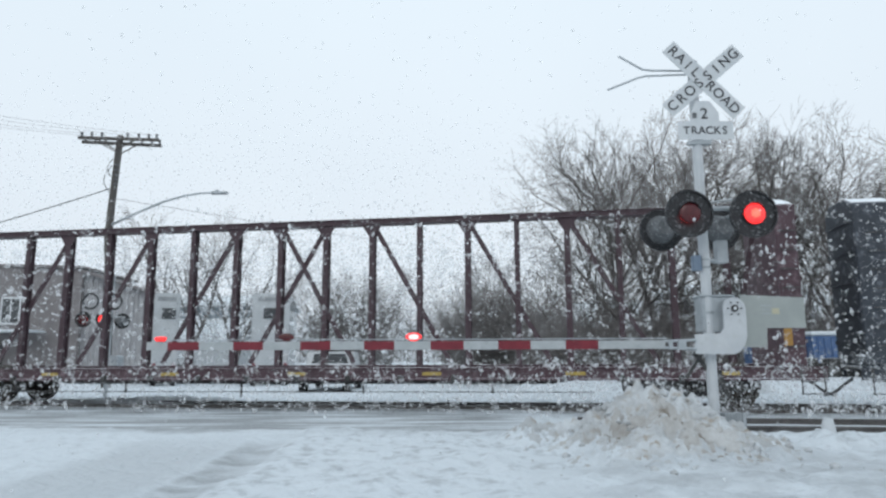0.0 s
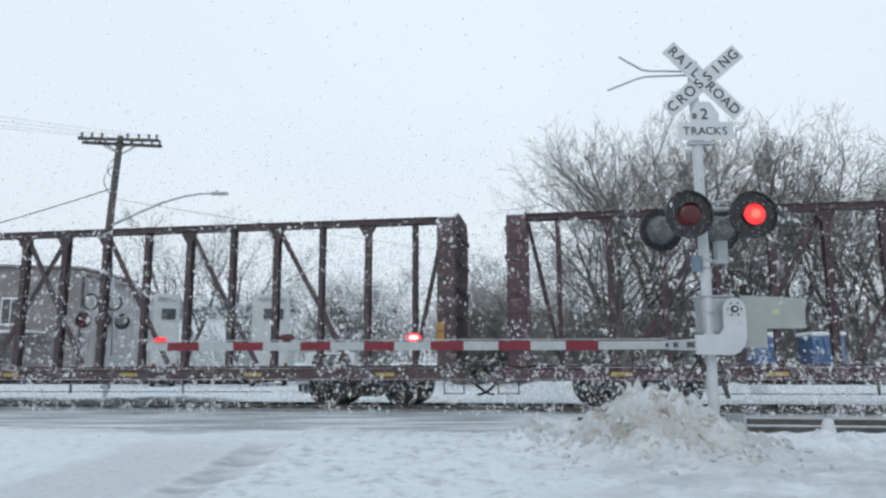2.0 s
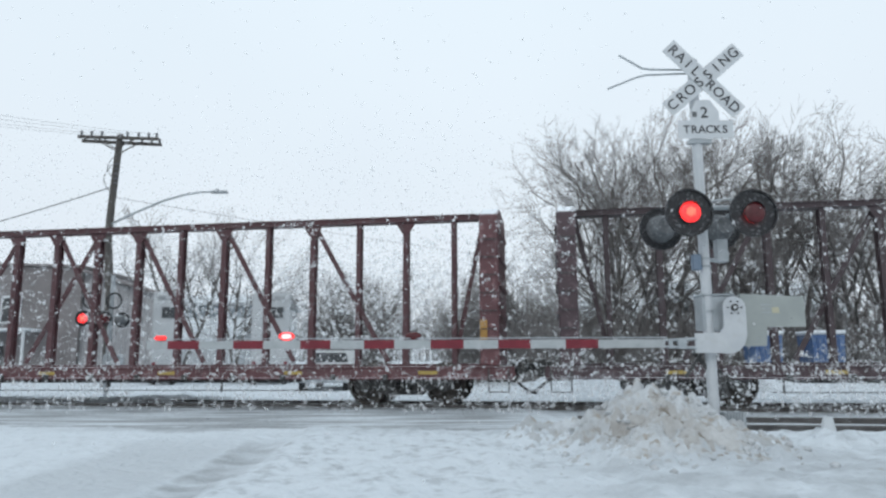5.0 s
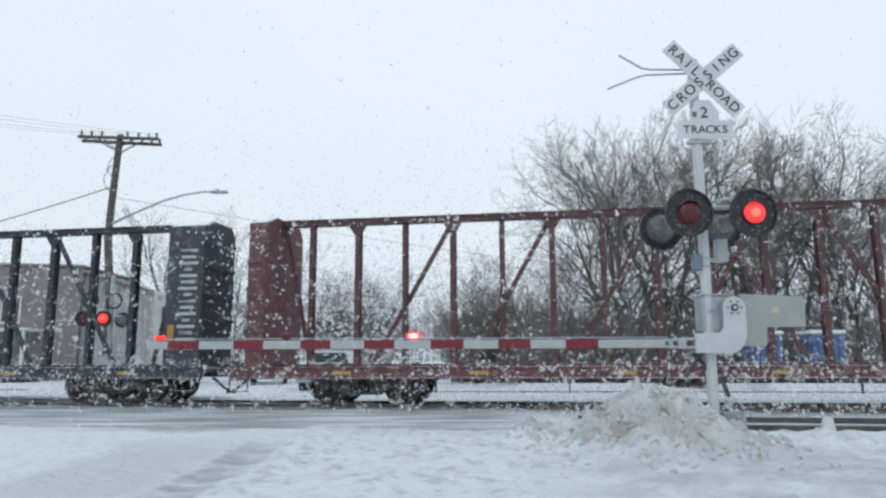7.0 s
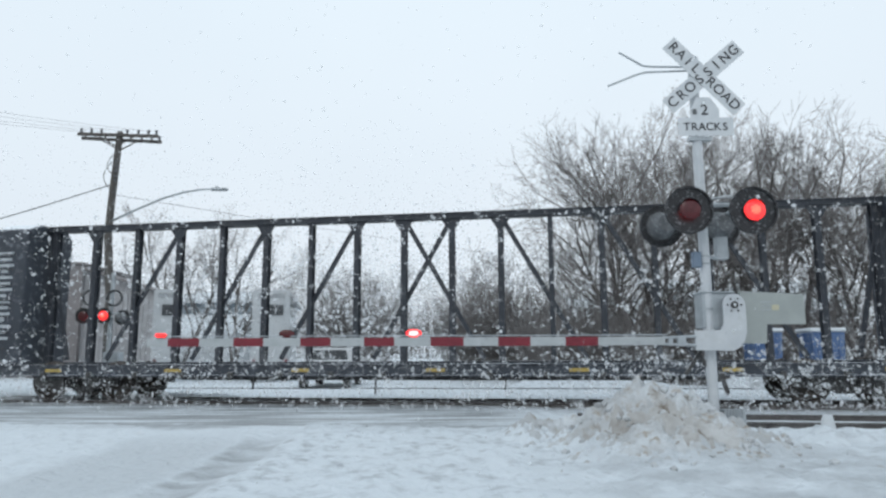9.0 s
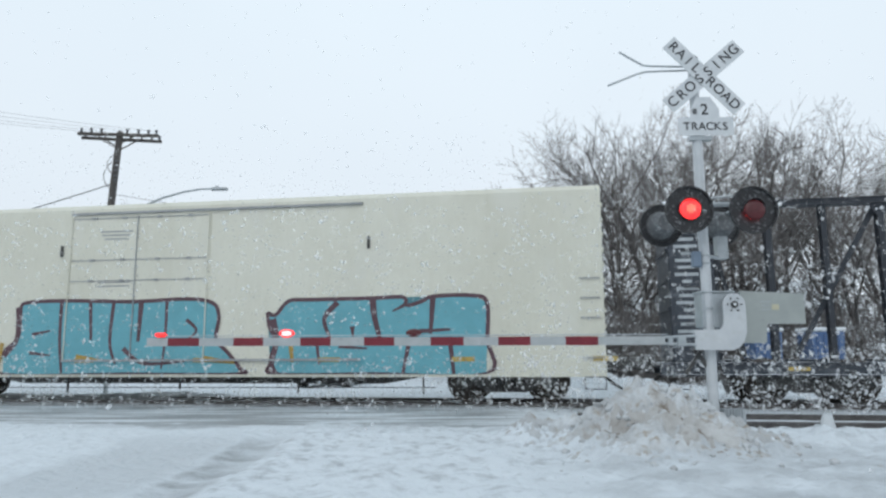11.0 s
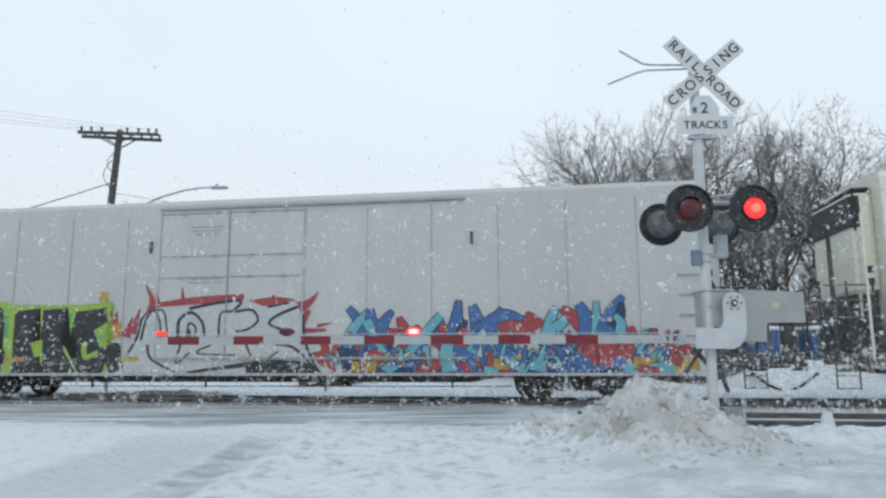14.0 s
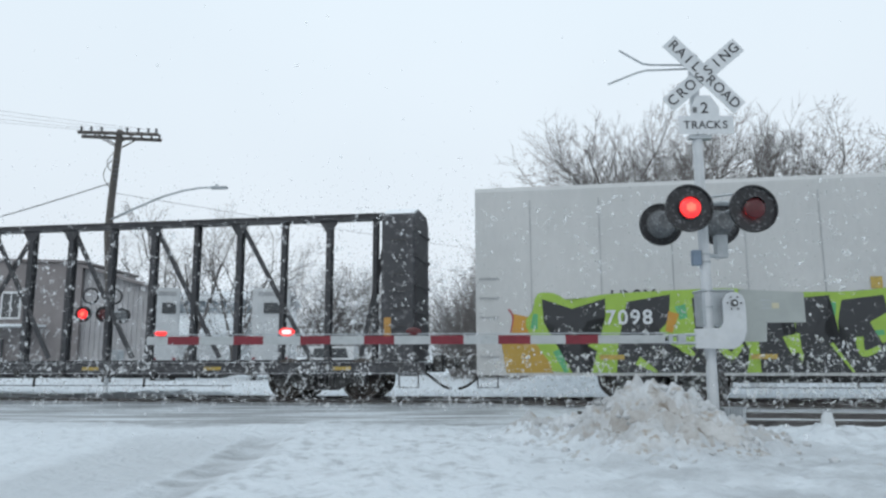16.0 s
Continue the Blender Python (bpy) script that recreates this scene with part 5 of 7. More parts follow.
def silver_piece(car):
    """Silver letters with dark edges and red flames, on the pale car's door."""
    coat = Coat()
    layer(coat, car, P_RED, [([(-3.03, 1.51), (-2.97, 1.93)], 0.2, 0.02)], "red sprayed flames round the letters")
    layer(coat, car, P_RED, [([(-2.77, 1.51), (-2.7, 2.1)], 0.3, 0.02)], "red sprayed flames round the letters")
    layer(coat, car, P_RED, [([(-2.43, 1.49), (-2.29, 1.96)], 0.25, 0.02)], "red sprayed flames round the letters")
    layer(coat, car, P_RED, [([(-2.27, 1.58), (-2.11, 2.16)], 0.2, 0.02)], "red sprayed flames round the letters")
    layer(coat, car, P_RED, [([(-1.85, 2.01), (-1.82, 2.36), (-2, 2.71)], 0.24, 0.02)], "red sprayed flames round the letters")
    layer(coat, car, P_RED, [([(-1.63, 2.1), (-1.71, 2.53)], 0.2, 0.02)], "red sprayed flames round the letters")
    layer(coat, car, P_RED, [([(-1.02, 2.22), (-1.07, 2.64)], 0.16, 0.02)], "red sprayed flames round the letters")
    layer(coat, car, P_RED, [([(-1.71, 2.16), (-0.68, 2.31), (0.47, 2.38)], 0.24, 0.14)], "red sprayed flames round the letters")
    layer(coat, car, P_RED, [([(0.53, 2.14), (1.19, 2.24), (1.71, 2.19)], 0.3, 0.22)], "red sprayed flames round the letters")
    layer(coat, car, P_RED, [([(1.06, 2.2), (1.21, 2.42)], 0.18, 0.02)], "red sprayed flames round the letters")
    layer(coat, car, P_RED, [([(1.59, 2.07), (2, 2.2), (2.25, 2.48)], 0.34, 0.02)], "red sprayed flames round the letters")
    layer(coat, car, P_RED, [([(2, 2.07), (1.9, 1.64), (2.44, 1.61)], 0.2, 0.05)], "red sprayed flames round the letters")
    layer(coat, car, P_RED, [([(2.24, 1.7), (2.57, 1.76)], 0.08, 0.02)], "red sprayed flames round the letters")
    layer(coat, car, P_RED, [([(2.4, 1.34), (2.53, 0.9), (2.66, 0.66)], 0.2, 0.12)], "red sprayed flames round the letters")
    layer(coat, car, P_RED, [([(2.25, 1.14), (2.38, 0.66)], 0.25, 0.15)], "red sprayed flames round the letters")
    layer(coat, car, P_RED, [([(2.72, 1.39), (2.58, 0.9)], 0.16, 0.1)], "red sprayed flames round the letters")
    blob(coat, car, P_SILVER, [(-2.51, 0.66), (-2.34, 1.13), (-2.13, 1.51), (-2.02, 1.95), (-1.67, 2.16), (-0.68, 2.22), (0.47, 2.3), (1.06, 2.14), (1.69, 2.26), (1.87, 1.88), (1.96, 1.39), (2.17, 0.9), (2.34, 0.66)], "silver sprayed fill", "graffiti_layer")
    layer(coat, car, P_BLACK, [([(-2.34, 1.13), (-2.13, 1.51), (-2.02, 1.95), (-1.67, 2.16)], 0.06, 0.06)], "dark letter edges")
    layer(coat, car, P_BLACK, [([(-2.04, 1.41), (-1.93, 1.9), (-1.75, 2.1), (-1.59, 1.84), (-1.55, 1.49)], 0.07, 0.049)], "dark letter edges")
    layer(coat, car, P_BLACK, [([(-1.75, 2.1), (-1.49, 2.06), (-1.38, 1.49)], 0.06, 0.042)], "dark letter edges")
    layer(coat, car, P_BLACK, [([(-1.11, 1.46), (-1.1, 1.87), (-0.81, 2.04), (-0.53, 1.82), (-0.46, 1.49)], 0.09, 0.063)], "dark letter edges")
    layer(coat, car, P_BLACK, [([(-0.89, 1.49), (-0.85, 1.79), (-0.68, 1.69), (-0.7, 1.49)], 0.06, 0.042)], "dark letter edges")
    layer(coat, car, P_BLACK, [([(-0.87, 2.13), (-0.25, 2.24), (0.39, 2.29), (0.22, 2.07), (-0.08, 2), (-0.11, 1.46)], 0.08, 0.056)], "dark letter edges")
    layer(coat, car, P_BLACK, [([(0.27, 2.04), (0.67, 2.08), (0.83, 1.84), (0.58, 1.64), (0.29, 1.59)], 0.07, 0.049)], "dark letter edges")
    layer(coat, car, P_BLACK, [([(1.79, 2.14), (1.28, 1.94), (1.12, 1.74), (1.67, 1.56)], 0.08, 0.056)], "dark letter edges")
    layer(coat, car, P_BLACK, [([(1.06, 2.14), (1.58, 2.23)], 0.06, 0.042)], "dark letter edges")
    layer(coat, car, P_BLACK, [([(-1.87, 1.33), (-1.76, 0.98), (-1.15, 0.68)], 0.07, 0.049)], "dark letter edges")
    layer(coat, car, P_BLACK, [([(-1.04, 1.31), (-1.13, 0.88), (-0.79, 1.13)], 0.06, 0.042)], "dark letter edges")
    layer(coat, car, P_BLACK, [([(-0.24, 1.31), (-0.63, 1.11), (0.31, 1.06)], 0.05, 0.035)], "dark letter edges")
    layer(coat, car, P_BLACK, [([(0.56, 1.31), (0.84, 0.89), (1.35, 1.14)], 0.05, 0.035)], "dark letter edges")
    layer(coat, car, P_BLACK, [([(1.24, 1.31), (1.73, 1.2), (2.25, 0.71)], 0.07, 0.049)], "dark letter edges")
    layer(coat, car, P_BLACK, [([(1.89, 2.14), (1.96, 1.39), (2.17, 0.9), (2.34, 0.66)], 0.07, 0.049)], "dark letter edges")
    layer(coat, car, P_BLACK, [([(-0.87, 0.66), (0.05, 0.78), (1.1, 0.89), (1.87, 0.83), (2.28, 0.66)], 0.06, 0.2)], "dark sweep under the letters")
    layer(coat, car, P_BLACK, [([(0.58, 0.69), (1.36, 0.74), (2.25, 0.66)], 0.22, 0.26)], "dark sweep under the letters")
    layer(coat, car, P_BLACK, [([(-0.86, 1.64), (-0.8, 1.49)], 0.1, 0.05)], "dark sweep under the letters")


def spike(coat, car, m, pts, w, w1, label):
    """A tapered stroke over its own dark edge."""
    layer(coat, car, P_BLACK, [(pts, w + 0.04, w1 + 0.04)], name="graffiti_edge")
    layer(coat, car, m, [(pts, w, w1)], label, name="graffiti_spike")


def spiky_piece(car):
    """Blue, turquoise and red spikes with dark edges, on the leading half of the pale car."""
    coat = Coat()
    spike(coat, car, P_NAVY, [(2.79, 0.94), (3.73, 1.23), (4.34, 1.59)], 0.54, 0.15, "navy underpaint")
    spike(coat, car, P_NAVY, [(3.17, 0.66), (5.22, 0.66), (6.91, 0.66)], 0.46, 0.46, "navy underpaint")
    spike(coat, car, P_NAVY, [(6.9, 0.68), (8.67, 0.76), (10.4, 0.68)], 0.46, 0.39, "navy underpaint")
    spike(coat, car, P_BLUE, [(5.04, 0.81), (6.12, 0.96), (6.89, 0.75)], 0.85, 0.69, "blue sprayed spike")
    spike(coat, car, P_BLUE, [(7.48, 0.96), (8.66, 1.07), (9.39, 0.97)], 0.77, 0.54, "blue sprayed spike")
    spike(coat, car, P_BLUE, [(3.17, 1.23), (3.28, 1.66), (2.95, 2.1)], 0.42, 0.12, "blue sprayed spike")
    spike(coat, car, P_TEAL, [(2.92, 1.23), (3.08, 1.63), (3.45, 2.03)], 0.28, 0.14, "turquoise sprayed spike")
    spike(coat, car, P_BLUE, [(3.67, 1.09), (3.53, 1.59), (3.44, 2.06)], 0.46, 0.17, "blue sprayed spike")
    spike(coat, car, P_BLUE, [(3.66, 1.52), (3.8, 1.81), (3.98, 2.02)], 0.34, 0.08, "blue sprayed spike")
    spike(coat, car, P_TEAL, [(3.39, 1.81), (3.6, 1.37), (3.83, 1.09)], 0.23, 0.08, "turquoise sprayed spike")
    spike(coat, car, P_RED, [(3.96, 1.37), (4.23, 1.52), (4.11, 1.88)], 0.54, 0.09, "red sprayed patch")
    spike(coat, car, P_RED, [(4.28, 1.37), (4.47, 1.52), (4.61, 1.65)], 0.46, 0.11, "red sprayed patch")
    spike(coat, car, P_BLUE, [(4.42, 0.77), (4.57, 1.23), (5.11, 1.8)], 0.46, 0.09, "blue sprayed spike")
    spike(coat, car, P_TEAL, [(3.79, 0.66), (4.38, 1.16), (5.06, 1.91)], 0.26, 0.17, "turquoise sprayed spike")
    spike(coat, car, P_RED, [(4.89, 1.23), (5.03, 1.45), (5.12, 1.73)], 0.46, 0.11, "red sprayed patch")
    spike(coat, car, P_BLUE, [(5.32, 1.23), (5.39, 1.73), (5.45, 2.23)], 0.46, 0.11, "blue sprayed spike")
    spike(coat, car, P_NAVY, [(5.5, 1.38), (5.52, 1.59), (5.6, 1.8)], 0.31, 0.08, "navy underpaint")
    spike(coat, car, P_TEAL, [(5.25, 0.67), (5.17, 1.02), (5.23, 1.38)], 0.34, 0.23, "turquoise sprayed spike")
    spike(coat, car, P_BLUE, [(5.93, 1.38), (5.86, 1.73), (5.75, 2.12)], 0.46, 0.15, "blue sprayed spike")
    spike(coat, car, P_BLUE, [(5.86, 1.23), (6.07, 1.59), (6.4, 2.04)], 0.39, 0.11, "blue sprayed spike")
    spike(coat, car, P_BLUE, [(5.96, 1.52), (6.43, 1.87), (6.9, 1.73)], 0.46, 0.11, "blue sprayed spike")
    spike(coat, car, P_TEAL, [(5.72, 1.09), (5.89, 1.38), (5.99, 1.59)], 0.28, 0.09, "turquoise sprayed spike")
    spike(coat, car, P_RED, [(5.44, 1.23), (5.5, 1.45), (5.6, 1.59)], 0.39, 0.12, "red sprayed patch")
    spike(coat, car, P_RED, [(6.34, 1.52), (6.68, 1.59), (6.88, 1.45)], 0.39, 0.31, "red sprayed patch")
    spike(coat, car, P_RED, [(6.91, 1.59), (7.05, 1.76), (6.89, 1.92)], 0.39, 0.09, "red sprayed patch")
    spike(coat, car, P_RED, [(7.13, 1.65), (7.24, 1.79)], 0.31, 0.08, "red sprayed patch")
    spike(coat, car, P_TEAL, [(7.37, 1.45), (7.43, 1.79), (7.56, 2.04)], 0.31, 0.12, "turquoise sprayed spike")
    spike(coat, car, P_TEAL, [(7.51, 1.58), (7.73, 1.79), (7.71, 2)], 0.26, 0.09, "turquoise sprayed spike")
    spike(coat, car, P_RED, [(8.11, 1.65), (7.87, 1.86), (7.65, 2.02)], 0.39, 0.11, "red sprayed patch")
    spike(coat, car, P_BLUE, [(8.2, 1.38), (8.17, 1.79), (8.01, 2.11)], 0.43, 0.15, "blue sprayed spike")
    spike(coat, car, P_TEAL, [(8.38, 1.38), (8.38, 1.79), (8.39, 2.17)], 0.26, 0.09, "turquoise sprayed spike")
    spike(coat, car, P_BLUE, [(8.56, 1.45), (8.65, 1.86), (8.95, 2.26)], 0.43, 0.09, "blue sprayed spike")
    spike(coat, car, P_NAVY, [(8.7, 1.58), (8.87, 1.86), (8.9, 2.13)], 0.31, 0.08, "navy underpaint")
    spike(coat, car, P_TEAL, [(8.86, 1.45), (8.88, 1.69), (8.76, 1.86)], 0.26, 0.09, "turquoise sprayed spike")
    spike(coat, car, P_RED, [(8.15, 0.97), (8.36, 1.14), (8.74, 0.97)], 0.54, 0.46, "red sprayed patch")
    spike(coat, car, P_RED, [(7.47, 1.1), (7.39, 1.24)], 0.39, 0.31, "red sprayed patch")
    spike(coat, car, P_RED, [(8.88, 0.97), (9.08, 1.38), (9.05, 1.62)], 0.39, 0.11, "red sprayed patch")
    spike(coat, car, P_RED, [(9.38, 1.24), (9.51, 1.41), (9.54, 1.58)], 0.34, 0.09, "red sprayed patch")
    spike(coat, car, P_RED, [(3.3, 0.73), (3.52, 0.94), (3.75, 1.09)], 0.51, 0.23, "red sprayed patch")
    spike(coat, car, P_OCHRE, [(3.05, 0.8), (3.62, 0.8)], 0.23, 0.23, "ochre sprayed patch")
    spike(coat, car, P_RED, [(4.47, 0.67), (4.87, 0.66)], 0.46, 0.39, "red sprayed patch")
    spike(coat, car, P_RED, [(4.85, 0.81), (5.04, 0.88)], 0.34, 0.23, "red sprayed patch")
    spike(coat, car, P_RED, [(6.28, 0.82), (6.6, 0.66)], 0.46, 0.28, "red sprayed patch")
    spike(coat, car, P_OCHRE, [(6.05, 0.85), (6.51, 0.83)], 0.26, 0.20, "ochre sprayed patch")
    spike(coat, car, P_RED, [(5.48, 0.67), (5.67, 0.74)], 0.46, 0.31, "red sprayed patch")
    spike(coat, car, P_TEAL, [(4.73, 0.81), (4.72, 1.23)], 0.20, 0.14, "turquoise sprayed spike")
    spike(coat, car, P_TEAL, [(6.24, 1.38), (6.5, 0.96), (6.9, 0.68)], 0.35, 0.11, "turquoise sprayed spike")
    spike(coat, car, P_TEAL, [(7.09, 0.69), (7.18, 0.96), (7.39, 1.17)], 0.46, 0.15, "turquoise sprayed spike")
    spike(coat, car, P_BLUE, [(6.57, 0.96), (6.32, 1.24), (6.23, 1.45)], 0.31, 0.12, "blue sprayed spike")
    spike(coat, car, P_TEAL, [(5.99, 0.68), (6.3, 0.66)], 0.26, 0.15, "turquoise sprayed spike")
    spike(coat, car, P_TEAL, [(8.9, 0.7), (9.25, 0.77), (9.67, 1.14)], 0.31, 0.09, "turquoise sprayed spike")
    spike(coat, car, P_OCHRE, [(9.1, 0.87), (9.54, 0.85)], 0.26, 0.18, "ochre sprayed patch")
    spike(coat, car, P_TEAL, [(9.47, 0.67), (9.97, 0.71), (10.4, 0.66)], 0.37, 0.23, "turquoise sprayed spike")
    spike(coat, car, P_RED, [(9.19, 0.66), (9.4, 0.66), (9.62, 0.66)], 0.31, 0.18, "red sprayed patch")
    spike(coat, car, P_RED, [(9.74, 1.11), (9.96, 1.07), (10.1, 1.18)], 0.39, 0.12, "red sprayed patch")
    spike(coat, car, P_RED, [(10.29, 0.84), (10.1, 1.04), (10.27, 1.18)], 0.39, 0.15, "red sprayed patch")
    spike(coat, car, P_OCHRE, [(9.9, 0.83), (10.39, 0.86)], 0.39, 0.31, "ochre sprayed patch")
    spike(coat, car, P_RED, [(9.85, 0.97), (10.07, 0.87)], 0.23, 0.15, "red sprayed patch")
    rng = random.Random(11)
    for k in range(46):
        x, z = rng.uniform(2.6, 9.9), rng.uniform(0.68, 1.25)
        m = rng.choices((P_BLUE, P_TEAL, P_RED, P_SILVER), (4, 4, 3, 1.5))[0]
        lean = rng.uniform(-0.3, 0.35)
        spike(coat, car, m, [(x, z), (x + lean * 0.3, z + 0.16), (x + lean, z + rng.uniform(0.2, 0.42))], rng.uniform(0.07, 0.16), 0.03, "small sprayed stroke")


block_piece(pale)
silver_piece(pale)
spiky_piece(pale)
bubble_piece(cream)
def car_text(text, car, m, size, step, x, y, z, label):
    """Painted characters in a row, centred on x."""
    for i, ch in enumerate(text):
        letters(ch, size, m, car, Matrix.Translation((x + step * (i - (len(text) - 1) / 2), y, z)) @ FACE, "painted_letter", label, bold=0.018)


car_text("7098", pale, M_SIGN, 0.42, 0.25, -7.92, WALL_Y - 0.035, 1.79, "white painted number")
car_text("JRSX", pale, M_BLACK, 0.36, 0.255, -7.86, WALL_Y + 0.0022, 2.24, "dark grey painted letter half covered by spray paint")
car_text("JRSX", cream, M_BLACK, 0.30, 0.22, -8.75, WALL_Y, 2.46, "dark painted letter")
car_text("6101", cream, M_BLACK, 0.30, 0.2, -8.77, WALL_Y, 2.04, "dark painted number")
bm = bmesh.new()
box(bm, (-3.07, WALL_Y, 2.44), (0.22, 0.006, 0.24))
part("placard", bm, M_YELLOW, pale, "small yellow square placard")


# ---- utility pole with street lamp ----
def build_pole():
    p = thing("utility_pole", pose(-14.62, 30, -0.2), "weathered timber utility pole with two cross arms and street lamp", "utility pole")
    bm = bmesh.new()
    tube(bm, [(0.3, 0, 0), (0.18, 0, 4), (-0.06, 0, 6.6), (-0.02, 0, 8), (0.14, 0, 11.0), (0.16, 0, 11.3)], 0.19, 0.13, 14)
    part("pole", bm, M_WOODPOLE, p, "dark tapered timber pole", smooth=True)
    for y, z, tilt in ((-0.16, 11.08, -0.05), (0.2, 11.0, -0.12)):
        bm = bmesh.new()
        bar(bm, (-1.65, y, z + 0.08), (1.95, y, z + tilt), 0.1, 0.13)
        arm = part("cross_arm", bm, M_WOODPOLE, p, "timber cross arm with snow on top")
        for x in (-1.5, -1.05, -0.6, 0.55, 1.05, 1.5, 1.85):
            bm = bmesh.new()
            zz = z + 0.08 - (0.08 - tilt) * (x + 1.65) / 3.6
            tube(bm, [(x, y, zz + 0.05), (x, y, zz + 0.15), (x, y, zz + 0.2), (x, y, zz + 0.26)], 0.045, 0.07, 8)
            part("insulator", bm, M_WIRE, arm, "small grey insulator")
        for s in (-1, 1):
            bm = bmesh.new()
            bar(bm, (s * 0.85 + 0.1, y, z - 0.02), (0.1, y, z - 0.5), 0.03, 0.05)
            part("arm_brace", bm, M_WOODPOLE, arm)
    for k in range(5):
        bm = bmesh.new()
        tube(bm, [(0.1, -0.2, 9.0 + 0.22 * k), (0.28, -0.2, 9.0 + 0.22 * k)], 0.035, 0.035, 8)
        part("spool_insulator", bm, M_WIRE, p)
    bm = bmesh.new()
    tube(bm, [(-0.05 - 0.32 * math.sin(a * 0.35), -0.15, 8.6 + 0.14 * a) for a in range(10)], 0.02, 0.02, 6)
    tube(bm, [(0.0 - 0.25 * math.sin(a * 0.35), -0.15, 9.3 + 0.1 * a) for a in range(10)], 0.018, 0.018, 6)
    part("cable_loop", bm, M_WIRE, p, "drooping cable loops")
    bm = bmesh.new()
    pts = [(0.1, -0.1, 7.2), (1.2, -0.3, 7.65), (2.5, -0.6, 8.1), (3.5, -0.8, 8.32), (4.2, -0.9, 8.4), (4.85, -1.0, 8.4)]
    tube(bm, pts, 0.055, 0.038, 10)
    lamp = part("lamp_arm", bm, M_GALV, p, "long curved street lamp arm", smooth=True)
    bm = bmesh.new()
    box(bm, (5.05, -1.0, 8.38), (0.75, 0.24, 0.12))
    bevel(bm, 0.04, 2)
    box(bm, (4.95, -1.0, 8.47), (0.12, 0.12, 0.1))
    part("lamp_head", bm, M_GALV, lamp, "flat grey street lamp head")
    return p


build_pole()


def wire(a, b, sag, r=0.014):
    a, b = Vector(a), Vector(b)
    bm = bmesh.new()
    tube(bm, [a.lerp(b, k / 16) - Vector((0, 0, sag * 4 * (k / 16) * (1 - k / 16))) for k in range(17)], r, r, 5)
    solid("overhead_wire", bm, M_WIRE, "thin overhead wire strung from the pole", "wire", "overhead wires")


wire((-14.75, 30, 8.66), (-30, 30, 4.5), 0.25, 0.026)
for i, x in enumerate((-1.5, -0.6, 0.55, 1.5)):
    wire((-14.5 + x, 30, 11.1), (-40 + x, 5, 11.0 + 0.2 * i), 1.2, 0.006)
wire((-14.5, 30, 8.2), (40, 95, 12.0), 0.8, 0.012)


# ---- crossing signal on the far side ----
def build_far_signal():
    p = thing("crossing_signal", pose(-10.55, 22.0, -0.15), "grey far-side crossing signal with red flashers, across the tracks", "crossing signal")
    bm = bmesh.new()
    tube(bm, [(0, 0.1, 0), (0, 0.1, 3.9)], 0.07, 0.065, 16)
    part("mast", bm, M_GALV, p, "grey steel mast")
    bm = bmesh.new()
    tube(bm, [(-0.78, 0.05, 2.6), (0.36, 0.05, 2.6)], 0.03, 0.03, 10)
    part("cross_arm", bm, M_GALV, p)
    flasher(p, -0.76, -0.1, 2.52, False, scale=0.82, lens_share=0.62)
    flasher(p, -0.12, -0.1, 2.52, True, scale=0.82, lens_share=0.62)
    flasher(p, 0.34, 0.2, 2.48, True, True, scale=0.8)
    for x, z in ((-0.62, 3.1), (0.12, 3.08)):
        bm = bmesh.new()
        tube(bm, [(x + 0.24 * math.cos(k * math.tau / 20), 0.0, z + 0.24 * math.sin(k * math.tau / 20)) for k in range(21)], 0.035, 0.035, 6, False)
        part("rim", bm, M_LAMPBLACK, p, "round lamp rim edged with snow")
    bm = bmesh.new()
    box(bm, (0.1, 0.25, 1.0), (0.5, 0.4, 0.8))
    bevel(bm, 0.03)
    part("mechanism_case", bm, M_GALV, p)


build_far_signal()

# ---- buildings beyond the tracks ----
M_SHED = mat("taupe_metal_siding", (0.17, 0.155, 0.155), (0.23, 0.21, 0.21), 0.7, scale=0.6, fine=8)
M_SHED_LIGHT = mat("pale_grey_siding", (0.32, 0.315, 0.325), (0.40, 0.395, 0.40), 0.7, scale=0.6, fine=8)
M_SNOWROOF = mat("snow_on_roof", (0.66, 0.70, 0.735), (0.75, 0.78, 0.8), 0.9, scale=1.2, fine=9, bump=0.3, depth=0.05)
M_FASCIA = mat("blue_grey_siding", (0.20, 0.24, 0.27), (0.27, 0.31, 0.34), 0.7, scale=1, fine=10)
M_HOUSEWHITE = mat("white_house_paint", (0.58, 0.60, 0.62), (0.68, 0.70, 0.71), 0.6, scale=1, fine=10)
M_GLASS = mat("dark_window_glass", (0.03, 0.035, 0.04), (0.06, 0.065, 0.07), 0.12, scale=2, bump=0, spec=0.7)


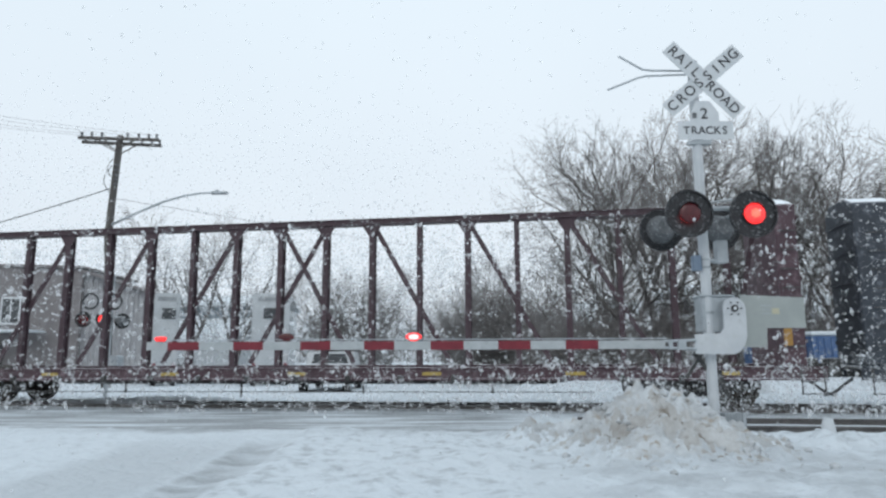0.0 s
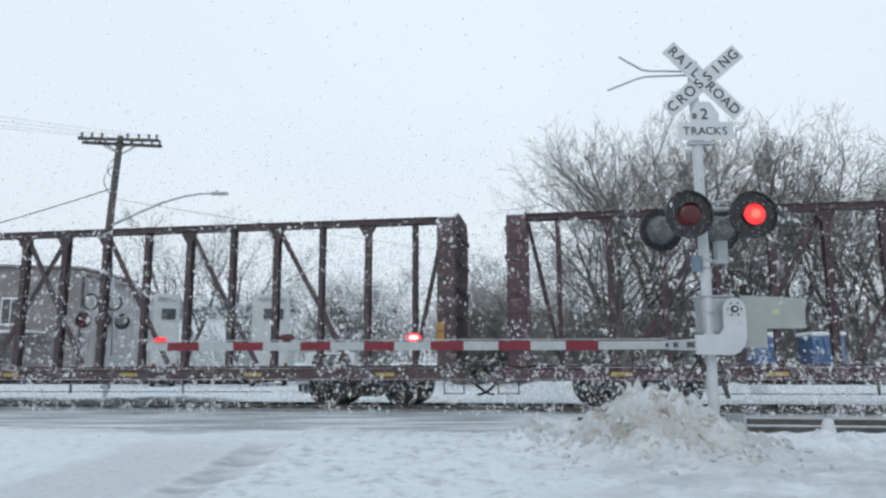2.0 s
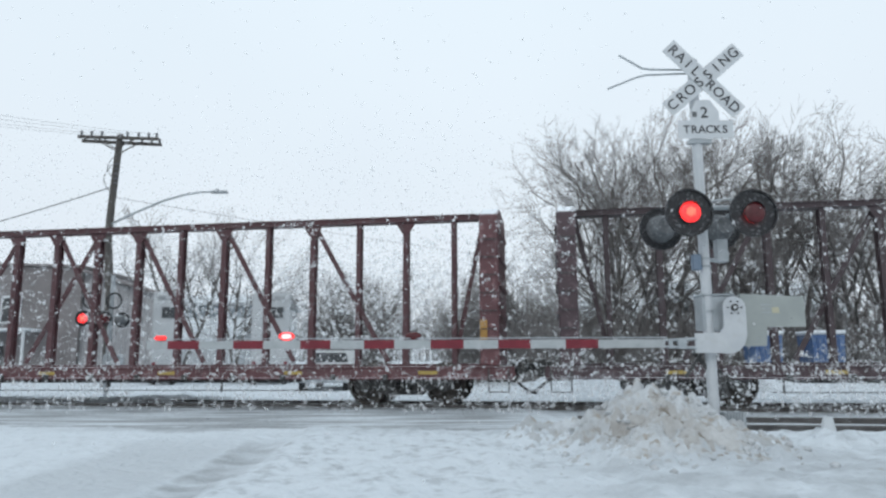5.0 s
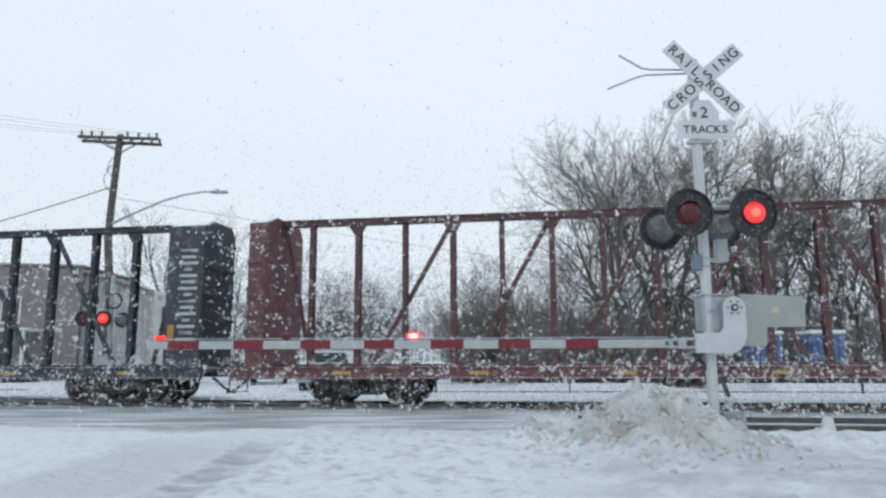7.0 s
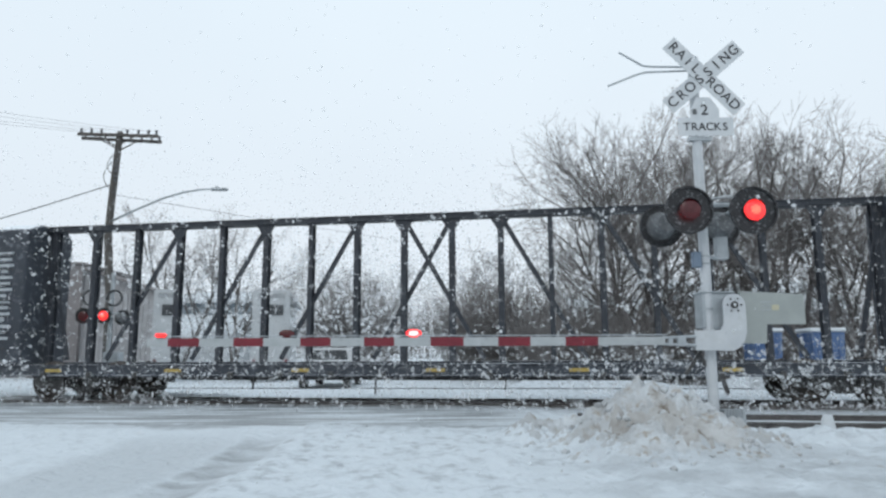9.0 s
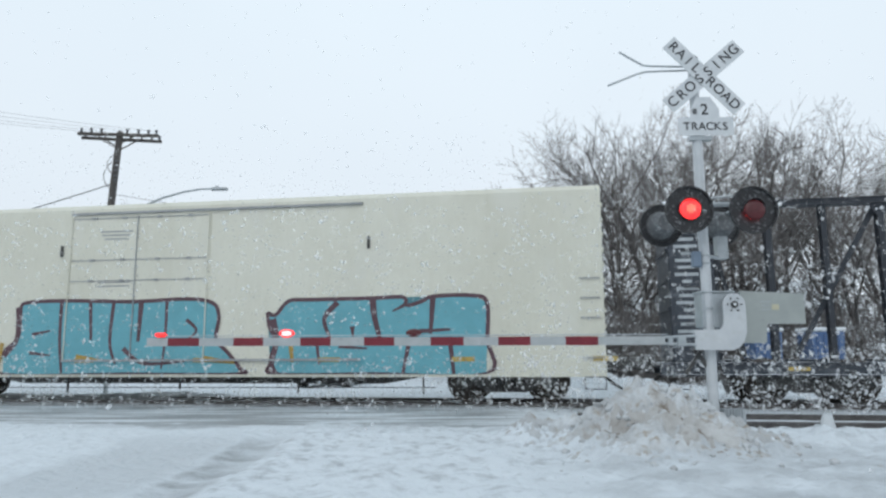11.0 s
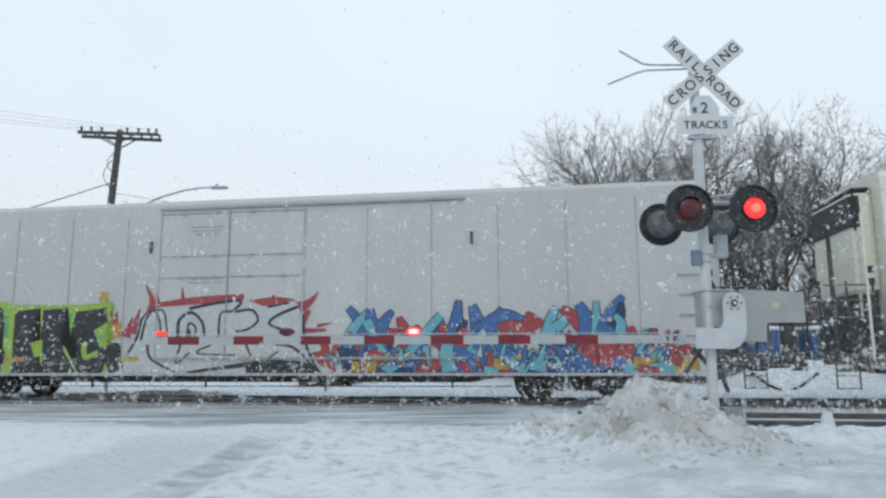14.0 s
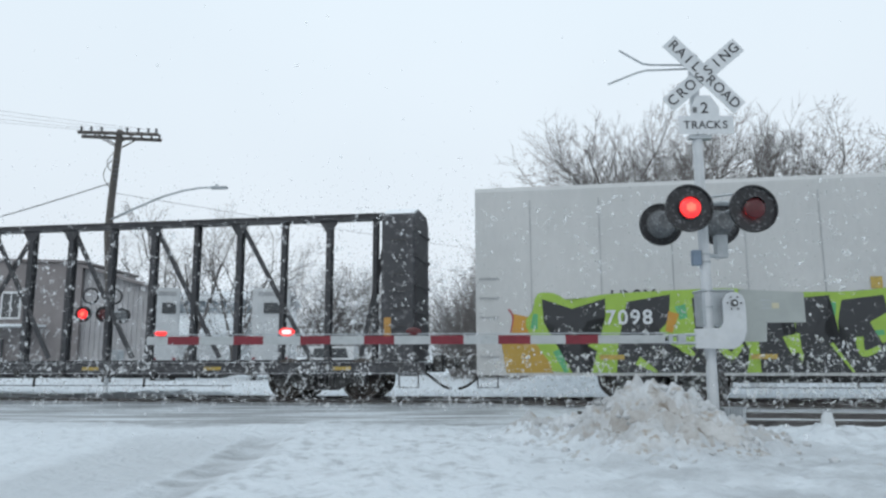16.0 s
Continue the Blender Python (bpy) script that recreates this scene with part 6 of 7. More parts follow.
def build_shed():
    p = thing("storage_shed", pose(-23, 40, -0.2), "taupe metal shed with a low snow-edged roof, across the tracks", "building")
    bm = bmesh.new()
    plate(bm, [(-9, 0), (-9, 5.2), (-2.8, 6.75), (2.1, 6.6), (2.1, 0)], 0, 7)
    part("wall", bm, M_SHED, p, "dark taupe metal wall")
    bm = bmesh.new()
    plate(bm, [(2.1, 0), (2.1, 6.35), (6.55, 5.0), (6.55, 0)], 0.3, 2.6)
    part("wall", bm, M_SHED_LIGHT, p, "lighter ribbed wall of the lean-to")
    for k in range(15):
        bm = bmesh.new()
        x = 2.3 + 0.3 * k
        box(bm, (x, 0.27, (6.4 - 0.3 * (x - 2.1)) / 2), (0.05, 0.05, 6.3 - 0.3 * (x - 2.1)))
        part("siding_rib", bm, M_SHED_LIGHT, p)
    for a, b in (((-9.2, 5.2), (-2.8, 6.8)), ((-2.8, 6.8), (2.2, 6.65)), ((2.1, 6.42), (6.75, 5.0))):
        bm = bmesh.new()
        d = 2.8 if a[0] > 0 else 7.5
        bar(bm, (a[0], d / 2 - 0.2, a[1] + 0.05), (b[0], d / 2 - 0.2, b[1] + 0.05), d, 0.14)
        part("roof", bm, M_SHED, p, "low-pitched roof")
    for x in (-4.6, -1.85):
        bm = bmesh.new()
        box(bm, (x, -0.02, 4.2), (1.15, 0.1, 1.6))
        w = part("window", bm, M_HOUSEWHITE, p, "white-framed window")
        for dx in (-0.26, 0.26):
            bm = bmesh.new()
            box(bm, (x + dx, -0.075, 4.2), (0.44, 0.02, 1.36))
            part("pane", bm, M_GLASS, w)
    bm = bmesh.new()
    box(bm, (-3, -0.9, 3.0), (6.5, 1.8, 0.12))
    part("porch_roof", bm, M_SNOWROOF, p, "snow-covered porch roof")
    for x in (-6, -3, 0):
        bm = bmesh.new()
        box(bm, (x, -1.7, 1.5), (0.12, 0.12, 3.0))
        part("porch_post", bm, M_HOUSEWHITE, p)
    bm = bmesh.new()
    box(bm, (-3.2, -0.1, 1.2), (2.2, 0.1, 2.2))
    part("door", bm, M_GLASS, p, "dark double door")


build_shed()


def build_house(x, y, w, d, wall_h, rise, label, lower, upper, rz=0):
    p = thing("house", pose(x, y, -0.1, 0, 0, rz), label, "house")
    bm = bmesh.new()
    box(bm, (0, d / 2, wall_h / 2), (w, d, wall_h))
    part("wall", bm, lower, p)
    bm = bmesh.new()
    box(bm, (0, -0.02, wall_h - 0.55), (w + 0.02, 0.1, 1.05))
    part("fascia", bm, upper, p, "blue-grey upper siding")
    bm = bmesh.new()
    out = [(-0.6, wall_h), (d / 2, wall_h + rise), (d + 0.6, wall_h), (d + 0.6, wall_h + 0.18), (d / 2, wall_h + rise + 0.25), (-0.6, wall_h + 0.22)]
    plate(bm, out, -w / 2 - 0.4, w / 2 + 0.4)
    bmesh.ops.rotate(bm, verts=bm.verts, matrix=Matrix.Rotation(radians(90), 3, "Z"))
    bmesh.ops.scale(bm, verts=bm.verts, vec=(-1, 1, 1))
    part("roof", bm, M_SNOWROOF, p, "roof under a thick layer of snow")
    for k in range(2):
        bm = bmesh.new()
        box(bm, (-w / 4 + k * w / 2, -0.06, wall_h * 0.42), (w * 0.33, 0.08, wall_h * 0.62))
        g = part("garage_door", bm, M_HOUSEWHITE, p, "white panelled garage door")
        for q in range(3):
            bm = bmesh.new()
            box(bm, (-w / 4 + k * w / 2, -0.105, wall_h * (0.22 + 0.2 * q)), (w * 0.32, 0.012, 0.04))
            part("panel_joint", bm, M_SEAM, g)
    return p


white_house = build_house(-19, 60, 9, 9, 5.9, 1.05, "white house with blue-grey fascia under a snowy roof", M_HOUSEWHITE, M_FASCIA)
bm = bmesh.new()
channel(bm, [(-0.1, 4.85), (-6, 2.75), (-6, 2.55), (-0.1, 4.65)], -4.3, 2.6)
part("garage_roof", bm, M_SNOWROOF, white_house, "low garage roof deep in snow")
bm = bmesh.new()
box(bm, (-0.85, -2.9, 1.25), (6.5, 5.6, 2.5))
part("garage_wall", bm, M_HOUSEWHITE, white_house, "white garage wall")
build_house(21, 44, 9.5, 9, 4.1, 2.0, "pale house with snow-covered roof behind bare trees", M_HOUSEWHITE, M_SHED_LIGHT, 6)
build_house(13, 48, 7, 8, 3.6, 1.6, "small grey house behind the brush and bare trees", M_SHED_LIGHT, M_SHED, -4)


# ---- vehicles and containers ----
M_CARWHITE = mat("white_vehicle_paint", (0.44, 0.46, 0.475), (0.54, 0.555, 0.565), 0.4, scale=1.2, fine=12, bump=0.04, snow=0.4)
M_TAIL = mat("lit_tail_lamp", (0.9, 0.02, 0.03), (1.0, 0.04, 0.05), 0.3, glow=0.9)
M_CONTAINER = mat("blue_painted_steel", (0.06, 0.12, 0.26), (0.10, 0.17, 0.32), 0.55, scale=2, fine=16, snow=0.8, speck=(0.2, 0.25, 0.33))


def wheel(parent, x, y, r=0.38):
    bm = bmesh.new()
    tube(bm, [(x - 0.12, y, r), (x - 0.1, y, r), (x + 0.1, y, r), (x + 0.12, y, r)], r, r, 18)
    w = part("wheel", bm, M_RUBBER, parent, "black tyre")
    bm = bmesh.new()
    tube(bm, [(x - 0.13, y, r), (x + 0.13, y, r)], r * 0.55, r * 0.55, 14)
    part("rim", bm, M_GALV, w)


def box_truck(x, y, rz, h, label, w=2.1, ln=5.5):
    p = thing("box_truck", pose(x, y, -0.15, 0, 0, rz), label, "truck")
    bm = bmesh.new()
    box(bm, (0, ln / 2, (h + 0.7) / 2), (w, ln, h - 0.7))
    bevel(bm, 0.06, 2)
    part("body", bm, M_CARWHITE, p, "white boxy body")
    bm = bmesh.new()
    box(bm, (0.1, -0.02, h - 0.95), (w * 0.52, 0.06, 0.5))
    part("window", bm, M_GLASS, p, "dark rear window")
    bm = bmesh.new()
    box(bm, (0, 0.0, h - 0.28), (w * 0.7, 0.06, 0.2))
    part("sign_strip", bm, M_SEAM, p)
    bm = bmesh.new()
    box(bm, (0, -0.08, 0.6), (w, 0.16, 0.2))
    part("bumper", bm, M_STEEL, p)
    for s in (-1, 1):
        bm = bmesh.new()
        box(bm, (s * (w / 2 - 0.15), -0.02, 1.0), (0.16, 0.06, 0.3))
        part("tail_lamp", bm, M_RED, p, "unlit red tail lamp")
        for q in (1.0, ln - 1.1):
            wheel(p, s * (w / 2 - 0.15), q, 0.42)
    return p


box_truck(-12.72, 32, 22, 4.35, "tall white van parked beyond the far signal", 1.15)
box_truck(-8.15, 33, 14, 4.4, "white box truck parked near the snowy house", 1.75)


def pickup(x, y, label):
    p = thing("pickup_truck", pose(x, y, -0.16), label, "pickup truck")
    bm = bmesh.new()
    prof = [(0, 0.45), (0, 1.02), (1.7, 1.02), (1.85, 1.08), (2.1, 1.58), (3.3, 1.6), (3.95, 1.08), (5.3, 1.0), (5.4, 0.5), (5.2, 0.38), (0.1, 0.38)]
    plate(bm, prof, -0.95, 0.95)
    bmesh.ops.rotate(bm, verts=bm.verts, matrix=Matrix.Rotation(radians(90), 3, "Z"))
    bevel(bm, 0.04, 2)
    part("body", bm, M_CARWHITE, p, "white snow-dusted body")
    bm = bmesh.new()
    plate(bm, [(-0.72, 1.12), (0.72, 1.12), (0.62, 1.5), (-0.62, 1.5)], 1.86, 2.0)
    part("rear_window", bm, M_GLASS, p, "dark rear window")
    bm = bmesh.new()
    box(bm, (0, -0.05, 0.78), (1.5, 0.03, 0.4))
    part("tailgate", bm, M_CARWHITE, p)
    bm = bmesh.new()
    box(bm, (0, -0.12, 0.5), (1.8, 0.16, 0.16))
    bevel(bm, 0.02)
    part("bumper", bm, M_GALV, p, "grey steel bumper")
    bm = bmesh.new()
    box(bm, (0, -0.2, 0.62), (0.34, 0.02, 0.12))
    part("plate_bar", bm, M_SEAM, p)
    for s in (-1, 1):
        bm = bmesh.new()
        box(bm, (s * 0.88, -0.04, 0.9), (0.12, 0.08, 0.26))
        part("tail_lamp", bm, M_TAIL if s < 0 else M_RED, p, "lit red tail lamp" if s < 0 else "red tail lamp")
        for q in (0.95, 4.4):
            wheel(p, s * 0.83, q)
    return p


pickup(-4.5, 26, "white pickup truck dusted with snow beyond the tracks")


def container(x, y, w):
    p = thing("waste_container", pose(x, y, -0.1, 0, 0, -4), "blue steel waste container with snow on its lid", "container", "blue containers")
    bm = bmesh.new()
    plate(bm, [(-w / 2, 0.1), (w / 2, 0.1), (w / 2 + 0.08, 1.95), (-w / 2 - 0.08, 1.95)], -0.6, 0.6)
    part("bin", bm, M_CONTAINER, p)
    for k in range(4):
        bm = bmesh.new()
        box(bm, (-w / 2 + w * (k + 0.5) / 4, -0.62, 1.0), (0.06, 0.06, 1.7))
        part("rib", bm, M_CONTAINER, p)
    bm = bmesh.new()
    box(bm, (0, 0, 2.03), (w + 0.25, 1.35, 0.14))
    bevel(bm, 0.04)
    part("lid", bm, M_SNOWROOF, p, "snow-covered lid")


container(11.45, 25.2, 0.8)
container(13.45, 25.0, 0.95)

# ---- trees ----
M_BARK = mat("grey_brown_bark", (0.09, 0.082, 0.078), (0.17, 0.158, 0.15), 0.9, scale=3, fine=30, stretch=(2, 2, 0.4), snow=0.55)
M_TWIG = mat("grey_twigs", (0.15, 0.138, 0.134), (0.24, 0.225, 0.22), 0.9, scale=0.6, fine=12, bump=0)


class Limbs:
    """Tapered limbs gathered as plain lists, for one mesh."""

    def __init__(self):
        self.v, self.f = [], []

    def limb(self, pts, r0, r1, seg):
        base, n = len(self.v), len(pts)
        for i, p in enumerate(pts):
            d = (pts[min(i + 1, n - 1)] - pts[max(i - 1, 0)]).normalized()
            a = d.orthogonal().normalized()
            b = d.cross(a)
            r = r0 + (r1 - r0) * i / (n - 1)
            for k in range(seg):
                q = p + r * (math.cos(k * math.tau / seg) * a + math.sin(k * math.tau / seg) * b)
                self.v.append((q.x, q.y, q.z))
        for i in range(n - 1):
            for k in range(seg):
                u, w = base + i * seg, base + (i + 1) * seg
                self.f.append((u + k, u + (k + 1) % seg, w + (k + 1) % seg, w + k))

    def mesh(self, name, m):
        me = bpy.data.meshes.new(name)
        me.from_pydata(self.v, [], self.f)
        me.materials.append(m)
        me.shade_smooth()
        return me


def grow(rng, trunk, crown, p, d, ln, r, level, depth, up, counts):
    n = 5 if level < 2 else (4 if level < 4 else 3)
    pts, q, e = [p], p.copy(), d.copy()
    for i in range(n):
        wob = Vector((rng.gauss(0, 1), rng.gauss(0, 1), rng.gauss(0, 0.7))) * (0.085 + 0.04 * level)
        e = (e + wob + Vector((0, 0, up))).normalized()
        q = q + e * (ln / n)
        pts.append(q)
    (trunk if level < 2 else crown).limb(pts, r, r * (0.5 if level < depth else 0.45), 7 if level < 2 else (4 if level < 4 else 3))
    if level >= depth:
        return
    k = counts[min(level, len(counts) - 1)]
    for i in range(k):
        t = 0.28 + 0.72 * (i + rng.random()) / k
        j = min(n - 1, int(t * n))
        at = pts[j].lerp(pts[j + 1], t * n - j)
        along = (pts[j + 1] - pts[j]).normalized()
        side = along.orthogonal().normalized()
        side.rotate(Matrix.Rotation(rng.uniform(0, math.tau), 3, along))
        ang = radians(rng.uniform(22, 52))
        new_d = (along * math.cos(ang) + side * math.sin(ang)).normalized()
        grow(rng, trunk, crown, at, new_d, ln * rng.uniform(0.42, 0.68) * (1.15 - 0.35 * t), max(0.008, r * rng.uniform(0.42, 0.6) * (1.1 - 0.5 * t)), level + 1, depth, up, counts)


def tree(x, y, height, seed, label, stems=1, spread=0.3, depth=4, counts=(7, 6, 5, 4), up=0.05, name="bare_tree", z=-0.2, r=None):
    rng = random.Random(seed)
    trunk, crown = Limbs(), Limbs()
    for s in range(stems):
        a = math.tau * s / stems + rng.random()
        d = Vector((math.cos(a) * spread * (1 if stems > 1 else 0.2), math.sin(a) * spread * (1 if stems > 1 else 0.2), 1)).normalized()
        grow(rng, trunk, crown, Vector((rng.uniform(-0.3, 0.3), rng.uniform(-0.3, 0.3), 0)) * (stems > 1), d, height * rng.uniform(0.55, 0.7), (r or height * 0.016) / stems ** 0.3, 0, depth, up, counts)
    t = thing(name, pose(x, y, z), label, "tree", "bare trees beyond the tracks")
    part("trunk", trunk.mesh("trunk", M_BARK), None, t, "grey-brown trunk and limbs")
    part("crown", crown.mesh("crown", M_TWIG), None, t, "many thin leafless twigs")
    return t


BARE = "tall leafless tree with many fine grey twigs"
tree(8.0, 31, 12.8, 71, "broad leafless tree with several stems and fine twigs", 6, 0.34, 4, (8, 6, 5, 5), 0.06)
tree(10.6, 33.5, 12.9, 22, BARE, 3, 0.3, 4, (8, 6, 5, 4), 0.06)
tree(13.4, 31.5, 12.3, 23, BARE, 3, 0.34, 4, (8, 6, 5, 4), 0.05)
tree(17.0, 34, 13.0, 24, BARE, 3, 0.36, 4, (8, 7, 6, 4), 0.03)
tree(19.8, 32.5, 13.0, 25, "leafless tree with a rounded crown of crossing limbs", 4, 0.46, 4, (9, 7, 6, 4), 0.0)
tree(22.8, 34, 12.8, 26, BARE, 3, 0.42, 4, (8, 7, 5, 4), 0.02)
tree(4.9, 33, 7.2, 27, "small leafless tree with spreading twigs", 4, 0.5, 4, (7, 5, 5, 4), 0.05)
tree(-19.2, 52, 13.2, 31, BARE, 2, 0.3, 4, (7, 5, 4, 4))
tree(-15.6, 53, 12.2, 32, BARE, 3, 0.35, 4, (6, 5, 4, 4))
tree(-9.6, 62, 10.5, 33, "misty leafless tree far down the road", 4, 0.4, 4, (7, 5, 5, 4))
tree(-6.8, 66, 11.5, 34, "misty leafless tree far down the road", 5, 0.42, 4, (7, 6, 5, 4))
tree(-24.6, 56, 9.5, 35, BARE, 2, 0.3, 4, (6, 5, 4, 3))


def brush(name, boxes, seed, label, count, tall, thick=0.012):
    """Undergrowth: many thin upright stems with side twigs."""
    rng = random.Random(seed)
    limbs = Limbs()
    for k in range(count):
        x0, x1, y0, y1 = rng.choice(boxes)
        p = Vector((rng.uniform(x0, x1), rng.uniform(y0, y1), 0))
        p.z = ground_height(p.x, p.y) - 0.05
        h = tall * rng.uniform(0.45, 1.0)
        d = Vector((rng.gauss(0, 0.25), rng.gauss(0, 0.25), 1)).normalized()
        pts = [p]
        for i in range(4):
            d = (d + Vector((rng.gauss(0, 0.12), rng.gauss(0, 0.12), 0))).normalized()
            pts.append(pts[-1] + d * h / 4)
        limbs.limb(pts, thick * 1.6, thick * 0.5, 3)
        for i in range(6):
            t = rng.uniform(0.2, 0.95) * 4
            j = min(3, int(t))
            at = pts[j].lerp(pts[j + 1], t - j)
            e = (d + Vector((rng.gauss(0, 0.6), rng.gauss(0, 0.6), rng.gauss(0, 0.2)))).normalized()
            ln = h * rng.uniform(0.12, 0.3)
            limbs.limb([at, at + e * ln * 0.5, at + (e + Vector((0, 0, 0.15))) * ln], thick * 0.8, thick * 0.4, 3)
    ob = new(name, limbs.mesh(name, M_TWIG))
    tagged(ob, label, "undergrowth", kind="stuff")


brush("undergrowth", [(3.2, 11, 26, 31), (4, 16, 27.5, 33)], 41, "dense leafless undergrowth below the trees", 1600, 3.4)
brush("undergrowth", [(4.5, 22, 30, 36)], 42, "tall leafless saplings among the trees", 520, 6.2, 0.016)
brush("undergrowth", [(-11, -5, 58, 70)], 43, "misty thicket beside the far road", 420, 8.0, 0.013)
brush("undergrowth", [(0.4, 4.6, 33, 40)], 45, "leafless scrub beside the far road", 900, 5.2)


def far_woods(name, x0, x1, y0, y1, seed, count, tall, label):
    rng = random.Random(seed)
    limbs = Limbs()
    for k in range(count):
        p = Vector((rng.uniform(x0, x1), rng.uniform(y0, y1), 0))
        p.z = ground_height(p.x, p.y) - 0.3
        h = tall * rng.uniform(0.6, 1.05)
        limbs.limb([p, p + Vector((rng.gauss(0, 0.3), 0, h * 0.5)), p + Vector((rng.gauss(0, 0.6), 0, h))], 0.16, 0.03, 3)
        for i in range(14):
            t = rng.uniform(0.2, 0.98)
            at = p + Vector((0, 0, h * t))
            e = Vector((rng.gauss(0, 0.7), rng.gauss(0, 0.3), 0.8)).normalized() * h * 0.3 * (1.15 - t)
            limbs.limb([at, at + e * 0.6, at + e + Vector((0, 0, 0.3))], 0.07, 0.02, 3)
    tagged(new(name, limbs.mesh(name, M_TWIG)), label, "woods", kind="stuff")


far_woods("far_woods", -60, 4, 150, 185, 51, 420, 11.5, "pale distant leafless woods across the horizon")
far_woods("far_woods", 14, 90, 120, 170, 52, 420, 11.5, "pale distant leafless woods behind the houses")
far_woods("far_woods", -95, -30, 100, 140, 53, 300, 11, "pale distant leafless woods behind the shed")


# ---- falling snow: rigid drifts of flakes that sink through the view ----
M_FLAKE = bpy.data.materials.new("snow_flake")
M_FLAKE.use_nodes = True
fn, fl = M_FLAKE.node_tree.nodes, M_FLAKE.node_tree.links
fn.clear()
flake_noise, flake_ramp = fn.new("ShaderNodeTexNoise"), fn.new("ShaderNodeValToRGB")
flake_noise.inputs["Scale"].default_value = 30
flake_ramp.color_ramp.elements[0].color, flake_ramp.color_ramp.elements[1].color = (0.93, 0.945, 0.96, 1), (0.97, 0.975, 0.98, 1)
flake_dif, flake_thru, flake_mix, flake_out = fn.new("ShaderNodeBsdfDiffuse"), fn.new("ShaderNodeBsdfTranslucent"), fn.new("ShaderNodeMixShader"), fn.new("ShaderNodeOutputMaterial")
flake_mix.inputs[0].default_value = 0.5
fl.new(flake_noise.outputs["Fac"], flake_ramp.inputs[0])
fl.new(flake_ramp.outputs[0], flake_dif.inputs["Color"])
fl.new(flake_ramp.outputs[0], flake_thru.inputs["Color"])
fl.new(flake_dif.outputs[0], flake_mix.inputs[1])
fl.new(flake_thru.outputs[0], flake_mix.inputs[2])
flake_air, flake_gap = fn.new("ShaderNodeBsdfTransparent"), fn.new("ShaderNodeMixShader")
flake_geo, flake_range = fn.new("ShaderNodeNewGeometry"), fn.new("ShaderNodeMapRange")
flake_range.inputs["To Min"].default_value, flake_range.inputs["To Max"].default_value = 0.5, 0.92
fl.new(flake_geo.outputs["Random Per Island"], flake_range.inputs["Value"])
fl.new(flake_range.outputs[0], flake_gap.inputs[0])
fl.new(flake_mix.outputs[0], flake_gap.inputs[1])
fl.new(flake_air.outputs[0], flake_gap.inputs[2])
fl.new(flake_gap.outputs[0], flake_out.inputs[0])


def snowfall(y0, y1, count, r0, r1, fall, drift, seed, label, low=-0.2, high=0.53):
    rng = random.Random(seed)
    verts, faces = [], []
    octa = ((1, 0, 0), (-1, 0, 0), (0, 1, 0), (0, -1, 0), (0, 0, 1), (0, 0, -1))
    tris = ((0, 2, 4), (2, 1, 4), (1, 3, 4), (3, 0, 4), (2, 0, 5), (1, 2, 5), (3, 1, 5), (0, 3, 5))
    for k in range(count):
        y = y0 + (y1 - y0) * rng.random() ** 0.8
        t = -0.5 + 17 * rng.random() ** 1.25
        x = rng.uniform(-0.68, 0.68) * y - drift * t
        z = 1.0 + rng.uniform(low, high) * y + fall * t
        r = r0 + (r1 - r0) * rng.random() ** 2.2
        turn = Euler((rng.uniform(0, 3), rng.uniform(0, 3), rng.uniform(0, 3))).to_matrix()
        s = Vector((r * rng.uniform(0.7, 1.2), r * rng.uniform(0.7, 1.2), r * rng.uniform(0.5, 1.0)))
        base = len(verts)
        for v in octa:
            q = turn @ Vector((v[0] * s.x, v[1] * s.y, v[2] * s.z))
            verts.append((x + q.x, y + q.y, z + q.z))
        faces += [(base + a, base + b, base + c) for a, b, c in tris]
    me = bpy.data.meshes.new("snowfall")
    me.from_pydata(verts, [], faces)
    me.materials.append(M_FLAKE)
    ob = tagged(new("snowfall", me), label, "snow", "falling snow", "stuff")
    MOVES.append((ob, [(t, pose(drift * t, 0, -fall * t)) for t in range(0, 17, 2)]))


snowfall(2.6, 7, 1500, 0.004, 0.015, 1.5, 0.5, 61, "large white snowflakes falling close to the road")
snowfall(7, 14, 4500, 0.008, 0.032, 1.3, 0.4, 62, "white snowflakes falling before the train")
snowfall(21, 34, 16000, 0.016, 0.055, 0.25, 1.5, 63, "white snowflakes driven through the trees beyond the train", -0.04, 0.30)
snowfall(36, 110, 60000, 0.07, 0.19, 0.2, 1.5, 64, "thick driven snow that veils the far trees", -0.03, 0.15)


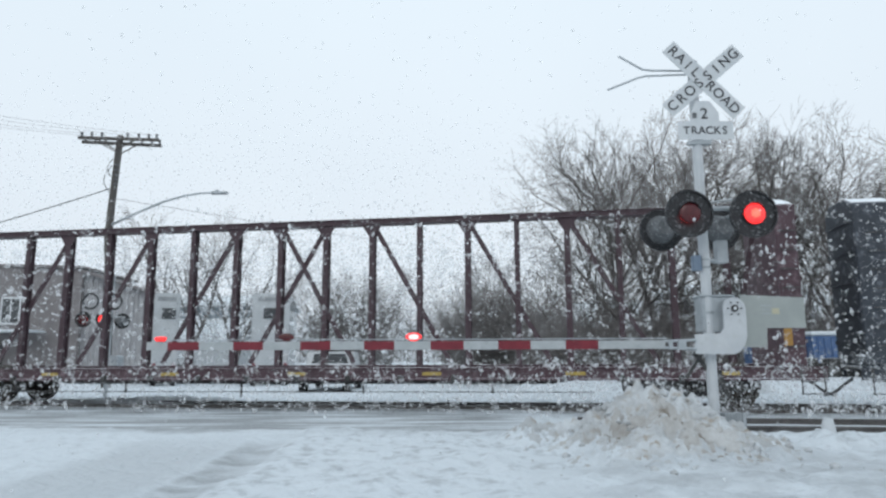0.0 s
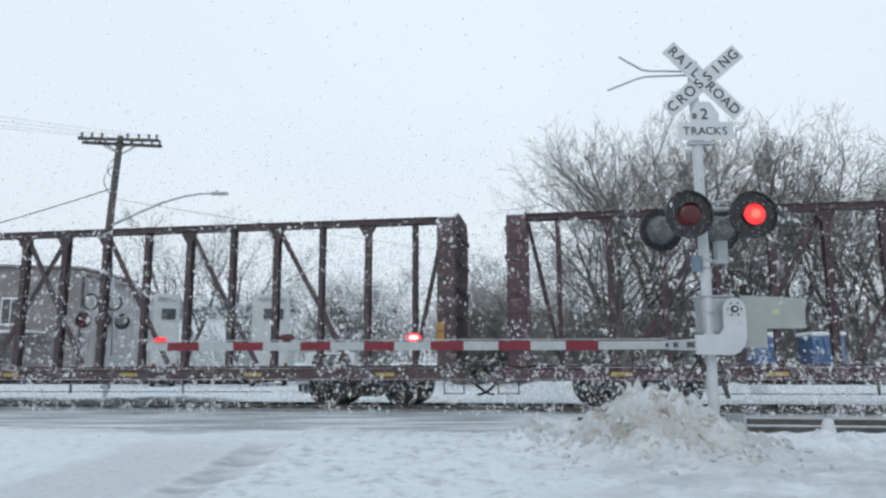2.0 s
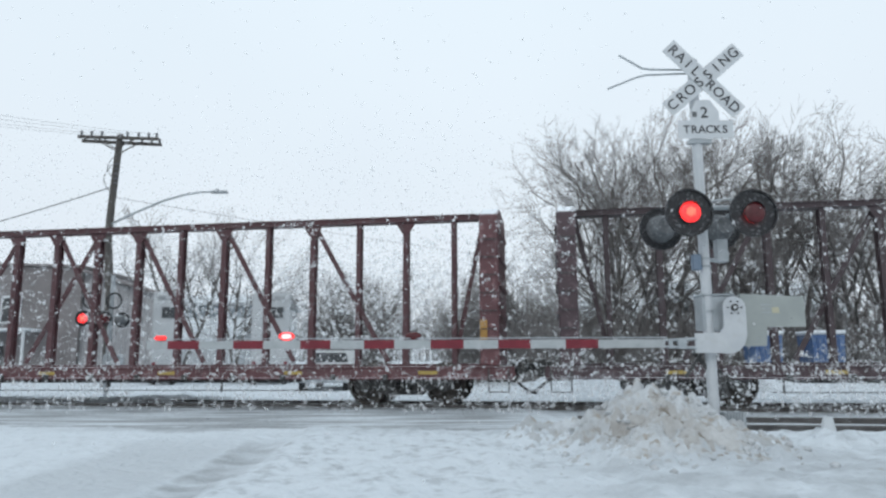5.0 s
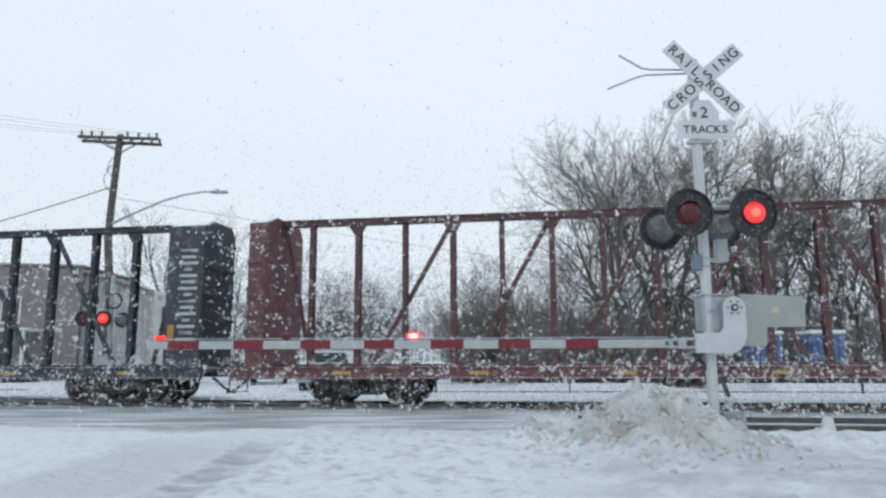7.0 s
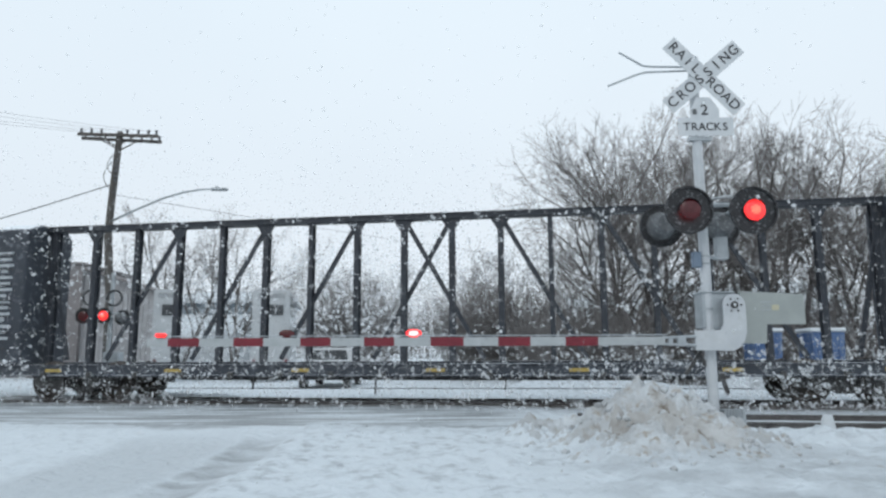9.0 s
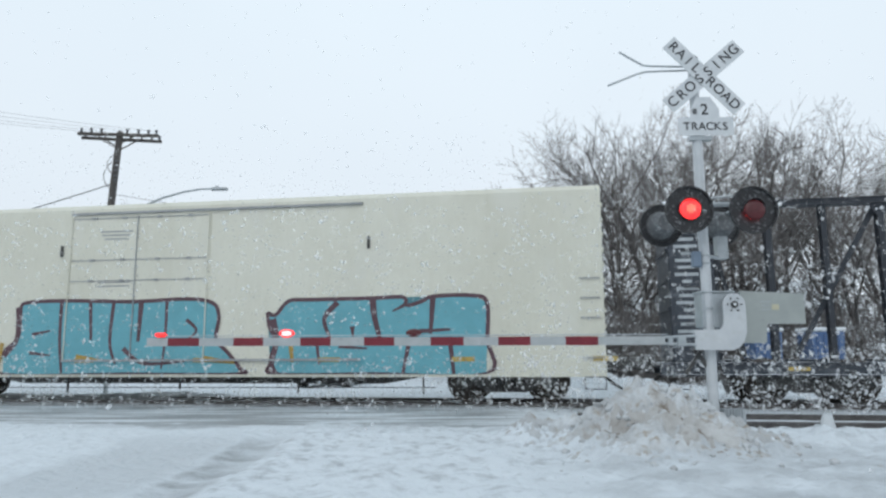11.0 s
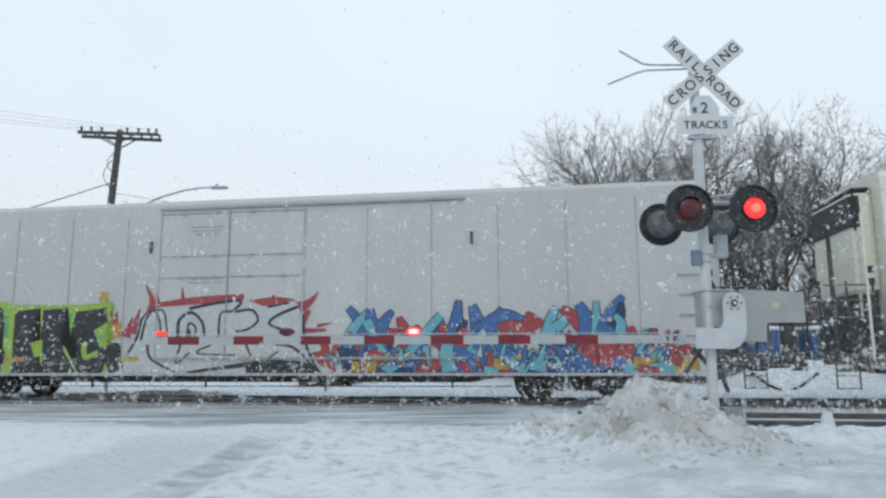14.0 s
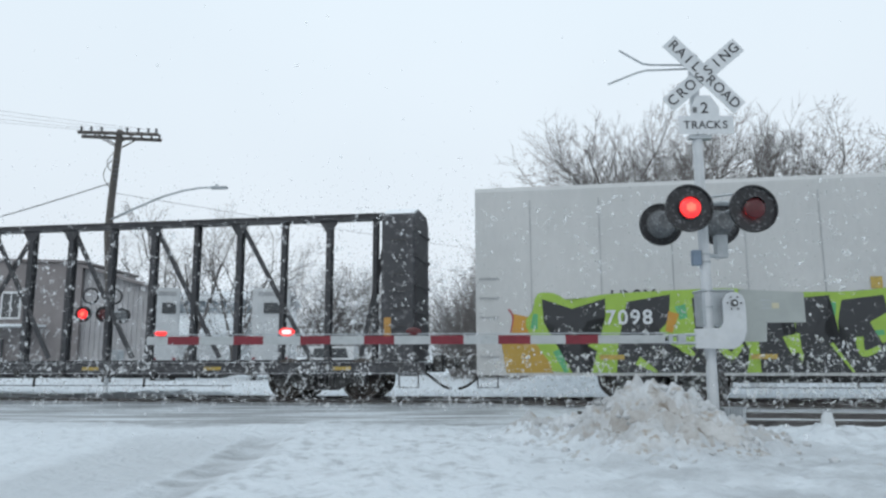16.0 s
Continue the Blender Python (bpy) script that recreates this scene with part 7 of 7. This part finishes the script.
def blown_snow(count, seed, x0, x1, near, far, tall, power, rows, lumps=5, size=0.034):
    """Powder whirled up beside the train: ragged clumps of small flakes."""
    rng = random.Random(seed)
    verts, faces = [], []
    octa = ((1, 0, 0), (-1, 0, 0), (0, 1, 0), (0, -1, 0), (0, 0, 1), (0, 0, -1))
    tris = ((0, 2, 4), (2, 1, 4), (1, 3, 4), (3, 0, 4), (2, 0, 5), (1, 2, 5), (3, 1, 5), (0, 3, 5))
    for k in range(count):
        x, y, z = x1 - (x1 - x0) * rng.random() ** 1.25, rng.uniform(near, far), 0.02 + tall * rng.random() ** power
        reach = size * (0.3 + 2.2 * rng.random() ** 3)
        for q in range(rng.randint(1, lumps)):
            r = (0.25 + 0.75 * rng.random()) * reach * 0.55
            c = Vector((x + rng.gauss(0, reach), y + rng.gauss(0, reach), max(0.0, z + rng.gauss(0, reach * 0.6))))
            turn = Euler((rng.uniform(0, 3), rng.uniform(0, 3), rng.uniform(0, 3))).to_matrix()
            s = Vector((r * rng.uniform(0.7, 1.8), r * rng.uniform(0.5, 1.0), r * rng.uniform(0.5, 1.1)))
            base = len(verts)
            for v in octa:
                w = c + turn @ Vector((v[0] * s.x, v[1] * s.y, v[2] * s.z))
                verts.append((w.x, w.y, w.z))
            faces += [(base + a, base + b, base + c2) for a, b, c2 in tris]
    me = bpy.data.meshes.new("blown_snow")
    me.from_pydata(verts, [], faces)
    me.materials.append(M_FLAKE)
    ob = tagged(new("blown_snow", me), "white powder snow whirled up beside the train's wheels", "snow", "falling snow", "stuff")
    MOVES.append((ob, rows))


def drifting(speed):
    return [(t, on_track(speed * t, 0, 0)) for t in range(0, 17, 2)]


def swirling(reach):
    return [(t, on_track(reach * math.sin(0.9 * t), 0, 0.1 * math.sin(1.7 * t))) for t in range(0, 17)]


blown_snow(8500, 65, -49, 13, -2.5, -1.65, 1.1, 1.3, drifting(2.2), 6, 0.042)
blown_snow(11500, 66, -40, 13, -3.4, -1.7, 4.2, 1.0, drifting(1.6), 6, 0.042)
blown_snow(1500, 67, 2.6, 14, -2.9, -1.7, 1.25, 1.2, swirling(0.7), 6, 0.046)


def motions():
    for ob, rows in MOVES:
        walk(ob, rows)


motions()
